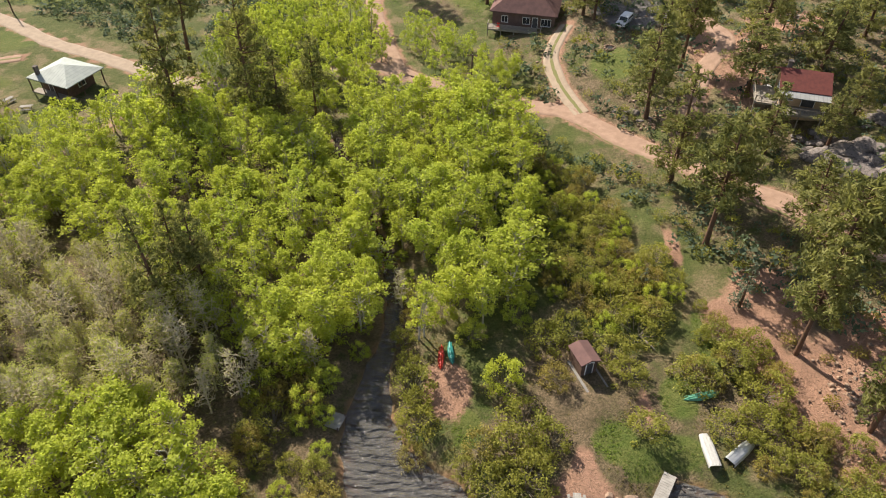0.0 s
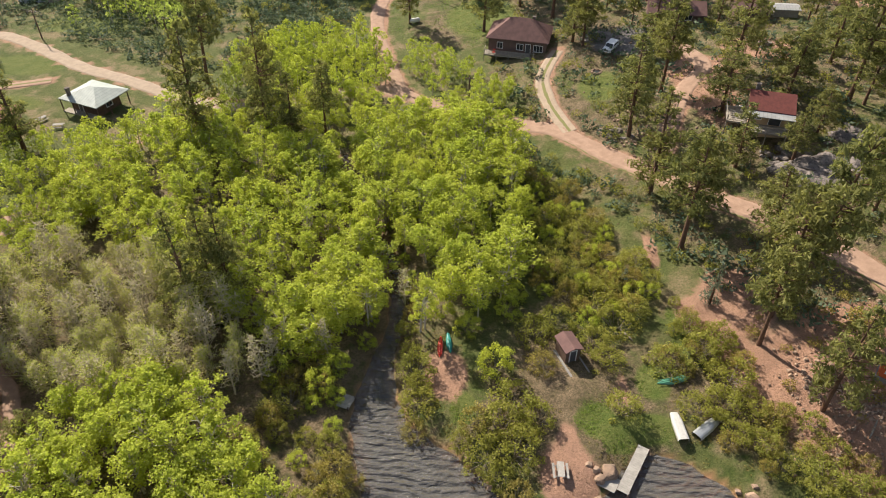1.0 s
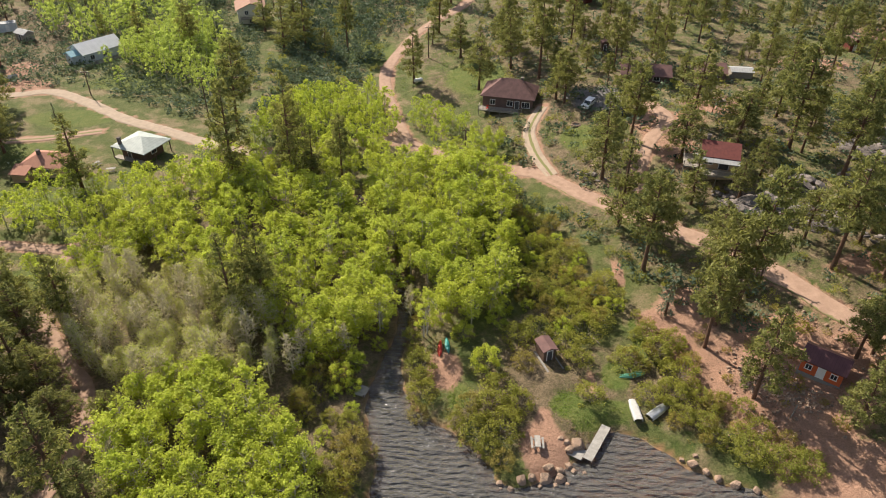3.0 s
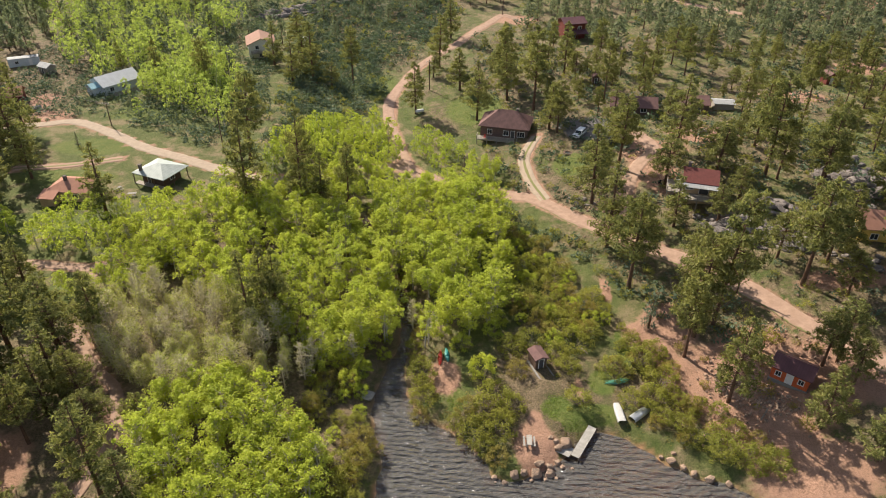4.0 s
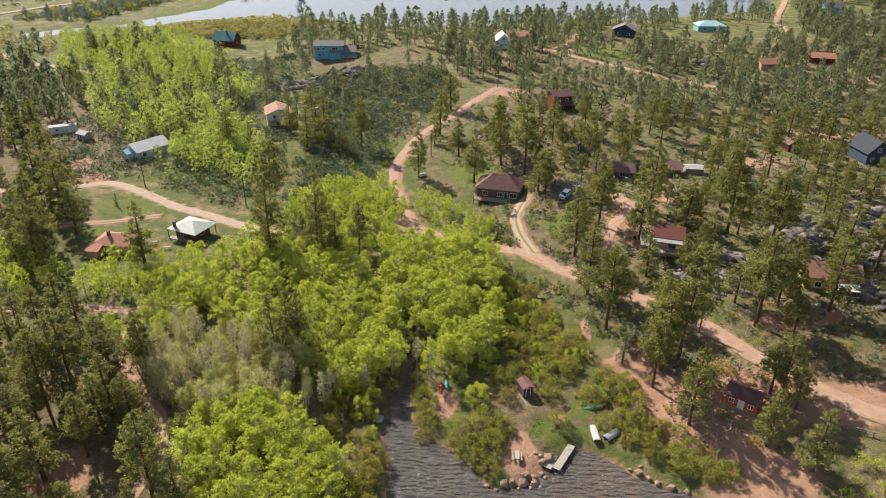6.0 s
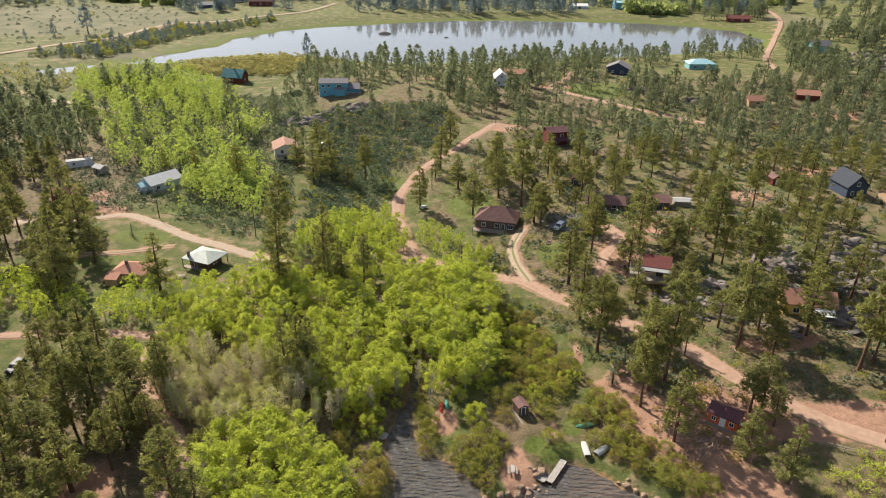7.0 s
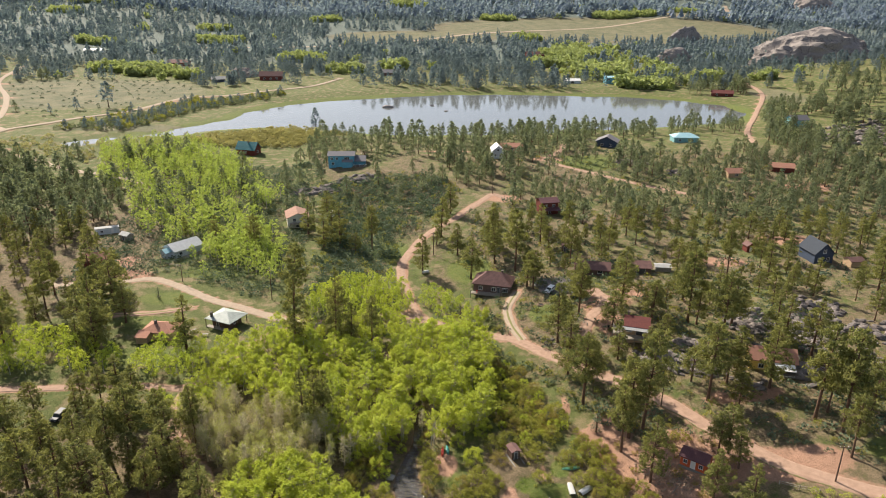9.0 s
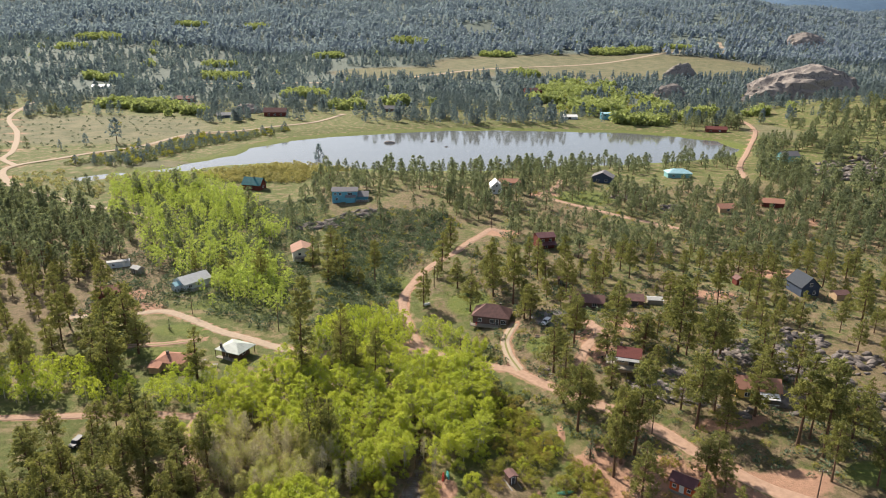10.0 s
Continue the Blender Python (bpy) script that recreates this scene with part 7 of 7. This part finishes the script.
for x, y, a, p in ((88, 640, 20, M_CAR), (96, 644, 160, M_CARDARK), (104, 640, 100, M_CAR), (-52, 678, 10, M_CAR), (-40, 676, 30, M_CARDARK), (262, 600, 20, M_CARDARK)):
    car("white car parked across the lake" if p is M_CAR else "dark car parked across the lake", x, y, a, p)
boat("rowing_boat", "white boat on the grass beside the red-roofed house", -117.5, 151.5, 30, 5.0, 1.9, 0.8, M_BOATWHITE, 2.6)
car("dark car under the pines by the lower road", -91.5, 60.5, 80, M_CARDARK)

# fire ring
ring = new("fire_ring")
ring.matrix_basis = pose(29.2, 117.1, height(29.2, 117.1))
tagged(ring, "ring of pale stones round a fire pit", "fire ring")
for k in range(11):
    s = part("stone", shore_meshes[k % 5], ring)
    a = k * 6.283 / 11
    s.matrix_basis = pose(math.cos(a) * 0.95, math.sin(a) * 0.95, 0.1, 0, 0, k * 40) @ Matrix.Scale(0.28, 4)
box_part("ash_bed", ring, M_BLACK, (-0.6, 0.6, -0.6, 0.6, -0.1, 0.06))

# ---- power poles and lines ----


def pole(x, y, tall, arm=True):
    root = new("power_pole")
    root.matrix_basis = pose(x, y, height(x, y) - 0.3)
    tagged(root, "weathered wooden power pole", "power pole", "power poles")
    part("shaft", quads_mesh("shaft", *tapered([(0, 0, 0), (0, 0, tall / 2), (0, 0, tall)], (0.16, 0.14, 0.10), 8), M_DARKWOOD), root)
    if arm:
        box_part("crossarm", root, M_DARKWOOD, (-0.9, 0.9, -0.16, -0.06, tall - 0.6, tall - 0.48))
    for s in (-0.8, 0.0, 0.8):
        box_part("insulator", root, M_WHITE, (s - 0.04, s + 0.04, -0.15, -0.07, tall - 0.48, tall - 0.3))
    return Vector((x, y, height(x, y) + tall - 0.6))


def wire(a, b, sag=0.8):
    way = (b - a).normalized()
    side = way.cross(Vector((0, 0, 1))).normalized()
    up = side.cross(way)
    v = []
    for u in np.linspace(0, 1, 13):
        c = a.lerp(b, u) - Vector((0, 0, sag * 4 * u * (1 - u)))
        v += [c + (side * math.cos(k * 1.571) + up * math.sin(k * 1.571)) * 0.018 for k in range(4)]
    f = [(i * 4 + k, i * 4 + (k + 1) % 4, i * 4 + 4 + (k + 1) % 4, i * 4 + 4 + k) for i in range(12) for k in range(4)]
    v = np.array([list(p) for p in v])
    ob = new("power_line", quads_mesh("power_line", v, f, M_BLACK))
    tagged(ob, "thin black overhead cable between poles", "cable", "power lines")


POLES = [((-57, 128), 11), ((-5, 166), 9.5), ((4.2, 108.5), 8), ((51.0, 62.6), 8), ((76.5, 33.0), 9), ((-91, 141.5), 7), ((-77, 200), 11), ((21, 232), 9)]
heads = [pole(x, y, t) for (x, y), t in POLES]
for a, b in ((1, 2), (1, 7), (0, 6), (0, 5), (3, 4)):
    wire(heads[a], heads[b])

for planter in (pines, spruces, aspens, bare, willows, rust, green_bush):
    planter.clear()
